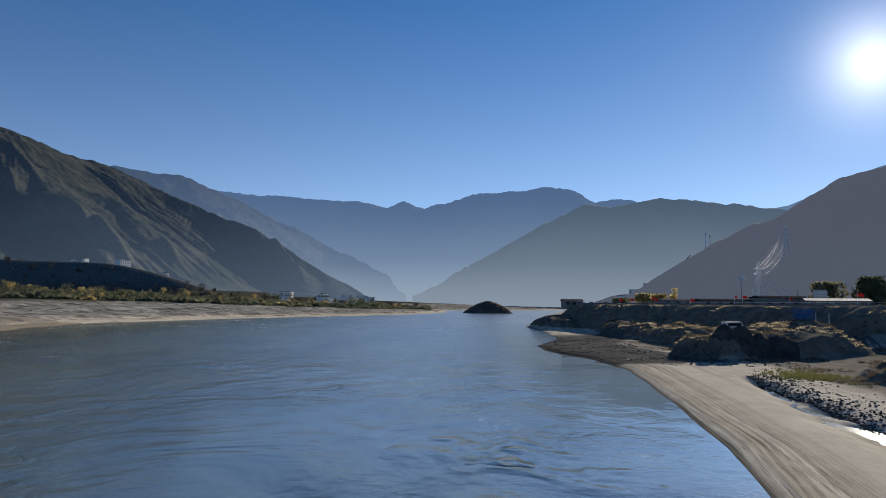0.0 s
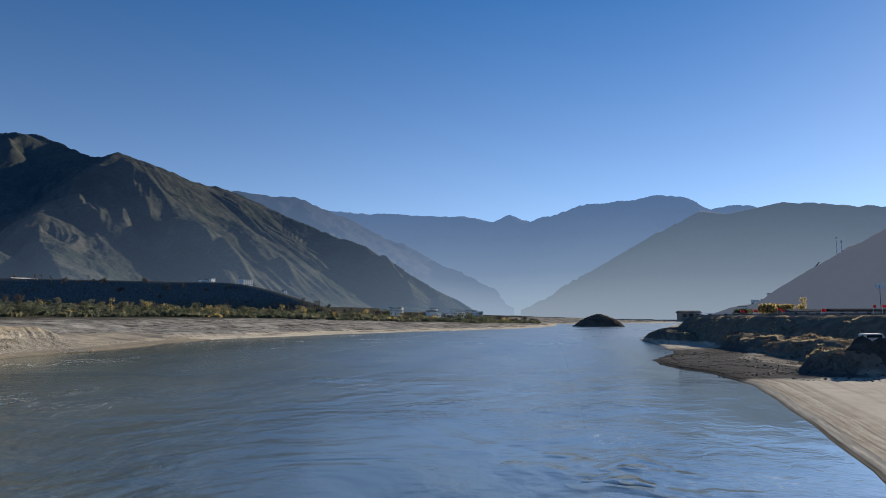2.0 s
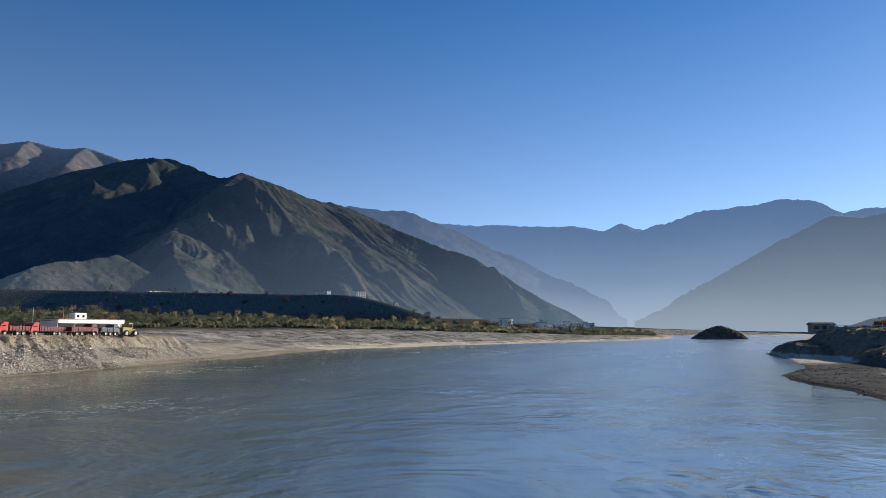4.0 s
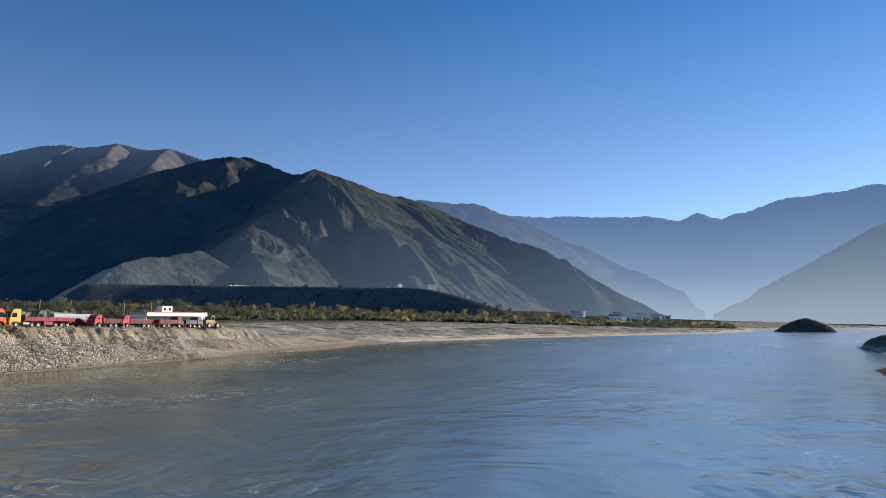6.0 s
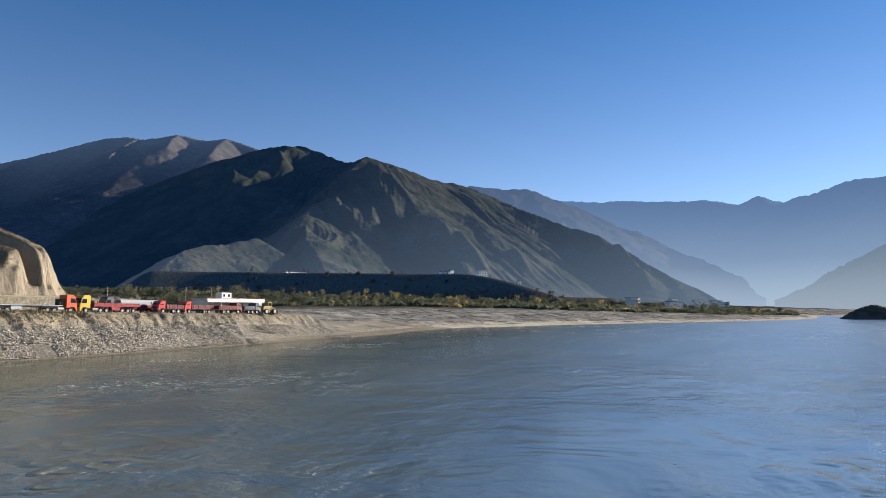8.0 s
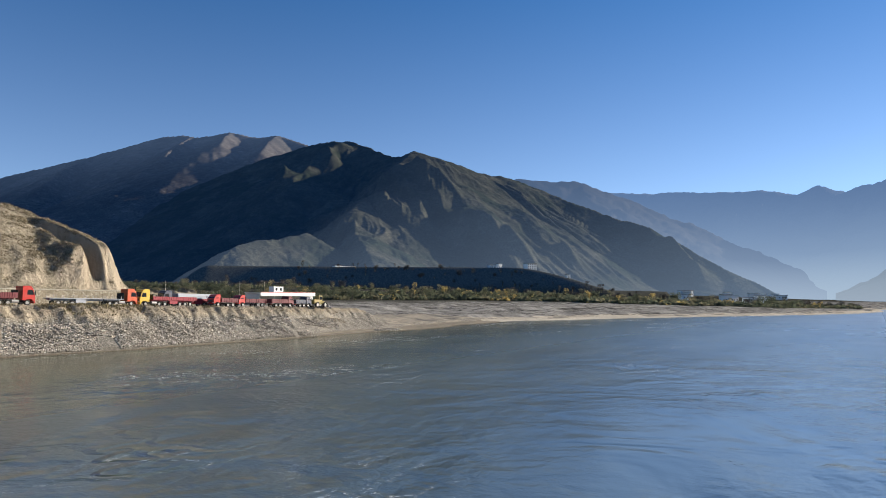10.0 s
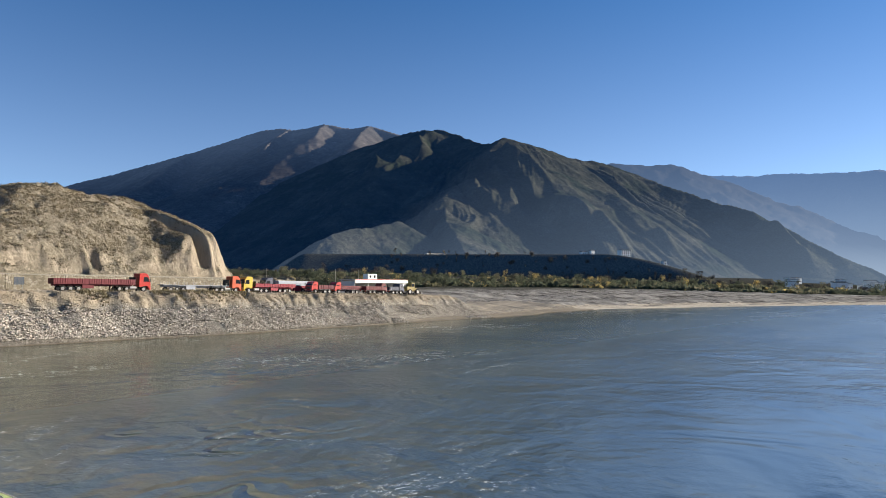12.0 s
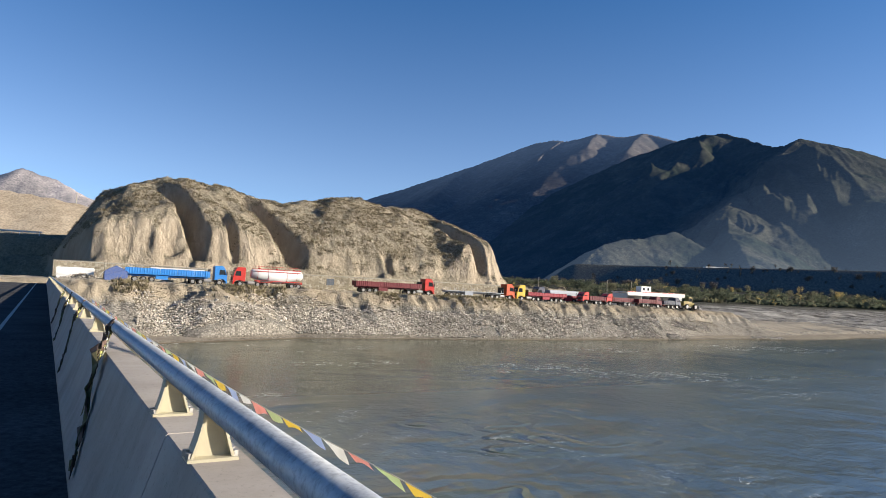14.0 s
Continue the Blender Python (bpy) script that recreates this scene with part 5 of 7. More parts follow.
# ---- trees ----
def leaf_mesh(name, h, w, n, seed, material, low=0.25):
    """A crown of small leaf clumps set round a few limbs, with an uneven outline."""
    r = np.random.default_rng(seed)
    lobes = r.uniform(-0.55, 0.55, (7, 3)) * (w, w, 0.8 * h * (1 - low)) * (0.75, 0.75, 1) + (0, 0, h * (low + 1) / 2)
    size = r.uniform(0.22, 0.42, 7) * w
    k = r.integers(0, 7, n)
    d = r.normal(0, 1, (n, 3))
    d /= np.linalg.norm(d, axis=1)[:, None]
    c = lobes[k] + d * (size[k] * r.uniform(0.55, 1.1, n))[:, None] * (1, 1, 1.15)
    c[:, 2] = np.maximum(np.where(c[:, 2] > h, h - r.uniform(0, 0.35, n) * h, c[:, 2]), h * low * 0.8)
    a, b = r.normal(0, 1, (n, 3)), r.normal(0, 1, (n, 3))
    s = (r.uniform(0.06, 0.14, n) * w * 0.5)[:, None]
    a = a / np.linalg.norm(a, axis=1)[:, None] * s
    b = b / np.linalg.norm(b, axis=1)[:, None] * s
    v = np.stack([c - a - b * 0.6, c + a - b * 0.5, c + a * 0.7 + b, c - a * 0.8 + b * 0.8], 1).reshape(-1, 3)
    f = np.arange(4 * n).reshape(-1, 4)
    me = bpy.data.meshes.new(name)
    me.from_pydata(v.tolist(), [], f.tolist())
    me.materials.append(material)
    return me


def trunk_bm(h, w, seed):
    r = random.Random(seed)
    bm = bmesh.new()
    tube(bm, [(0, 0, -0.4), (0.05 * w, 0, 0.25 * h), (0, 0.04 * w, 0.55 * h), (0.03 * w, 0, 0.85 * h)], [0.035 * w + 0.05, 0.03 * w + 0.04, 0.02 * w + 0.03, 0.02], 6)
    for k in range(4):
        a = r.uniform(0, 6.28)
        z0 = h * r.uniform(0.25, 0.5)
        tube(bm, [(0, 0, z0), (0.2 * w * math.cos(a), 0.2 * w * math.sin(a), z0 + 0.14 * h), (0.33 * w * math.cos(a), 0.33 * w * math.sin(a), z0 + 0.32 * h)], [0.05 + 0.012 * w, 0.05, 0.02], 5)
    return bm


M_BARK = earth("grey_bark", (0.08, 0.068, 0.056), (0.152, 0.132, 0.112), 3.0, 20.0, 0.4, 0.03)
LEAVES = {
    "green": island_material("green_leaves", [(0.074, 0.088, 0.056), (0.128, 0.136, 0.086), (0.098, 0.106, 0.068)], leaf=0.4),
    "olive": island_material("olive_leaves", [(0.135, 0.130, 0.080), (0.205, 0.188, 0.115), (0.165, 0.152, 0.100)], leaf=0.4),
    "yellow": island_material("autumn_yellow_leaves", [(0.35, 0.27, 0.10), (0.48, 0.37, 0.15), (0.27, 0.21, 0.10)], leaf=0.5),
}
COLOUR_OF = ("green", "olive", "yellow", "olive", "green", "yellow")


def tree(kind, h, w, colour, seed, low=0.25, leaves=460):
    ob = new("tree")
    label = {"green": "dark green broad-leaved tree on the river plain", "olive": "olive-green willow on the river plain", "yellow": "golden autumn poplar on the river plain"}[colour]
    tagged(ob, label, "tree", "trees on the river plain")
    part("trunk", trunk_bm(h, w, seed), M_BARK, ob)
    cr = new("crown", leaf_mesh("crown", h, w, leaves, seed, LEAVES[colour], low))
    cr.parent = ob
    return ob


def plant_trees():
    protos = [tree("round", 6.5, 5.5, "green", 1), tree("round", 5.5, 5.0, "olive", 2), tree("round", 7.5, 5.0, "yellow", 3, 0.2), tree("tall", 8.5, 3.4, "olive", 4, 0.15), tree("round", 5.0, 5.5, "green", 5, 0.15), tree("tall", 8.0, 3.0, "yellow", 6, 0.15)]
    weights = [0.27, 0.25, 0.07, 0.12, 0.22, 0.07]
    r = random.Random(11)
    used = set()
    spots = []
    while len(spots) < 400:
        az = r.uniform(-57, -1.2)
        front = np.interp(az, [-57, -45, -30, -18, -8, -1], [380, 450, 530, 545, 590, 700])
        d = front + abs(r.gauss(0, 1)) * np.interp(az, [-57, -30, -1], [250, 200, 75])
        if d > 830:
            continue
        spots.append((az, d))
    # lone trees on the foot of the terrace
    for _ in range(130):
        spots.append((r.uniform(-50, -16), r.uniform(852, 869)))
    spots.sort(key=lambda p: p[1] - (130 if p[1] > 826 else 0))
    far_v, far_f, far_m, base = [], [], [], 0
    for i, (az, d) in enumerate(spots):
        x, y = d * math.sin(radians(az)), d * math.cos(radians(az))
        z = float(ground_height(x, y)) - 0.1
        k = r.choices(range(6), weights if d < 775 else [0.1, 0.4, 0.1, 0.25, 0.0, 0.15])[0]
        s = r.choice((0.45, 0.55, 0.65, 0.75, 0.9, 1.05, 1.3)) * r.uniform(0.9, 1.1) * (0.85 if d > 775 else 1)
        size = (s * r.uniform(0.9, 1.15), s * r.uniform(0.9, 1.15), s)
        m = pose(x, y, z, 0, 0, r.uniform(0, 360))
        if i >= 290:
            # past what one could count: joined into one wood
            mm = np.array(m @ Matrix.Diagonal((*size, 1)))
            for ch, slot in ((protos[k].children[0], 3), (protos[k].children[1], ("green", "olive", "yellow").index(COLOUR_OF[k]))):
                me = ch.data
                co = np.empty(len(me.vertices) * 3)
                me.vertices.foreach_get("co", co)
                far_v.append(co.reshape(-1, 3) @ mm[:3, :3].T + mm[:3, 3])
                far_f += [tuple(base + v for v in p.vertices) for p in me.polygons]
                far_m += [slot] * len(me.polygons)
                base += len(me.vertices)
            continue
        if k not in used:
            used.add(k)
            ob = protos[k]
            ob.matrix_basis = m
        else:
            ob = copy_thing(protos[k], m)
        ob.scale = size
    wood = mesh_ob("wood", np.concatenate(far_v), far_f, LEAVES["green"], flat=True)
    for mat in (LEAVES["olive"], LEAVES["yellow"], M_BARK):
        wood.data.materials.append(mat)
    wood.data.polygons.foreach_set("material_index", far_m)
    tagged(wood, "open wood of olive and golden trees below the terrace", "trees", kind="stuff")
    # low willow thickets between them
    rr = np.random.default_rng(5)
    n = 9500
    az = rr.uniform(-58, -1.0, n)
    front = np.interp(az, [-57, -45, -30, -18, -8, -1], [372, 442, 520, 535, 580, 690])
    d = front + np.abs(rr.normal(0, 1, n)) * np.interp(az, [-57, -30, -1], [200, 150, 55])
    x, y = d * np.sin(np.radians(az)), d * np.cos(np.radians(az))
    keep = (d < 825) & ((vnoise(x / 40, y / 22, 68) > -0.05) | ((d < front + 14) & (vnoise(x / 16, y / 16, 58) > -0.1)))
    x, y = x[keep], y[keep]
    z = ground_height(x, y)
    # each shrub a heap of leaf clumps
    m = len(x)
    q = 16
    c = rr.normal(0, 0.5, (m, q, 3)) * (1.5, 1.5, 0.7)
    c[..., 2] = np.abs(c[..., 2]) + 0.5
    sz = np.exp(rr.normal(-0.18, 0.42, m)).clip(0.35, 1.9)
    a, b = rr.normal(0, 0.42, (m, q, 3)), rr.normal(0, 0.42, (m, q, 3))
    v = np.stack([c - a - b, c + a - b, c + a + b, c - a + b], 2) * sz[:, None, None, None] + np.stack([x, y, z], 1)[:, None, None, :]
    f = np.arange(m * q * 4).reshape(-1, 4)
    pick = 0.8 * vnoise(x / 30, y / 30, 69) + rr.normal(0, 0.42, m)
    for name, mat, sel, lab in (("green_shrubs", LEAVES["green"], pick < 0.35, "dark green willow shrubs on the river plain"), ("olive_shrubs", LEAVES["olive"], (pick >= 0.35) & (pick < 0.95), "olive shrubs on the river plain"), ("yellow_shrubs", LEAVES["yellow"], pick >= 0.95, "golden autumn shrubs on the river plain")):
        vv = v[sel]
        soup(name, vv.reshape(-1, 3), np.arange(vv.size // 3).reshape(-1, 4), mat, lab, "shrubs")


plant_trees()

# ---- vehicles ----
M_TYRE = paint("tyre_rubber", (0.02, 0.02, 0.0208), 0.85, 0.0, 0.25, 4.0)
M_RIM = paint("dusty_steel_rim", (0.256, 0.248, 0.24), 0.55, 0.4, 0.3, 6.0)
M_GLASSY = paint("dark_cab_glass", (0.016, 0.02, 0.024), 0.08, 0.0, 0.05, 2.0)
M_CHASSIS = paint("dark_chassis", (0.036, 0.0336, 0.032), 0.7, 0.2, 0.35, 3.0)
M_PLASTIC = paint("dark_trim", (0.04, 0.04, 0.0416), 0.6, 0.0, 0.2, 3.0)
M_WHITE = paint("white_paint", (0.592, 0.584, 0.56), 0.5, 0.0, 0.2, 1.2)
COLOURS = {
    "red": paint("red_truck_paint", (0.416, 0.0224, 0.0176), 0.35, 0.0, 0.18, 1.5),
    "orange": paint("orange_red_paint", (0.48, 0.068, 0.016), 0.4, 0.0, 0.2, 1.5),
    "blue": paint("blue_truck_paint", (0.024, 0.176, 0.48), 0.38, 0.0, 0.15, 1.5),
    "yellow": paint("yellow_truck_paint", (0.496, 0.336, 0.024), 0.4, 0.0, 0.2, 1.5),
    "maroon": paint("maroon_trailer_paint", (0.12, 0.011, 0.016), 0.62, 0.0, 0.05, 1.5),
    "crimson": paint("crimson_trailer_paint", (0.25, 0.014, 0.028), 0.62, 0.0, 0.07, 1.5),
    "navy": paint("dark_blue_paint", (0.016, 0.024, 0.056), 0.5, 0.0, 0.2, 1.5),
    "ochre": paint("dull_loader_yellow", (0.24, 0.17, 0.03), 0.6, 0.0, 0.4, 1.5),
    "white": M_WHITE,
    "grey": paint("grey_tarpaulin", (0.336, 0.352, 0.384), 0.8, 0.0, 0.2, 1.0),
}


def wheel_meshes(r=0.5, w=0.30):
    bm = bmesh.new()
    prof = [(-w / 2, r * 0.6), (-w / 2, r * 0.92), (-w / 2 + 0.04, r), (w / 2 - 0.04, r), (w / 2, r * 0.92), (w / 2, r * 0.6)]
    n = 16
    rings = [[bm.verts.new((q * math.cos(2 * math.pi * k / n), u, q * math.sin(2 * math.pi * k / n))) for k in range(n)] for u, q in prof]
    for a, b in zip(rings, rings[1:] + rings[:1]):
        for k in range(n):
            bm.faces.new((a[k], a[(k + 1) % n], b[(k + 1) % n], b[k]))
    bmesh.ops.recalc_face_normals(bm, faces=bm.faces[:])
    tyre = bpy.data.meshes.new("tyre")
    bm.to_mesh(tyre)
    bm.free()
    tyre.materials.append(M_TYRE)
    bm = bmesh.new()
    tube(bm, [(0, -w / 2 + 0.03, 0), (0, w / 2 - 0.03, 0)], r * 0.6, 12)
    tube(bm, [(0, -w / 2 - 0.03, 0), (0, w / 2 + 0.03, 0)], r * 0.22, 8)
    rim = bpy.data.meshes.new("rim")
    bm.to_mesh(rim)
    bm.free()
    rim.materials.append(M_RIM)
    return tyre, rim


TYRE, RIM = wheel_meshes()
BIG_TYRE, BIG_RIM = wheel_meshes(0.75, 0.5)


def wheels(parent, xs, half=1.08, r=0.5, big=False):
    for x in xs:
        for sy in (-1, 1):
            w = new("wheel", BIG_TYRE if big else TYRE)
            w.location = (x, sy * half, r)
            w.parent = parent
            q = new("rim", BIG_RIM if big else RIM)
            q.parent = w


def cab(parent, front, colour, high=True, bare=False):
    """A flat-fronted truck cab whose nose is at x = front."""
    top = 3.55 if high else 2.9
    back = front - (2.25 if high else 1.9)
    bm = bmesh.new()
    prism(bm, [(back, 0.95), (front - 1.6, 0.95), (front - 1.5, 1.15), (front - 0.55, 1.15), (front - 0.45, 0.75), (front - 0.04, 0.70), (front, 1.0), (front - 0.02, 1.75), (front - 0.10, 1.95), (front - 0.40, top - 0.55), (front - 0.75, top - 0.08), (front - 1.1, top), (back + 0.1, top - 0.02), (back, top - 0.15)], "y", -1.22, 1.22)
    body = part("cab", bm, COLOURS[colour], parent, bevel=0.04)
    bm = bmesh.new()
    prism(bm, [(front - 0.085, 1.98), (front - 0.365, top - 0.62), (front - 0.35, top - 0.60), (front - 0.065, 1.99)], "y", -1.08, 1.08)
    part("windscreen", bm, M_GLASSY, body)
    for sy in (-1, 1):
        y0, y1 = (1.215, 1.235) if sy > 0 else (-1.235, -1.215)
        bm = bmesh.new()
        prism(bm, [(front - 1.45, 1.95), (front - 0.32, 1.95), (front - 0.52, top - 0.75), (front - 1.4, top - 0.72)], "y", y0, y1)
        part("side_window", bm, M_GLASSY, body)
        bm = bmesh.new()
        box(bm, front - 0.12, front - 0.02, sy * 1.36 - 0.1, sy * 1.36 + 0.1, 1.95, 2.6)
        part("mirror", bm, M_PLASTIC, body, bevel=0.02)
        part("headlight", boxes((front - 0.03, front + 0.015, sy * 0.92 - 0.2, sy * 0.92 + 0.2, 0.86, 1.08)), M_WHITE, body, "clear headlight")
    part("grille", boxes((front - 0.02, front + 0.012, -0.75, 0.75, 1.15, 1.62)), M_PLASTIC, body, "black slatted grille")
    part("bumper", boxes((front - 0.3, front + 0.06, -1.24, 1.24, 0.38, 0.72)), M_PLASTIC if bare else COLOURS[colour], body, bevel=0.05)


def tractor(parent, front, colour):
    cab(parent, front, colour)
    part("chassis", boxes((front - 6.6, front - 0.2, -0.45, 0.45, 0.62, 0.92)), M_CHASSIS, parent)
    for sy in (-0.95, 0.95):
        bm = bmesh.new()
        tube(bm, [(front - 4.0, sy, 0.72), (front - 2.75, sy, 0.72)], 0.32, 12)
        part("fuel_tank", bm, M_RIM, parent, "dull aluminium fuel tank")
    for x in (front - 4.6, front - 5.95):
        for y0, y1 in ((0.82, 1.24), (-1.24, -0.82)):
            part("mudguard", boxes((x - 0.62, x + 0.62, y0, y1, 1.03, 1.07)), M_PLASTIC, parent)
    wheels(parent, (front - 1.35, front - 4.6, front - 5.95))


def dropside(parent, x0, x1, colour, high, load="", split=0.55, posts=True):
    """A trailer with ribbed dropsides; load: a plain sheeted load inside."""
    part("trailer_frame", boxes((x0 + 0.2, x1 - 0.3, -0.5, -0.38, 0.95, 1.32), (x0 + 0.2, x1 - 0.3, 0.38, 0.5, 0.95, 1.32)), COLOURS[colour], parent)
    part("trailer_bed", boxes((x0, x1, -1.25, 1.25, 1.32, 1.46)), COLOURS[colour], parent)
    if high:
        n = 5
        step = (x1 - x0) / n
        for sy in (-1, 1):
            for i in range(n):
                a, b = x0 + i * step + 0.03, x0 + (i + 1) * step - 0.03
                # a folded sheet: its ribs stand out of the one outline
                outer, k = [], a
                while k + 0.42 < b:
                    outer += [(k, 1.26), (k + 0.22, 1.26), (k + 0.25, 1.30), (k + 0.37, 1.30), (k + 0.40, 1.26)]
                    k += 0.42
                outer += [(b, 1.26), (b, 1.22), (a, 1.22)]
                bm = bmesh.new()
                lo_ = [bm.verts.new((u, sy * v, 1.46)) for u, v in outer]
                hi_ = [bm.verts.new((u, sy * v, 1.46 + high)) for u, v in outer]
                for q in range(len(outer)):
                    w = (q + 1) % len(outer)
                    bm.faces.new((lo_[q], lo_[w], hi_[w], hi_[q]))
                bm.faces.new(lo_[::-1])
                bm.faces.new(hi_)
                part("side_panel", bm, COLOURS[colour], parent, "ribbed steel side panel")
        part("headboard", boxes((x1 - 0.06, x1, -1.25, 1.25, 1.46, 1.9 + high)), COLOURS["navy"] if colour == "blue" else M_CHASSIS, parent)
        part("tailboard", boxes((x0, x0 + 0.06, -1.25, 1.25, 1.46, 1.46 + high)), COLOURS[colour], parent)
    elif posts:
        for sy in (-1, 1):
            for i in range(8):
                x = x0 + 0.6 + i * (x1 - x0 - 1.2) / 7
                part("stake", boxes((x - 0.04, x + 0.04, sy * 1.2 - 0.04, sy * 1.2 + 0.04, 1.46, 2.0)), M_RIM, parent)
        part("headboard", boxes((x1 - 0.06, x1, -1.2, 1.2, 1.46, 2.7)), M_CHASSIS, parent)
    for sy in (-0.9, 0.9):
        part("toolbox", boxes((x0 + 4.9, x0 + 6.9, sy - 0.3, sy + 0.3, 0.55, 1.2)), COLOURS[colour], parent)
    for sy in (-0.72, 0.72):
        part("landing_leg", boxes((x1 - 4.1, x1 - 3.95, sy - 0.08, sy + 0.08, 0.15, 1.32)), M_CHASSIS, parent)
    wheels(parent, (x0 + 1.6, x0 + 2.95, x0 + 4.3))
    if load:
        bm = bmesh.new()
        prism(bm, [(-1.16, 1.47), (-1.2, 2.5), (-0.95, 2.95), (0.95, 2.97), (1.2, 2.5), (1.16, 1.47)] if load == "grey" else [(-1.1, 1.47), (-1.14, 2.45), (-0.5, 2.62), (0.5, 2.64), (1.14, 2.45), (1.1, 1.47)], "x", x0 + (0.3 if load == "grey" else 4.0), x1 - 0.9)
        part("sheeted_load", bm, COLOURS[load], parent, "pale sheeted load", bevel=0.05)


def truck_at(name, y0, y1, label, facing, x=ROAD_X, category="truck"):
    """An empty at the middle of a truck that stands along the road between y0 and y1; its nose points to greater y if facing is 1."""
    yc = (y0 + y1) / 2
    za, zb = float(shelf_height(y0)), float(shelf_height(y1))
    tilt = math.degrees(math.atan2(zb - za, y1 - y0))
    rz = 90 if facing > 0 else -90
    return thing(name, pose(x, yc, (za + zb) / 2 + 0.07, 0, -tilt * facing, rz), label, category, "lorries parked along the bank road"), (y1 - y0) / 2


def row_of_trucks():
    ob, h = truck_at("semi_trailer_truck", 7.0, 24.0, "blue articulated lorry with blue dropside trailer", 1)
    tractor(ob, h, "blue")
    dropside(ob, -h, h - 3.0, "blue", 0.95, "white")
    ob, h = truck_at("tanker_truck", 25.0, 38.3, "red articulated lorry with a white powder tank", -1)
    tractor(ob, h, "red")
    bm = bmesh.new()
    x0, x1 = -h + 0.1, h - 3.4
    pts = [(x0, 0, 2.58), (x0 + 0.25, 0, 2.55), (x0 + 1.6, 0, 2.40), ((x0 + x1) / 2 - 0.7, 0, 2.10), ((x0 + x1) / 2 + 0.7, 0, 2.10), (x1 - 1.6, 0, 2.40), (x1 - 0.25, 0, 2.55), (x1, 0, 2.58)]
    tube(bm, pts, [0.55, 0.88, 1.02, 1.32, 1.32, 1.02, 0.88, 0.55], 20)
    tank = part("tank", bm, M_WHITE, ob, "white steel tank with a sagging belly")
    tank.data.polygons.foreach_set("use_smooth", [True] * len(tank.data.polygons))
    part("walkway", boxes((x0 + 0.3, x1 - 0.3, -0.35, 0.35, 3.36, 3.46)), COLOURS["red"], ob, "red top walkway")
    for x in (x0 + 1.6, (x0 + x1) / 2, x1 - 1.6):
        bm = bmesh.new()
        tube(bm, [(x, 0, 3.4), (x, 0, 3.66)], 0.26, 10)
        part("hatch", bm, COLOURS["red"], ob)
    part("skirt", boxes((x0 + 0.2, x1 - 1.0, -1.2, -1.15, 0.95, 1.3), (x0 + 0.2, x1 - 1.0, 1.15, 1.2, 0.95, 1.3)), COLOURS["red"], ob, "red lower frame")
    part("stripe", boxes((x0 + 0.6, x1 - 0.6, -1.12, -0.2, 2.95, 3.06), (x0 + 0.6, x1 - 0.6, 0.2, 1.12, 2.95, 3.06)), COLOURS["red"], ob, "red stripe along the tank")
    part("trailer_frame", boxes((x0, x1, -0.55, 0.55, 0.85, 1.0)), M_CHASSIS, ob)
    for q in (0.12, 0.32, 0.68, 0.88):
        # stiffening hoops round the tank
        x = x0 + q * (x1 - x0)
        r = float(np.interp(abs(q - 0.5), [0.0, 0.11, 0.33, 0.47], [1.33, 1.31, 1.03, 0.90]))
        zc = float(np.interp(abs(q - 0.5), [0.0, 0.11, 0.33, 0.47], [2.10, 2.12, 2.40, 2.54]))
        bm = bmesh.new()
        tube(bm, [(x, r * math.cos(k * math.pi / 10), zc + r * math.sin(k * math.pi / 10)) for k in range(21)], 0.035, 5)
        part("hoop", bm, COLOURS["red"], ob, "red stiffening hoop")
    bm = bmesh.new()
    for sy in (0.95, 1.3):
        tube(bm, [(x0 + 0.05, sy, 0.95), (x0 + 0.05, sy, 3.45)], 0.03, 5)
    for k in range(8):
        tube(bm, [(x0 + 0.05, 0.95, 1.1 + 0.3 * k), (x0 + 0.05, 1.3, 1.1 + 0.3 * k)], 0.025, 5)
    part("ladder", bm, M_RIM, ob, "steel rear ladder")
    bm = bmesh.new()
    tube(bm, [(x0 + 0.6, 1.18, 1.15), (x0 + 2.5, 1.22, 1.05), (x1 - 1.6, 1.2, 1.15)], 0.09, 7)
    part("hose", bm, M_PLASTIC, ob, "black discharge hose along the side")
    bm = bmesh.new()
    for sy in (-0.42, 0.42):
        tube(bm, [(x0 + 0.4, sy, 3.46), (x0 + 0.4, sy, 3.95), (x1 - 0.4, sy, 3.95), (x1 - 0.4, sy, 3.46)], 0.025, 5)
    part("top_rail", bm, COLOURS["red"], ob, "red handrail along the tank top")
    wheels(ob, (x0 + 0.9, x0 + 2.2))
    ob, h = truck_at("semi_trailer_truck", 49.0, 66.6, "red articulated lorry with maroon dropside trailer", 1)
    tractor(ob, h, "red")
    dropside(ob, -h, h - 3.0, "maroon", 0.85)
    bm = bmesh.new()
    x = -h + 2.2
    for w in (0.4, 0.3, 0.42, 0.34, 0.4):
        box(bm, x, x + w, 1.31, 1.32, 1.75, 2.05)
        x += w + 0.2
    part("lettering_bars", bm, M_WHITE, ob, "faded white bars of lettering")
    ob, h = truck_at("semi_trailer_truck", 69.2, 87.0, "orange-red lorry with an empty grey flatbed", 1)
    tractor(ob, h, "orange")
    dropside(ob, -h, h - 3.0, "grey", 0.0)
    ob, h = truck_at("semi_trailer_truck", 87.6, 101.6, "yellow lorry with a crimson dropside trailer", -1)
    tractor(ob, h, "yellow")
    dropside(ob, -h, h - 3.0, "crimson", 0.62)
    ob, h = truck_at("semi_trailer_truck", 96.2, 111.6, "dark blue lorry with a grey sheeted load on a crimson trailer", -1, x=ROAD_X - 4.4)
    tractor(ob, h, "navy")
    dropside(ob, -h, h - 3.0, "crimson", 0.35, "grey")
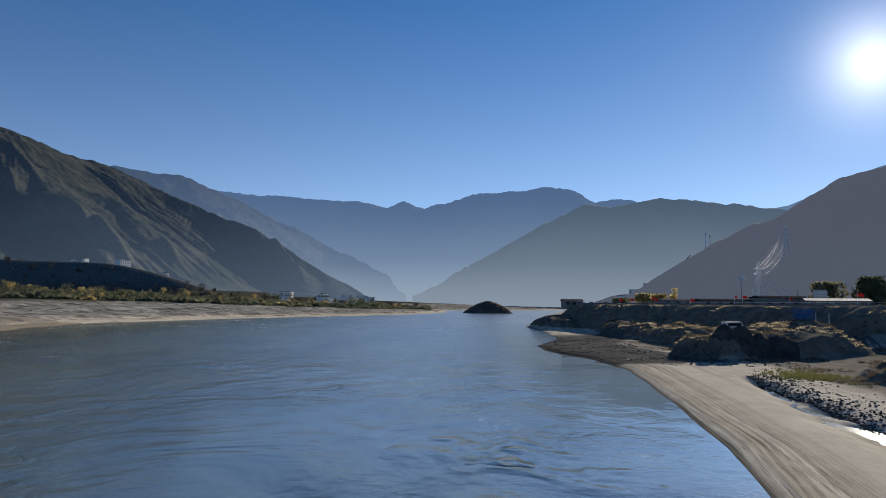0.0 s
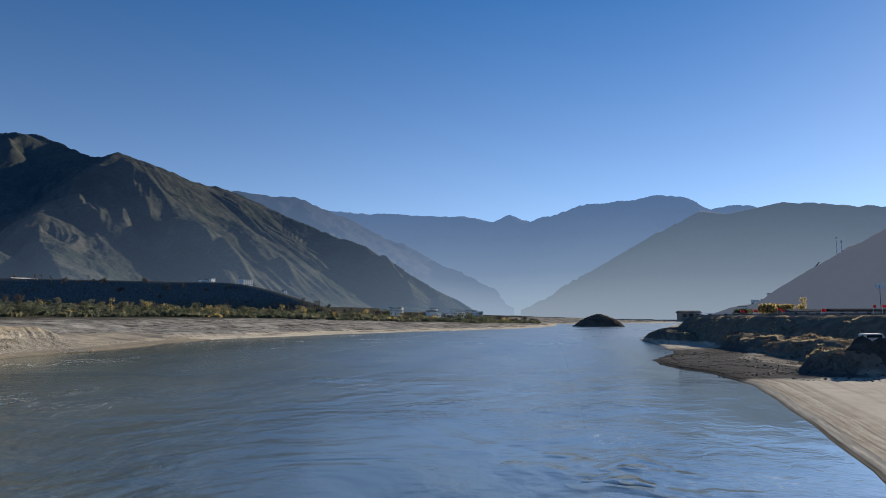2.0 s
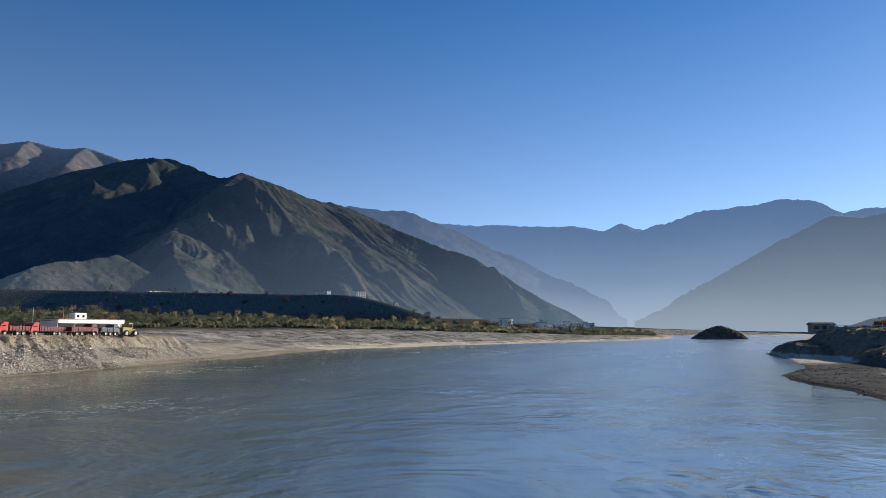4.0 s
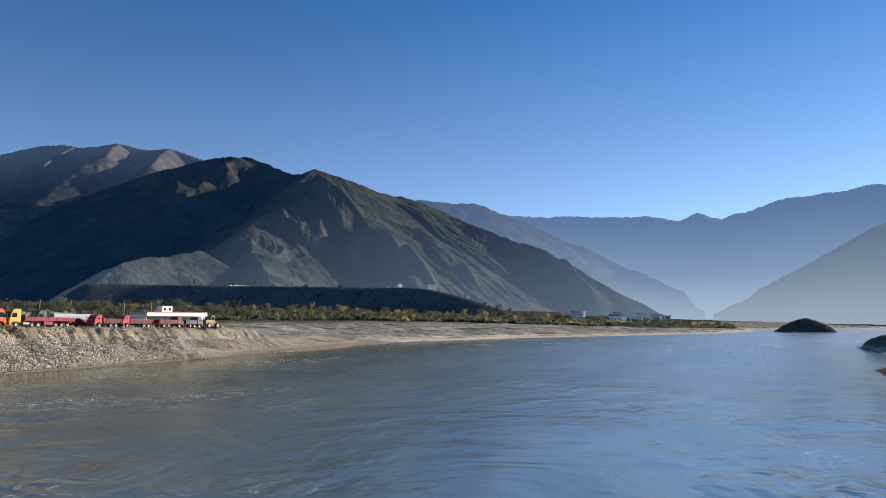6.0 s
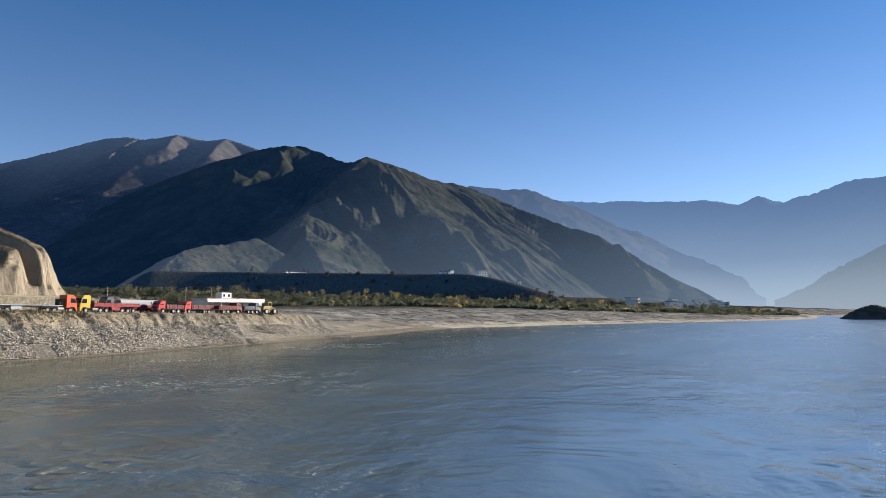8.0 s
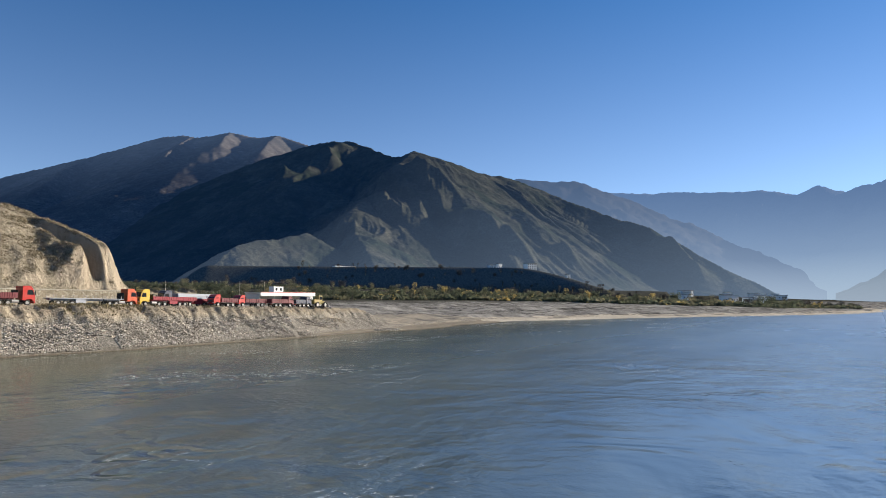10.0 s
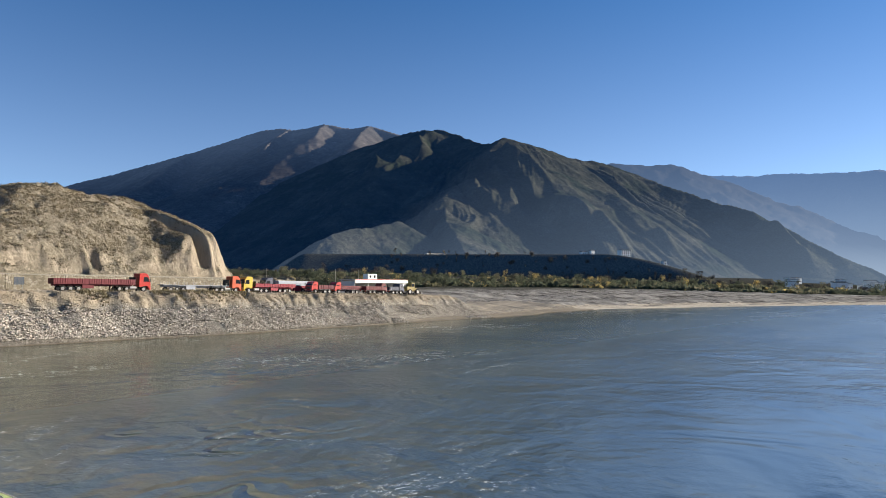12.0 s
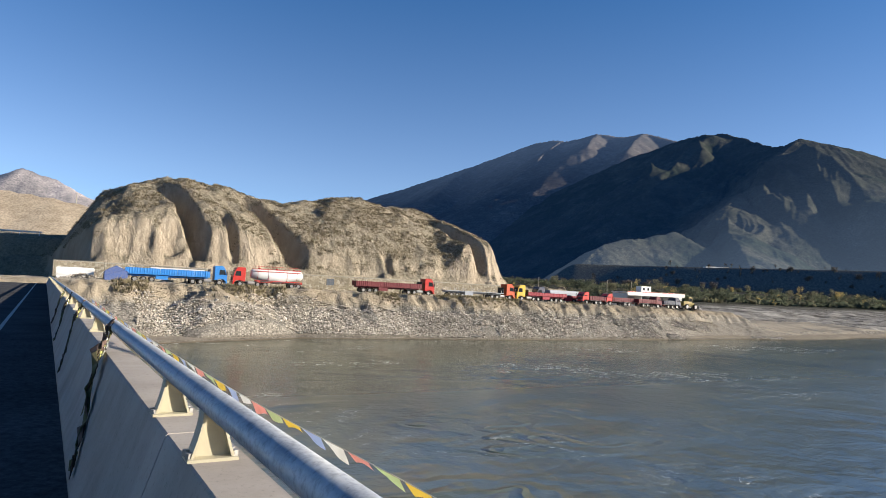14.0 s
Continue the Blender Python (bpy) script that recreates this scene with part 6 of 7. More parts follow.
    for y0, y1, col, bed, lab, f in ((106.9, 114.0, "red", "maroon", "red tipper lorry with a maroon body, nose to the bridge", -1), (114.3, 123.2, "red", "maroon", "red tipper lorry with a long maroon body", -1), (124.0, 131.7, "maroon", "maroon", "low dark red tipper lorry beside the shed", 1), (132.6, 138.4, "navy", "navy", "dark blue tipper lorry beside the shed", 1)):
        ob, h = truck_at("tipper_truck", y0, y1, lab, f, x=ROAD_X + (0.4 if col != "red" else -0.6))
        cab(ob, h, col, high=False, bare=True)
        part("chassis", boxes((-h + 0.2, h - 0.3, -0.45, 0.45, 0.6, 0.95)), M_CHASSIS, ob)
        bm = bmesh.new()
        x1 = h - 2.1
        for sy in (-1, 1):
            box(bm, -h, x1, sy * 1.2 - 0.04, sy * 1.2 + 0.04, 1.1, 2.05)
            k = -h + 0.3
            while k < x1:
                box(bm, k, k + 0.1, sy * 1.27 - 0.04, sy * 1.27 + 0.04, 1.12, 2.03)
                k += 0.75
        box(bm, -h, x1, -1.2, 1.2, 1.05, 1.15)
        box(bm, x1 - 0.06, x1, -1.2, 1.2, 1.1, 2.5)
        box(bm, x1, x1 + 0.7, -1.0, 1.0, 2.43, 2.5)
        part("tipper_body", bm, COLOURS[bed], ob, "ribbed steel tipper body")
        part("tailgate", boxes((-h - 0.05, -h + 0.03, -1.2, 1.2, 1.1, 2.02)), COLOURS[bed], ob)
        part("tail_lamp", boxes((-h - 0.02, -h + 0.02, -1.1, -0.7, 0.7, 0.95)), COLOURS["red"], ob)
        part("tail_lamp", boxes((-h - 0.02, -h + 0.02, 0.7, 1.1, 0.7, 0.95)), COLOURS["red"], ob)
        wheels(ob, (h - 1.3, -h + 2.9, -h + 1.5))
    # wheel loader at the end of the shelf
    ob, h = truck_at("wheel_loader", 140.0, 146.5, "yellow wheel loader parked at the end of the shelf", 1, category="loader")
    part("engine_hood", boxes((-3.0, -0.9, -0.9, 0.9, 1.0, 2.2)), COLOURS["ochre"], ob, bevel=0.12)
    part("front_frame", boxes((-0.6, 1.3, -0.5, 0.5, 0.8, 1.7)), COLOURS["ochre"], ob, bevel=0.05)
    cb = part("operator_cab", boxes((-0.95, 0.4, -0.75, 0.75, 1.5, 3.3)), COLOURS["ochre"], ob, bevel=0.06)
    part("cab_window", boxes((-0.8, 0.25, -0.765, 0.765, 2.15, 3.0), (-0.1, 0.415, -0.6, 0.6, 2.15, 3.0)), M_GLASSY, cb)
    for sy in (-1, 1):
        bm = bmesh.new()
        tube(bm, [(0.6, sy * 0.45, 1.7), (1.7, sy * 0.45, 1.5), (2.5, sy * 0.45, 0.7)], 0.13, 6)
        part("lift_arm", bm, COLOURS["ochre"], ob)
    bm = bmesh.new()
    prism(bm, [(2.3, 0.95), (2.4, 0.25), (3.3, 0.12), (3.3, 0.2), (2.55, 0.38), (2.42, 1.0)], "y", -1.3, 1.3)
    part("bucket", bm, M_RIM, ob, "worn steel bucket")
    wheels(ob, (-1.9, 1.2), 0.95, 0.75, True)


row_of_trucks()

# ---- bank furniture ----
def masonry():
    n = Nodes("rubble_masonry", 0.95, spec=0.1)
    v = n.node("TexVoronoi")
    v.inputs["Scale"].default_value = 2.1
    v.inputs["Randomness"].default_value = 0.9
    n.link(n.coords((1, 1, 1.25)), v.inputs["Vector"])
    e = n.node("TexVoronoi")
    e.feature = "DISTANCE_TO_EDGE"
    e.inputs["Scale"].default_value = 2.1
    e.inputs["Randomness"].default_value = 0.9
    n.link(n.coords((1, 1, 1.25)), e.inputs["Vector"])
    c = n.ramp(v.outputs["Color"], [(0.1, (0.192, 0.16, 0.112)), (0.6, (0.288, 0.248, 0.18)), (0.95, (0.4, 0.36, 0.288))])
    c = n.mix(n.ramp(e.outputs["Distance"], [(0.0, 1.0), (0.07, 0.0)]), c, (0.216, 0.188, 0.144))
    n.base(n.mix(1.0, c, n.ramp(n.noise(0.3, 4, 0.6), [(0.3, 0.8), (0.7, 1.1)]), "MULTIPLY"))
    n.bump(n.ramp(e.outputs["Distance"], [(0.0, 0.0), (0.12, 1.0)]), 0.8, 0.08)
    return n.mat


M_WALL = masonry()
M_COPING = earth("pale_mortar", (0.32, 0.288, 0.232), (0.4, 0.368, 0.304), 0.5, 6.0, 0.2, 0.03)
M_DUST = earth("dusty_road", (0.208, 0.18, 0.14), (0.288, 0.252, 0.2), 0.15, 2.0, 0.25, 0.05)


def stone_wall():
    ob = thing("retaining_wall", Matrix(), "rubble masonry retaining wall behind the lorries", "wall", kind="structure")
    y = -4.0
    while y < 93:
        y1 = min(y + 8.0, 93.0)
        za, zb = float(shelf_height(y)) - 0.4, float(shelf_height(y1)) - 0.4
        ha = np.interp(y, [-4, 30, 93], [3.4, 3.3, 3.6])
        hb = np.interp(y1, [-4, 30, 93], [3.4, 3.3, 3.6])
        for nm, mat, lo, hi, x0, x1 in (("masonry", M_WALL, 0.0, 1.0, -138.6, -137.4), ("coping", M_COPING, 1.0, 1.06, -138.65, -137.3)):
            bm = bmesh.new()
            vs = [bm.verts.new(p) for p in ((x0, y, za + lo * ha), (x1 + 0.25 * (1 - lo), y, za + lo * ha), (x1 + 0.25 * (1 - lo), y1 - 0.03, zb + lo * hb), (x0, y1 - 0.03, zb + lo * hb), (x0, y, za + hi * ha), (x1, y, za + hi * ha), (x1, y1 - 0.03, zb + hi * hb), (x0, y1 - 0.03, zb + hi * hb))]
            for f in ((0, 3, 2, 1), (4, 5, 6, 7), (0, 1, 5, 4), (1, 2, 6, 5), (2, 3, 7, 6), (3, 0, 4, 7)):
                bm.faces.new([vs[k] for k in f])
            part(nm, bm, mat, ob)
        y = y1


stone_wall()


def bank_road():
    ys = np.arange(-70, 150, 1.5)
    us = np.array([-6.0, -3, 0, 1.6, 2.6])
    Y, U = np.meshgrid(ys, us, indexing="ij")
    Z = np.minimum(shelf_height(Y), np.where(Y > 128, left_bank_height(ROAD_X + U, Y) + 0.02, 99)) + 0.06 + 0.03 * vnoise(Y / 3, U / 2, 70) - 0.12 * (np.abs(U + 0.9) > 4.5)
    tagged(grid_ob("road", ROAD_X + U, Y, Z, M_DUST), "dusty gravel road on the bank shelf", "road", kind="structure")


bank_road()


def board_sign():
    ob = thing("sign", pose(-133.9, 45.0, float(shelf_height(45)) + 0.02), "grey-blue notice board on two posts by the road", "sign")
    part("board", boxes((-0.03, 0.03, -0.8, 0.8, 1.15, 2.45)), paint("sign_blue", (0.05, 0.065, 0.085), 0.6), ob)
    for y in (-0.6, 0.6):
        part("post", boxes((-0.06, -0.03, y - 0.04, y + 0.04, -0.3, 2.6)), M_RIM, ob)


board_sign()


def tent():
    y0 = 5.6
    ob = thing("tent", pose(-130.5, y0, float(shelf_height(y0)) + 0.05), "blue canvas ridge tent beside the road", "tent")
    blue = paint("blue_canvas", (0.075, 0.115, 0.27), 0.85, 0.0, 0.25, 2.0)
    bm = bmesh.new()
    prism(bm, [(-1.75, 0), (-1.85, 1.5), (-0.95, 2.1), (0, 2.55), (0.95, 2.1), (1.85, 1.5), (1.75, 0)], "x", -2.0, 2.0)
    bmesh.ops.subdivide_edges(bm, edges=bm.edges[:], cuts=3, use_grid_fill=True)
    r = random.Random(3)
    for v in bm.verts:
        v.co += Vector((r.uniform(-0.06, 0.06), r.uniform(-0.06, 0.06), r.uniform(-0.04, 0.04) if v.co.z > 0.1 else 0))
    part("canvas", bm, blue, ob)
    part("ridge_pole", boxes((-2.1, 2.1, -0.03, 0.03, 2.52, 2.58)), M_RIM, ob)
    for sy in (-1, 1):
        for sx in (-1.9, 1.9):
            bm = bmesh.new()
            tube(bm, [(sx, sy * 1.85, 1.5), (sx, sy * 2.9, 0.02)], 0.015, 4)
            part("guy_rope", bm, M_WHITE, ob)


tent()


def white_shed():
    ob = thing("shed", pose(-138.6, 136.4, float(shelf_height(136)) + 0.7), "long white flat-roofed roadside shed with dark bays", "building")
    part("rear_wall", boxes((-3.2, -3.0, -10, 10, 0, 3.2)), M_WHITE, ob)
    for y in (-10, -5, 0, 5, 9.8):
        part("pier", boxes((-3.0, 2.2, y, y + 0.2, 0, 3.0)), M_WHITE, ob)
    part("end_panel", boxes((1.9, 2.1, 6.6, 10, 0, 3.0)), M_WHITE, ob)
    part("roof", boxes((-3.4, 2.8, -10.3, 10.3, 3.2, 3.35)), M_WHITE, ob, "white sheet roof")
    part("fascia", boxes((2.8, 2.86, -10.3, 10.3, 2.45, 3.46)), M_WHITE, ob)
    part("stripe", boxes((2.86, 2.872, -10.3, 10.3, 3.30, 3.44)), COLOURS["red"], ob, "red stripe along the fascia")
    cab_ = part("roof_hut", boxes((-1.6, 0.4, -3.2, 0.2, 3.35, 5.0)), M_WHITE, ob, "small white hut on the roof")
    for y in (-2.7, -1.1):
        part("window", boxes((0.4, 0.42, y, y + 0.7, 3.9, 4.6)), M_GLASSY, cab_)


white_shed()


def pole(x, y, z, h, label, r=0.12):
    ob = thing("utility_pole", pose(x, y, z), label, "pole", "utility poles")
    bm = bmesh.new()
    tube(bm, [(0, 0, -0.5), (0, 0, h)], [r, r * 0.65], 8)
    part("shaft", bm, M_COPING, ob)
    part("crossarm", boxes((-0.05, 0.05, -0.8, 0.8, h - 0.7, h - 0.6)), M_CHASSIS, ob)


for _y, _x in ((121.0, -168.0), (136.0, -155.0), (150.0, -160.0), (102.0, -160.0)):
    pole(_x, _y, float(left_bank_height(_x, _y)) if _x > -165 else 6.8, 7.5, "thin concrete utility pole behind the shed")
_sx, _sy = crest([(-90.6, 5.2, 366)])[0][:2]
pole(_sx, _sy, 41.5, 6.5, "thin pale pole on the sandy hillside", 0.25)


def white_heap():
    """The white sheeted stack and the stone heap by the bridge end."""
    z = 8.3
    ob = thing("sheeted_stack", pose(-133.5, -0.4, z), "white sheeting over a low stack by the bridge end", "stack")
    bm = bmesh.new()
    prism(bm, [(-1.4, 0.0), (-1.5, 1.5), (-1.2, 1.9), (1.0, 2.0), (1.4, 1.6), (1.4, 0.0)], "y", -2.9, 2.7)
    bmesh.ops.subdivide_edges(bm, edges=bm.edges[:], cuts=2, use_grid_fill=True)
    r = random.Random(8)
    for v in bm.verts:
        v.co += Vector((r.uniform(-0.07, 0.07), r.uniform(-0.07, 0.07), r.uniform(-0.08, 0.08) if v.co.z > 0.1 else 0))
    part("sheet", bm, M_WHITE, ob, "creased white sheeting")
    part("pallet", boxes((-1.5, 1.5, -3.0, 2.8, -0.15, 0.05)), M_BARK, ob)
    g = np.random.default_rng(6)
    n = 260
    x, y = g.normal(-129.6, 1.0, n), g.normal(0.6, 2.0, n)
    stones("stone_heap", x, y, 8.3 + 0.9 * np.exp(-((x + 129.6) ** 2 + ((y - 0.6) / 2) ** 2) / 1.4), g.uniform(0.12, 0.32, n), M_STONE, "heap of loose stones by the bridge end")


white_heap()


def roadside_rail():
    ob = thing("guardrail", pose(-189, -17.0, 18.2), "white painted guardrail along the upper road", "guardrail")
    for y in (-8.0, -4.0, 0.0, 4.0, 8.0):
        part("post", boxes((-0.1, 0.1, y - 0.1, y + 0.1, -0.6, 0.85)), M_WHITE, ob)
    part("beam", boxes((0.1, 0.16, -9.0, 8.6, 0.35, 0.72)), M_WHITE, ob)


roadside_rail()


# ---- the right bank's road, sheds, flags and masts ----
M_DARKWALL = earth("grey_boundary_wall", (0.16, 0.155, 0.15), (0.25, 0.24, 0.225), 0.4, 5.0, 0.2, 0.03)
M_ROOF = earth("weathered_sheet_roof", (0.10, 0.10, 0.10), (0.16, 0.16, 0.155), 0.8, 4.0, 0.1, 0.02)
M_DARKROOF = earth("dark_sheet_roof", (0.03, 0.03, 0.031), (0.06, 0.06, 0.06), 0.8, 4.0, 0.1, 0.02)
M_SHEDWALL = paint("grey_shed_wall", (0.20, 0.195, 0.19), 0.8, 0.0, 0.3, 0.6)
M_MAST = paint("galvanised_mast", (0.68, 0.69, 0.70), 0.6, 0.0, 0.15, 1.0)
M_FLAG = paint("red_flag_cloth", (0.32, 0.045, 0.04), 0.8, 0.0, 0.1, 3.0)


def scarp_x(y):
    return float(np.interp(y, [p[0] for p in SCARP], [p[1] for p in SCARP]))


def right_top(x, y):
    return max(float(right_bank_height(x, y)), 8.8) if y < 300 else float(ground_height(x, y))


def boundary_wall():
    ob = thing("boundary_wall", Matrix(), "low grey boundary wall along the top of the scarp", "wall", kind="structure")
    ys = np.arange(88, 262, 6.0)
    for y0, y1 in zip(ys, ys[1:]):
        a, b = Vector((scarp_x(y0) + 2.5, y0, 8.4)), Vector((scarp_x(y1) + 2.5, y1, 8.4))
        n = Vector((b.y - a.y, a.x - b.x, 0)).normalized() * 0.15
        bm = bmesh.new()
        lo_ = [bm.verts.new(p) for p in (a - n, a + n, b + n, b - n)]
        hi_ = [bm.verts.new(p + Vector((0, 0, 1.15))) for p in (a - n, a + n, b + n, b - n)]
        for k in range(4):
            bm.faces.new((lo_[k], lo_[(k + 1) % 4], hi_[(k + 1) % 4], hi_[k]))
        bm.faces.new(hi_)
        bm.faces.new(lo_[::-1])
        part("wall_length", bm, M_DARKWALL, ob)
        part("pier", boxes((a.x - 0.22, a.x + 0.22, a.y - 0.22, a.y + 0.22, 8.4, 9.72)), M_DARKWALL, ob)
    bm = bmesh.new()
    tube(bm, [(scarp_x(y) + 2.5, y, 9.9) for y in ys], 0.05, 6)
    part("handrail", bm, M_MAST, ob, "pale handrail on the wall")


boundary_wall()


def shed(x, y, z, length, depth, h, turn, label, roof=None, openings=3):
    ob = thing("shed", pose(x, y, z - 0.7, 0, 0, turn), label, "building", "sheds along the right bank road")
    part("wall", boxes((-length / 2, length / 2, -depth / 2, depth / 2, -0.6, h)), M_SHEDWALL, ob)
    bm = bmesh.new()
    prism(bm, [(-depth / 2 - 0.4, h), (-depth / 2 - 0.4, h + 0.12), (0, h + 0.75), (depth / 2 + 0.4, h + 0.12), (depth / 2 + 0.4, h)], "x", -length / 2 - 0.4, length / 2 + 0.4)
    part("roof", bm, roof or M_ROOF, ob)
    for k in range(openings):
        u = -length / 2 + (k + 0.5) * length / openings
        part("window", boxes((u - 0.7, u + 0.7, -depth / 2 - 0.03, -depth / 2, 0.9, 2.0)), M_GLASSY, ob)
    return ob


shed(50, 266, 8.6, 7, 6, 2.4, 5, "small grey block at the tip of the bank")
shed(57, 256, 8.6, 11, 5, 0.9, 10, "low pale-roofed shed near the bank tip", M_ROOF, 2)
shed(103, 246, 9.2, 26, 8, 2.2, 8, "long low shed with a dark roof", M_DARKROOF, 6)
shed(122, 243, 9.2, 24, 9, 3.4, 6, "grey shed with a flat dark roof", M_DARKROOF, 5)
shed(98, 172, 9.2, 14, 5, 1.9, -15, "white site cabins beside the road", M_SHEDWALL, 5)
shed(88, 262, 9.2, 12, 6, 2.2, 12, "grey cabin with a pale roof", None, 3)


def container():
    x, y = 70.0, 134.0
    ob = thing("container", pose(x, y, float(right_bank_height(x, y)) - 0.1, 0, 0, -12), "blue steel container on the spoil mound", "container")
    blue = paint("blue_container_paint", (0.03, 0.095, 0.22), 0.75, 0.0, 0.3, 1.0)
    bm = bmesh.new()
    prof, k = [], -1.6
    while k < 1.59:
        prof += [(k, -1.2), (k + 0.15, -1.2), (k + 0.2, -1.16), (k + 0.35, -1.16)]
        k += 0.4
    prof += [(1.6, -1.2), (1.6, 1.2), (-1.6, 1.2)]
    lo_ = [bm.verts.new((u, v, 0)) for u, v in prof]
    hi_ = [bm.verts.new((u, v, 2.1)) for u, v in prof]
    for q in range(len(prof)):
        w = (q + 1) % len(prof)
        bm.faces.new((lo_[q], lo_[w], hi_[w], hi_[q]))
    bm.faces.new(hi_)
    bm.faces.new(lo_[::-1])
    part("body", bm, blue, ob)
    part("awning", boxes((1.7, 4.2, -1.4, 1.0, 1.2, 1.26)), M_ROOF, ob, "sheet awning along one side")
    for u in (1.8, 4.1):
        part("awning_post", boxes((u - 0.05, u + 0.05, -1.35, -1.25, -0.8, 1.2)), M_MAST, ob)


container()


def minibus(x, y, turn, label):
    ob = thing("minibus", pose(x, y, float(right_bank_height(x, y)) + 0.02, 0, 0, turn), label, "vehicle", "white vehicles on the spoil mound")
    bm = bmesh.new()
    prism(bm, [(-2.4, 0.35), (2.4, 0.35), (2.5, 0.9), (2.2, 1.2), (1.7, 1.95), (1.4, 2.05), (-2.2, 2.05), (-2.4, 1.8)], "y", -0.9, 0.9)
    body = part("body", bm, M_WHITE, ob, bevel=0.06)
    part("side_windows", boxes((-2.1, 1.5, -0.915, 0.915, 1.25, 1.8)), M_GLASSY, body)
    for wx in (-1.5, 1.5):
        for sy in (-1, 1):
            w = new("wheel", TYRE)
            w.location, w.scale, w.parent = (wx, sy * 0.82, 0.33), (0.66, 0.66, 0.66), ob
            q = new("rim", RIM)
            q.parent = w


minibus(63.0, 150.0, 20, "white minibus parked on the spoil mound")
minibus(71.0, 148.0, -10, "white pickup-like van on the spoil mound")


def spoil_heap(x, y, r, h, seed):
    g = np.linspace(-1.25, 1.25, 27)
    U, V = np.meshgrid(g, g, indexing="ij")
    d = np.hypot(U, V) + 0.10 * fbm(U * 1.7 + seed, V * 1.7, 4, seed)
    X, Y = x + r * U, y + r * V
    Z = right_bank_height(X, Y) - 0.25 + h * (1 - smooth(0.0, 1.15, d)) + 0.12 * fbm(X / 0.5, Y / 0.5, 3, seed + 1)
    ob = grid_ob("gravel_mound", X, Y, Z, M_DARKGRAVEL)
    tagged(ob, "low mound of dark tipped gravel on the river bank", "mound", "gravel mounds on the bank")


M_DARKGRAVEL = earth("dark_gravel", (0.045, 0.044, 0.043), (0.085, 0.082, 0.078), 0.5, 5.0, 0.6, 0.08)
for _k, (_x, _y, _r, _h) in enumerate(((45.0, 111.6, 2.3, 1.9), (48.0, 110.4, 2.2, 1.8), (51.2, 109.8, 2.4, 1.8), (54.2, 110.2, 2.6, 2.1), (49.8, 115.0, 3.2, 1.0))):
    spoil_heap(_x, _y, _r, _h, 140 + _k)


def flag_pole(x, y, z, h, seed):
    ob = thing("flag", pose(x, y, z, 0, 0, random.Random(seed).uniform(-30, 30)), "small red flag on a thin pole by the road", "flag", "red flags along the right bank")
    bm = bmesh.new()
    tube(bm, [(0, 0, -0.3), (0, 0, h)], 0.05, 6)
    part("pole", bm, M_MAST, ob)
    bm = bmesh.new()
    r = random.Random(seed)
    ph = r.uniform(0, 6)
    rows = []
    for j in range(4):
        rows.append([bm.verts.new((0.05 + 1.2 * i / 7, 0.16 * math.sin(i * 1.1 + ph + 0.5 * j) * (i / 7), h - 0.05 - 0.75 * j / 3 - 0.25 * (i / 7) ** 1.5)) for i in range(8)])
    for a, b in zip(rows, rows[1:]):
        for i in range(7):
            bm.faces.new((a[i], a[i + 1], b[i + 1], b[i]))
    bmesh.ops.solidify(bm, geom=bm.faces[:], thickness=0.02)
    part("cloth", bm, M_FLAG, ob, "red flag cloth")


for _k, (_x, _y, _h) in enumerate(((59.5, 232, 2.0), (63.0, 231, 2.1), (70, 226, 2.0), (77, 214, 2.0), (85.9, 202.5, 3.0), (87.5, 201, 3.0), (90, 178.6, 2.4), (87.6, 145.7, 3.0), (80, 222, 2.2), (73, 240, 2.6))):
    flag_pole(_x, _y, 9.1, _h, 50 + _k)


def lattice_mast(x, y, z, h, w, label):
    """A steel pylon of four legs, cross-braces and three pairs of arms."""
    ob = thing("pylon", pose(x, y, z, 0, 0, 24), label, "pylon", "power pylons")
    t = max(0.22, h * 0.009)
    def half(v):
        return w / 2 * (1 - 0.86 * min(1, v / (0.8 * h)))
    lev = [h * k / 9 for k in range(9)] + [h * 0.95]
    for sx, sy in ((1, 1), (1, -1), (-1, 1), (-1, -1)):
        bm = bmesh.new()
        tube(bm, [(sx * half(v), sy * half(v), v) for v in lev] + [(0, 0, h)], t * 0.6, 5)
        part("leg", bm, M_MAST, ob)
    for k, (a, b) in enumerate(zip(lev, lev[1:])):
        for q in range(4):
            c0 = ((1, 1), (1, -1), (-1, -1), (-1, 1))[q]
            c1 = ((1, -1), (-1, -1), (-1, 1), (1, 1))[q]
            bm = bmesh.new()
            tube(bm, [(c0[0] * half(a), c0[1] * half(a), a), (c1[0] * half(b), c1[1] * half(b), b)], t * 0.35, 4)
            part("brace", bm, M_MAST, ob)
    for v, arm in ((0.70, 0.17), (0.82, 0.14)):
        bm = bmesh.new()
        tube(bm, [(-arm * h, 0, v * h), (0, 0, v * h + 0.05 * h), (arm * h, 0, v * h)], t * 0.5, 5)
        tube(bm, [(-arm * h, 0, v * h), (arm * h, 0, v * h)], t * 0.5, 5)
        part("crossarm", bm, M_MAST, ob)
    return ob


P1, P2 = Vector((175.7, 381.5, 9.0)), Vector((314.5, 625.4, 52.0))
lattice_mast(*P1, 25.0, 7.0, "galvanised lattice pylon behind the sheds")
lattice_mast(*P2, 32.0, 8.0, "galvanised lattice pylon on the mountain shoulder")


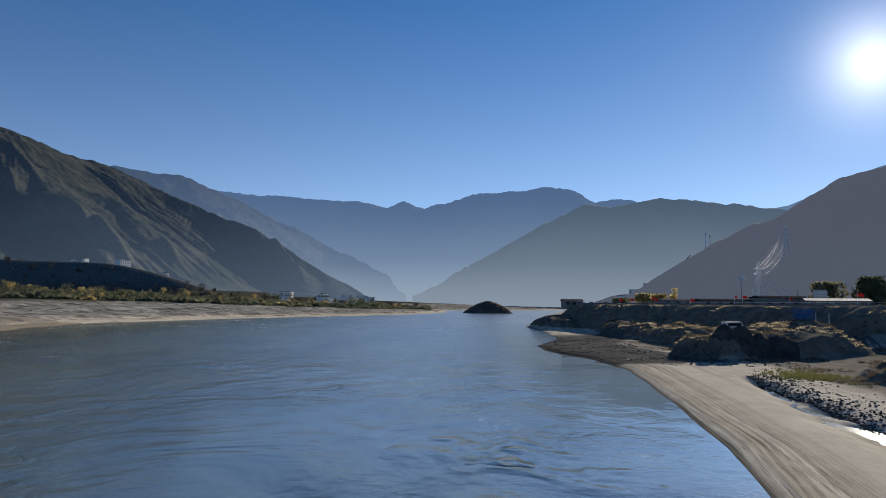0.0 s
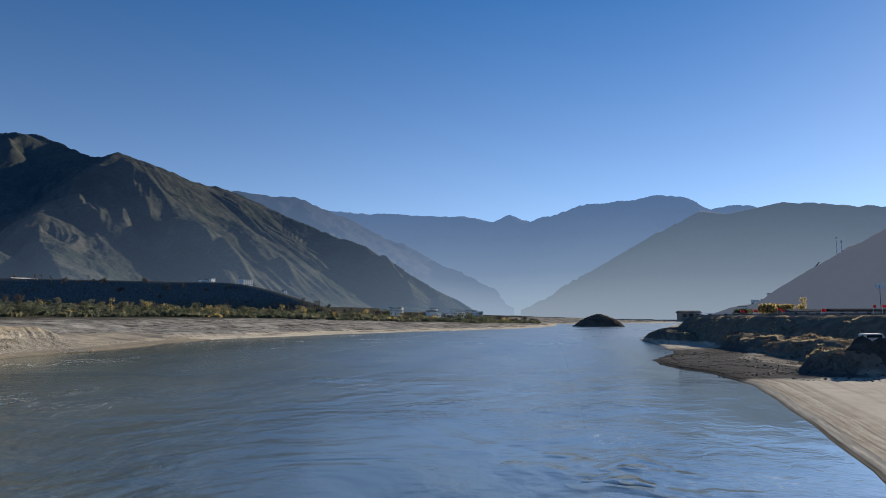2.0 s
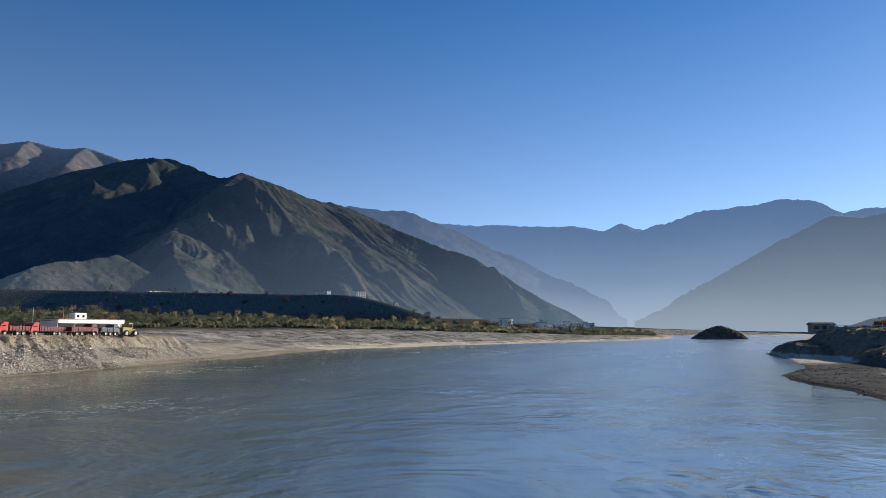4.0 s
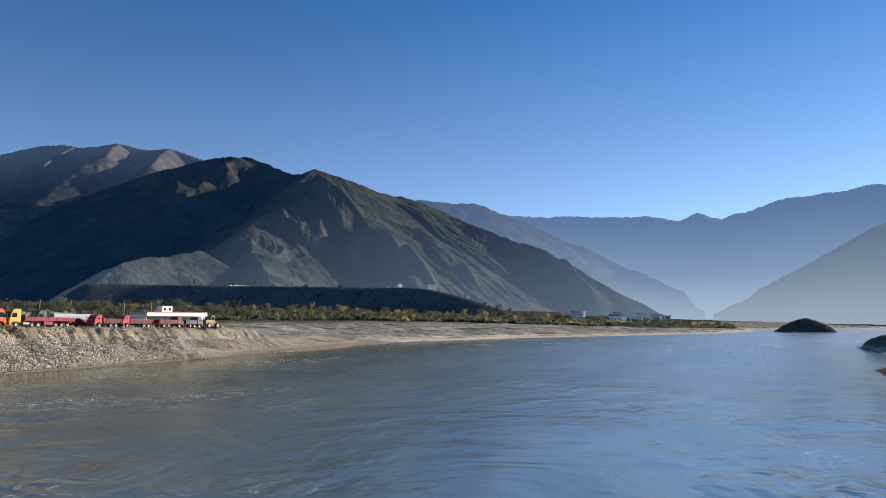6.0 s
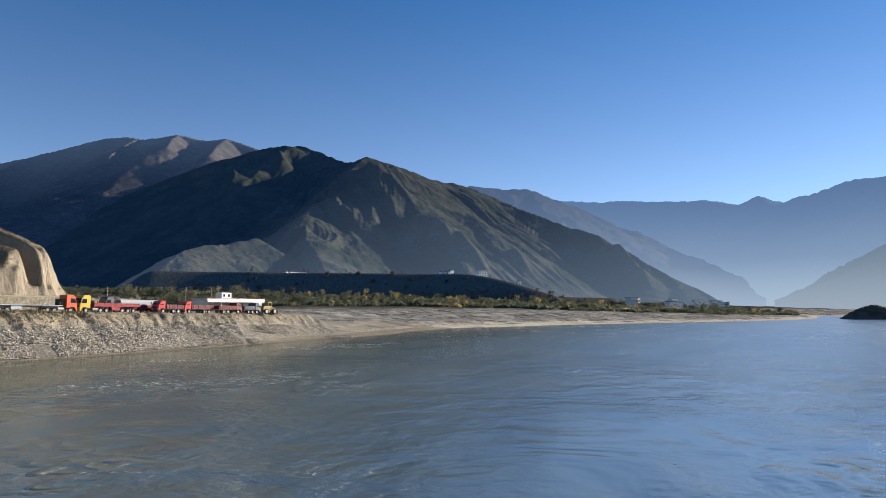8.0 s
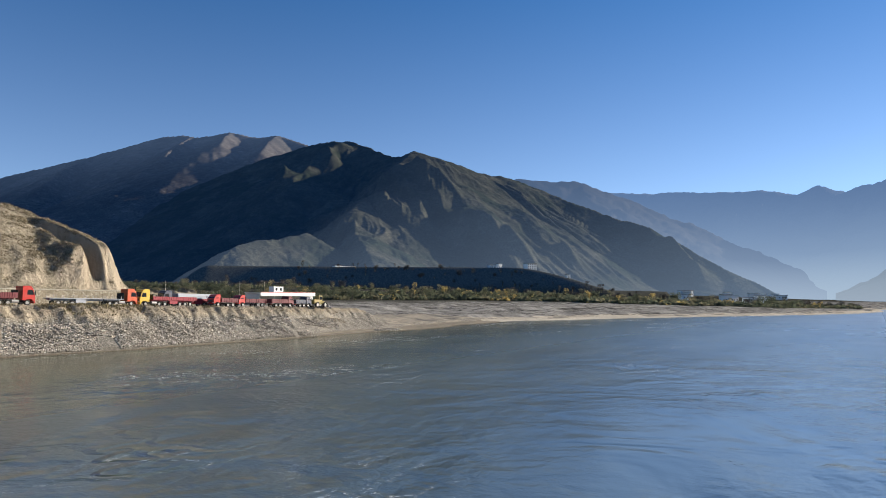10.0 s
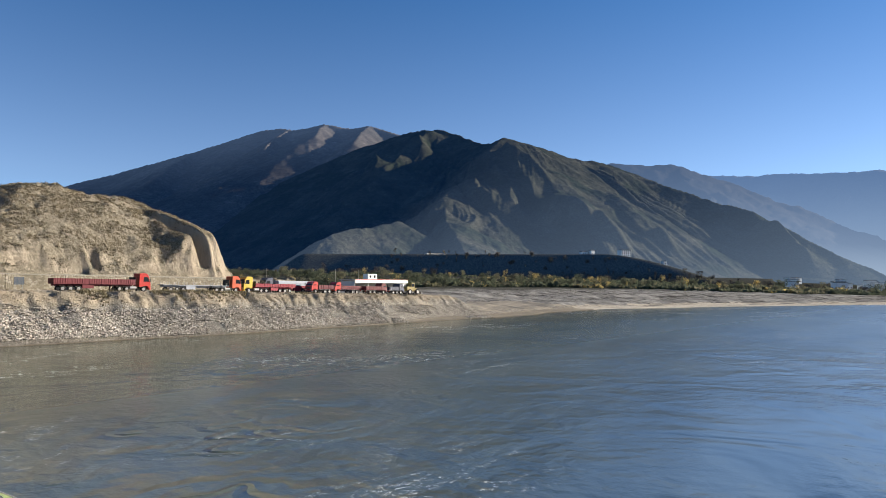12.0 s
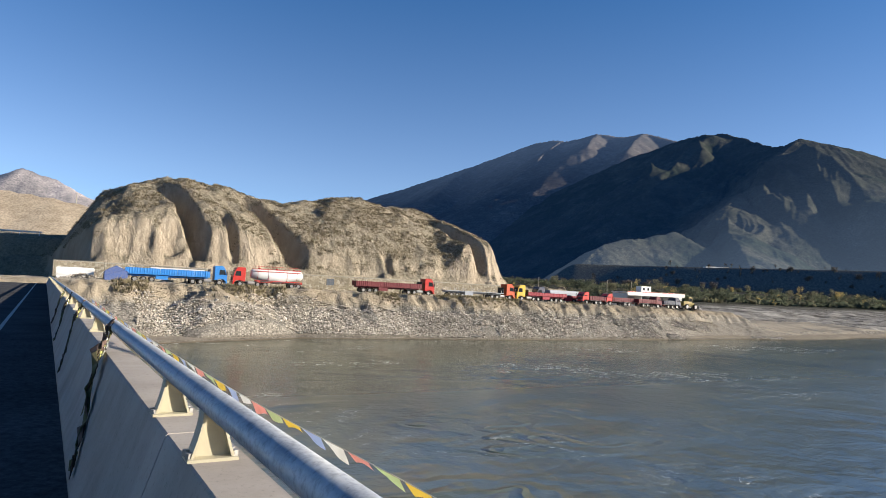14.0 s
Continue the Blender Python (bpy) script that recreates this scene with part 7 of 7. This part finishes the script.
def cables():
    ob = thing("power_cables", Matrix(), "sagging power cables between the two pylons", "cables")
    turn = Matrix.Rotation(radians(24), 3, "Z")
    for u, v in ((-0.17, 0.70), (0.17, 0.70), (-0.14, 0.82), (0.14, 0.82)):
        a = P1 + turn @ Vector((u * 25, 0, v * 25))
        b = P2 + turn @ Vector((u * 33, 0, v * 33))
        bm = bmesh.new()
        tube(bm, [a.lerp(b, k / 16) + Vector((0, 0, -40 * (k / 16) * (1 - k / 16) * 0.55)) for k in range(17)], 0.06, 4)
        part("cable", bm, M_MAST, ob)
    c = Vector((182, 352, 17.0))
    for u, v in ((-0.17, 0.70), (0.17, 0.70), (-0.14, 0.82)):
        a = P1 + turn @ Vector((u * 25, 0, v * 25))
        e = c + Vector((2 * u * 10, 0, -3))
        bm = bmesh.new()
        tube(bm, [a.lerp(e, k / 8) + Vector((0, 0, -9 * (k / 8) * (1 - k / 8))) for k in range(9)], 0.06, 4)
        part("cable", bm, M_MAST, ob)


cables()
pole(182, 352, 8.0, 9.5, "thick pole with insulators by the sheds", 0.3)


def far_mast(az, e0, e1, d):
    p = crest([(az, e0, d)])[0]
    ob = thing("radio_mast", pose(p[0], p[1], p[2] - 6), "thin pale mast on the mountain shoulder", "mast", "thin masts on the shoulder")
    h = d * (math.tan(radians(e1)) - math.tan(radians(e0))) + 6
    bm = bmesh.new()
    tube(bm, [(0, 0, 0), (0, 0, h)], 0.45, 6)
    part("shaft", bm, M_MAST, ob)
    part("antenna", boxes((-0.9, 0.9, -0.3, 0.3, h - 3.0, h - 1.0)), M_WHITE, ob)


far_mast(21.05, 4.5, 5.75, 890)
far_mast(21.36, 4.6, 5.5, 890)


def crane():
    a, b = Vector(crest([(18.6, 2.35, 905)])[0]), Vector(crest([(19.9, 3.95, 905)])[0])
    ob = thing("crane", Matrix.Translation(a), "small crane with a slanting boom on the shoulder", "crane")
    part("base", boxes((-5, 4, -3, 3, -4, 3)), M_CHASSIS, ob, bevel=0.4)
    bm = bmesh.new()
    tube(bm, [(0, 0, 1), tuple(b - a)], [1.2, 0.5], 6)
    part("boom", bm, M_CHASSIS, ob)


crane()


def billboard():
    p = Vector(crest([(23.5, 0.2, 400)])[0])
    ob = thing("billboard", pose(p.x, p.y, 9.0, 0, 0, 160), "pale billboard on a single tall post", "billboard")
    part("panel", boxes((-1.7, 1.7, -0.12, 0.12, 13.4, 16.2)), M_MAST, ob)
    bm = bmesh.new()
    tube(bm, [(0, 0.3, -0.5), (0, 0.3, 15.0)], 0.14, 8)
    part("post", bm, M_DARKWALL, ob)


billboard()


def road_sign():
    ob = thing("road_sign", pose(107.5, 203.0, 9.0, 0, 0, -28), "grey road direction sign on a cantilever post", "sign")
    bm = bmesh.new()
    tube(bm, [(0, 0, -0.4), (0, 0, 4.6)], 0.16, 8)
    part("post", bm, M_MAST, ob)
    bm = bmesh.new()
    tube(bm, [(0, 0, 4.0), (5.4, 0, 4.0)], 0.1, 6)
    part("arm", bm, M_MAST, ob)
    p = part("panel", boxes((1.6, 5.2, -0.08, 0.08, 2.6, 4.9)), paint("sign_back_grey", (0.36, 0.38, 0.40), 0.5, 0.2), ob)
    part("stiffener", boxes((1.6, 5.2, -0.14, -0.08, 3.1, 3.25)), M_MAST, p)
    part("stiffener", boxes((1.6, 5.2, -0.14, -0.08, 4.2, 4.35)), M_MAST, p)


road_sign()


def lamp(x, y):
    ob = thing("street_lamp", pose(x, y, 9.0, 0, 0, 30), "grey street lamp with two arms", "lamp")
    bm = bmesh.new()
    tube(bm, [(0, 0, -0.4), (0, 0, 2.8)], 0.09, 6)
    part("post", bm, M_MAST, ob)
    for s in (-1, 1):
        bm = bmesh.new()
        tube(bm, [(0, 0, 2.7), (s * 0.7, 0, 2.85)], 0.06, 5)
        part("arm", bm, M_MAST, ob)
        part("head", boxes((s * 0.9 - 0.35, s * 0.9 + 0.35, -0.14, 0.14, 2.8, 2.92)), M_WHITE, ob)


lamp(104, 186)


def road_wall_on_shoulder():
    """The pale retaining wall of a road cut across the shoulder."""
    az = np.arange(22.4, 44, 0.5)
    rows = np.array([crest([(a, 1.55, 742), ])[0] for a in az])
    tops = np.array([crest([(a, 2.30 + 0.1 * math.sin(a * 2.1), 744)])[0] for a in az])
    back = tops + (rows - [0, 0, 0]) * [0.02, 0.02, 0]
    X = np.stack([rows[:, 0], tops[:, 0], back[:, 0]], 1)
    Y = np.stack([rows[:, 1], tops[:, 1], back[:, 1]], 1)
    Z = np.stack([rows[:, 2] - 6, tops[:, 2], tops[:, 2]], 1)
    tagged(grid_ob("retaining_wall_shoulder", X, Y, Z, M_DARKWALL), "pale retaining wall of a road on the shoulder", "wall", kind="structure")


road_wall_on_shoulder()


def bank_trees():
    r = random.Random(31)
    for x, y, h, w, col in ((84, 288, 5.2, 6.5, "yellow"), (90, 290, 5.0, 6.0, "yellow"), (96, 284, 7.5, 3.2, "yellow"), (76, 292, 3.2, 5, "olive"), (146, 236, 9.0, 8, "green"), (128, 229, 8.5, 9, "olive"), (135, 224, 9.8, 9, "green"), (142, 222, 8.0, 9, "olive"), (70, 268, 3.0, 5, "green"), (150, 226, 9.0, 9, "green")):
        k = r.randrange(1000)
        ob = tree("bank", h, w, col, k, 0.15, 1500)
        ob.matrix_basis = pose(x, y, right_top(x, y) - 0.2, 0, 0, r.uniform(0, 360))
        ob["label"] = {"yellow": "golden autumn tree behind the boundary wall", "green": "dark green tree behind the boundary wall", "olive": "olive-green tree behind the boundary wall"}[col]
        ob["group"] = "trees on the right bank"


bank_trees()


# ---- houses on the terrace and the village ----
M_HOUSE = paint("whitewashed_wall", (0.76, 0.75, 0.72), 0.8, 0.0, 0.15, 0.3)


def house(x, y, z, l, d, h, turn, label, floors=1, wins=3, group="houses of the village"):
    ob = thing("house", pose(x, y, z, 0, 0, turn + 38), label, "house", group)
    part("wall", boxes((-l / 2, l / 2, -d / 2, d / 2, -1.5, h)), M_HOUSE, ob)
    part("roof", boxes((-l / 2 - 0.4, l / 2 + 0.4, -d / 2 - 0.4, d / 2 + 0.4, h, h + 0.5)), M_SHEDWALL, ob)
    for f in range(floors):
        for k in range(wins):
            u = -l / 2 + (k + 0.5) * l / wins
            z0 = 1.0 + f * h / floors
            w = part("window", boxes((u - 0.6, u + 0.6, -d / 2 - 0.06, -d / 2, z0, z0 + 1.4)), M_GLASSY, ob)
            part("sill", boxes((u - 0.75, u + 0.75, -d / 2 - 0.2, -d / 2, z0 - 0.18, z0)), M_COPING, w)


def terrace_z(x, y):
    return float(ground_height(x, y)) - 0.3


for _x, _y, _l, _d, _h, _t, _f, _w, _lab in ((-604, 707, 33, 7, 3.4, 40, 1, 11, "long white building on the terrace edge"), (-426, 793, 9, 6, 4.2, 28, 1, 3, "small white house on the terrace edge"), (-418, 800, 6, 5, 6.0, 28, 1, 2, "narrow white house on the terrace edge"), (-381, 816, 15, 9, 8.5, 25, 3, 5, "white three-storey block on the terrace edge"), (-337, 835, 5, 5, 5.0, 22, 1, 1, "small hut at the end of the terrace")):
    house(_x, _y, terrace_z(_x, _y) + 0.2, _l, _d, _h, _t, _lab, _f, _w, "white houses on the terrace")
_r = random.Random(77)
for _ in range(18):
    _az, _d = _r.uniform(-13.5, -6.0), _r.uniform(830, 960)
    _x, _y = _d * math.sin(radians(_az)), _d * math.cos(radians(_az))
    house(_x, _y, float(ground_height(_x, _y)) + 1.5, _r.uniform(8, 15), 8, _r.uniform(4.0, 6.5), -_az + _r.uniform(-15, 15), "small white village house among trees", 1, 3)

# a small settlement at the foot of the shoulder past the right bank
_f = crest([(11.5, -0.1, 950), (12.8, 0.4, 950), (16.4, 1.42, 940), (19.0, 2.7, 920), (21.5, 4.85, 900)])
for _az, _d, _l, _h in ((14.6, 930, 10, 4.5), (15.2, 925, 8, 4.0), (15.6, 932, 12, 5.0), (16.2, 922, 9, 4.2), (16.7, 928, 11, 4.6), (17.2, 912, 8, 5.4), (17.8, 915, 12, 4.4), (18.3, 905, 9, 4.2)):
    _x, _y = _d * math.sin(radians(_az)), _d * math.cos(radians(_az))
    _z = float(ridge_height(np.array([[_x]]), np.array([[_y]]), [(_f, 0.62)], 0.6, base=6.0)[0][0, 0]) + 0.5
    house(_x, _y, _z, _l, 7, _h, -38 - _az + _r.uniform(-20, 20), "small pale house at the foot of the shaded slope", 1, 3, "houses below the shoulder")
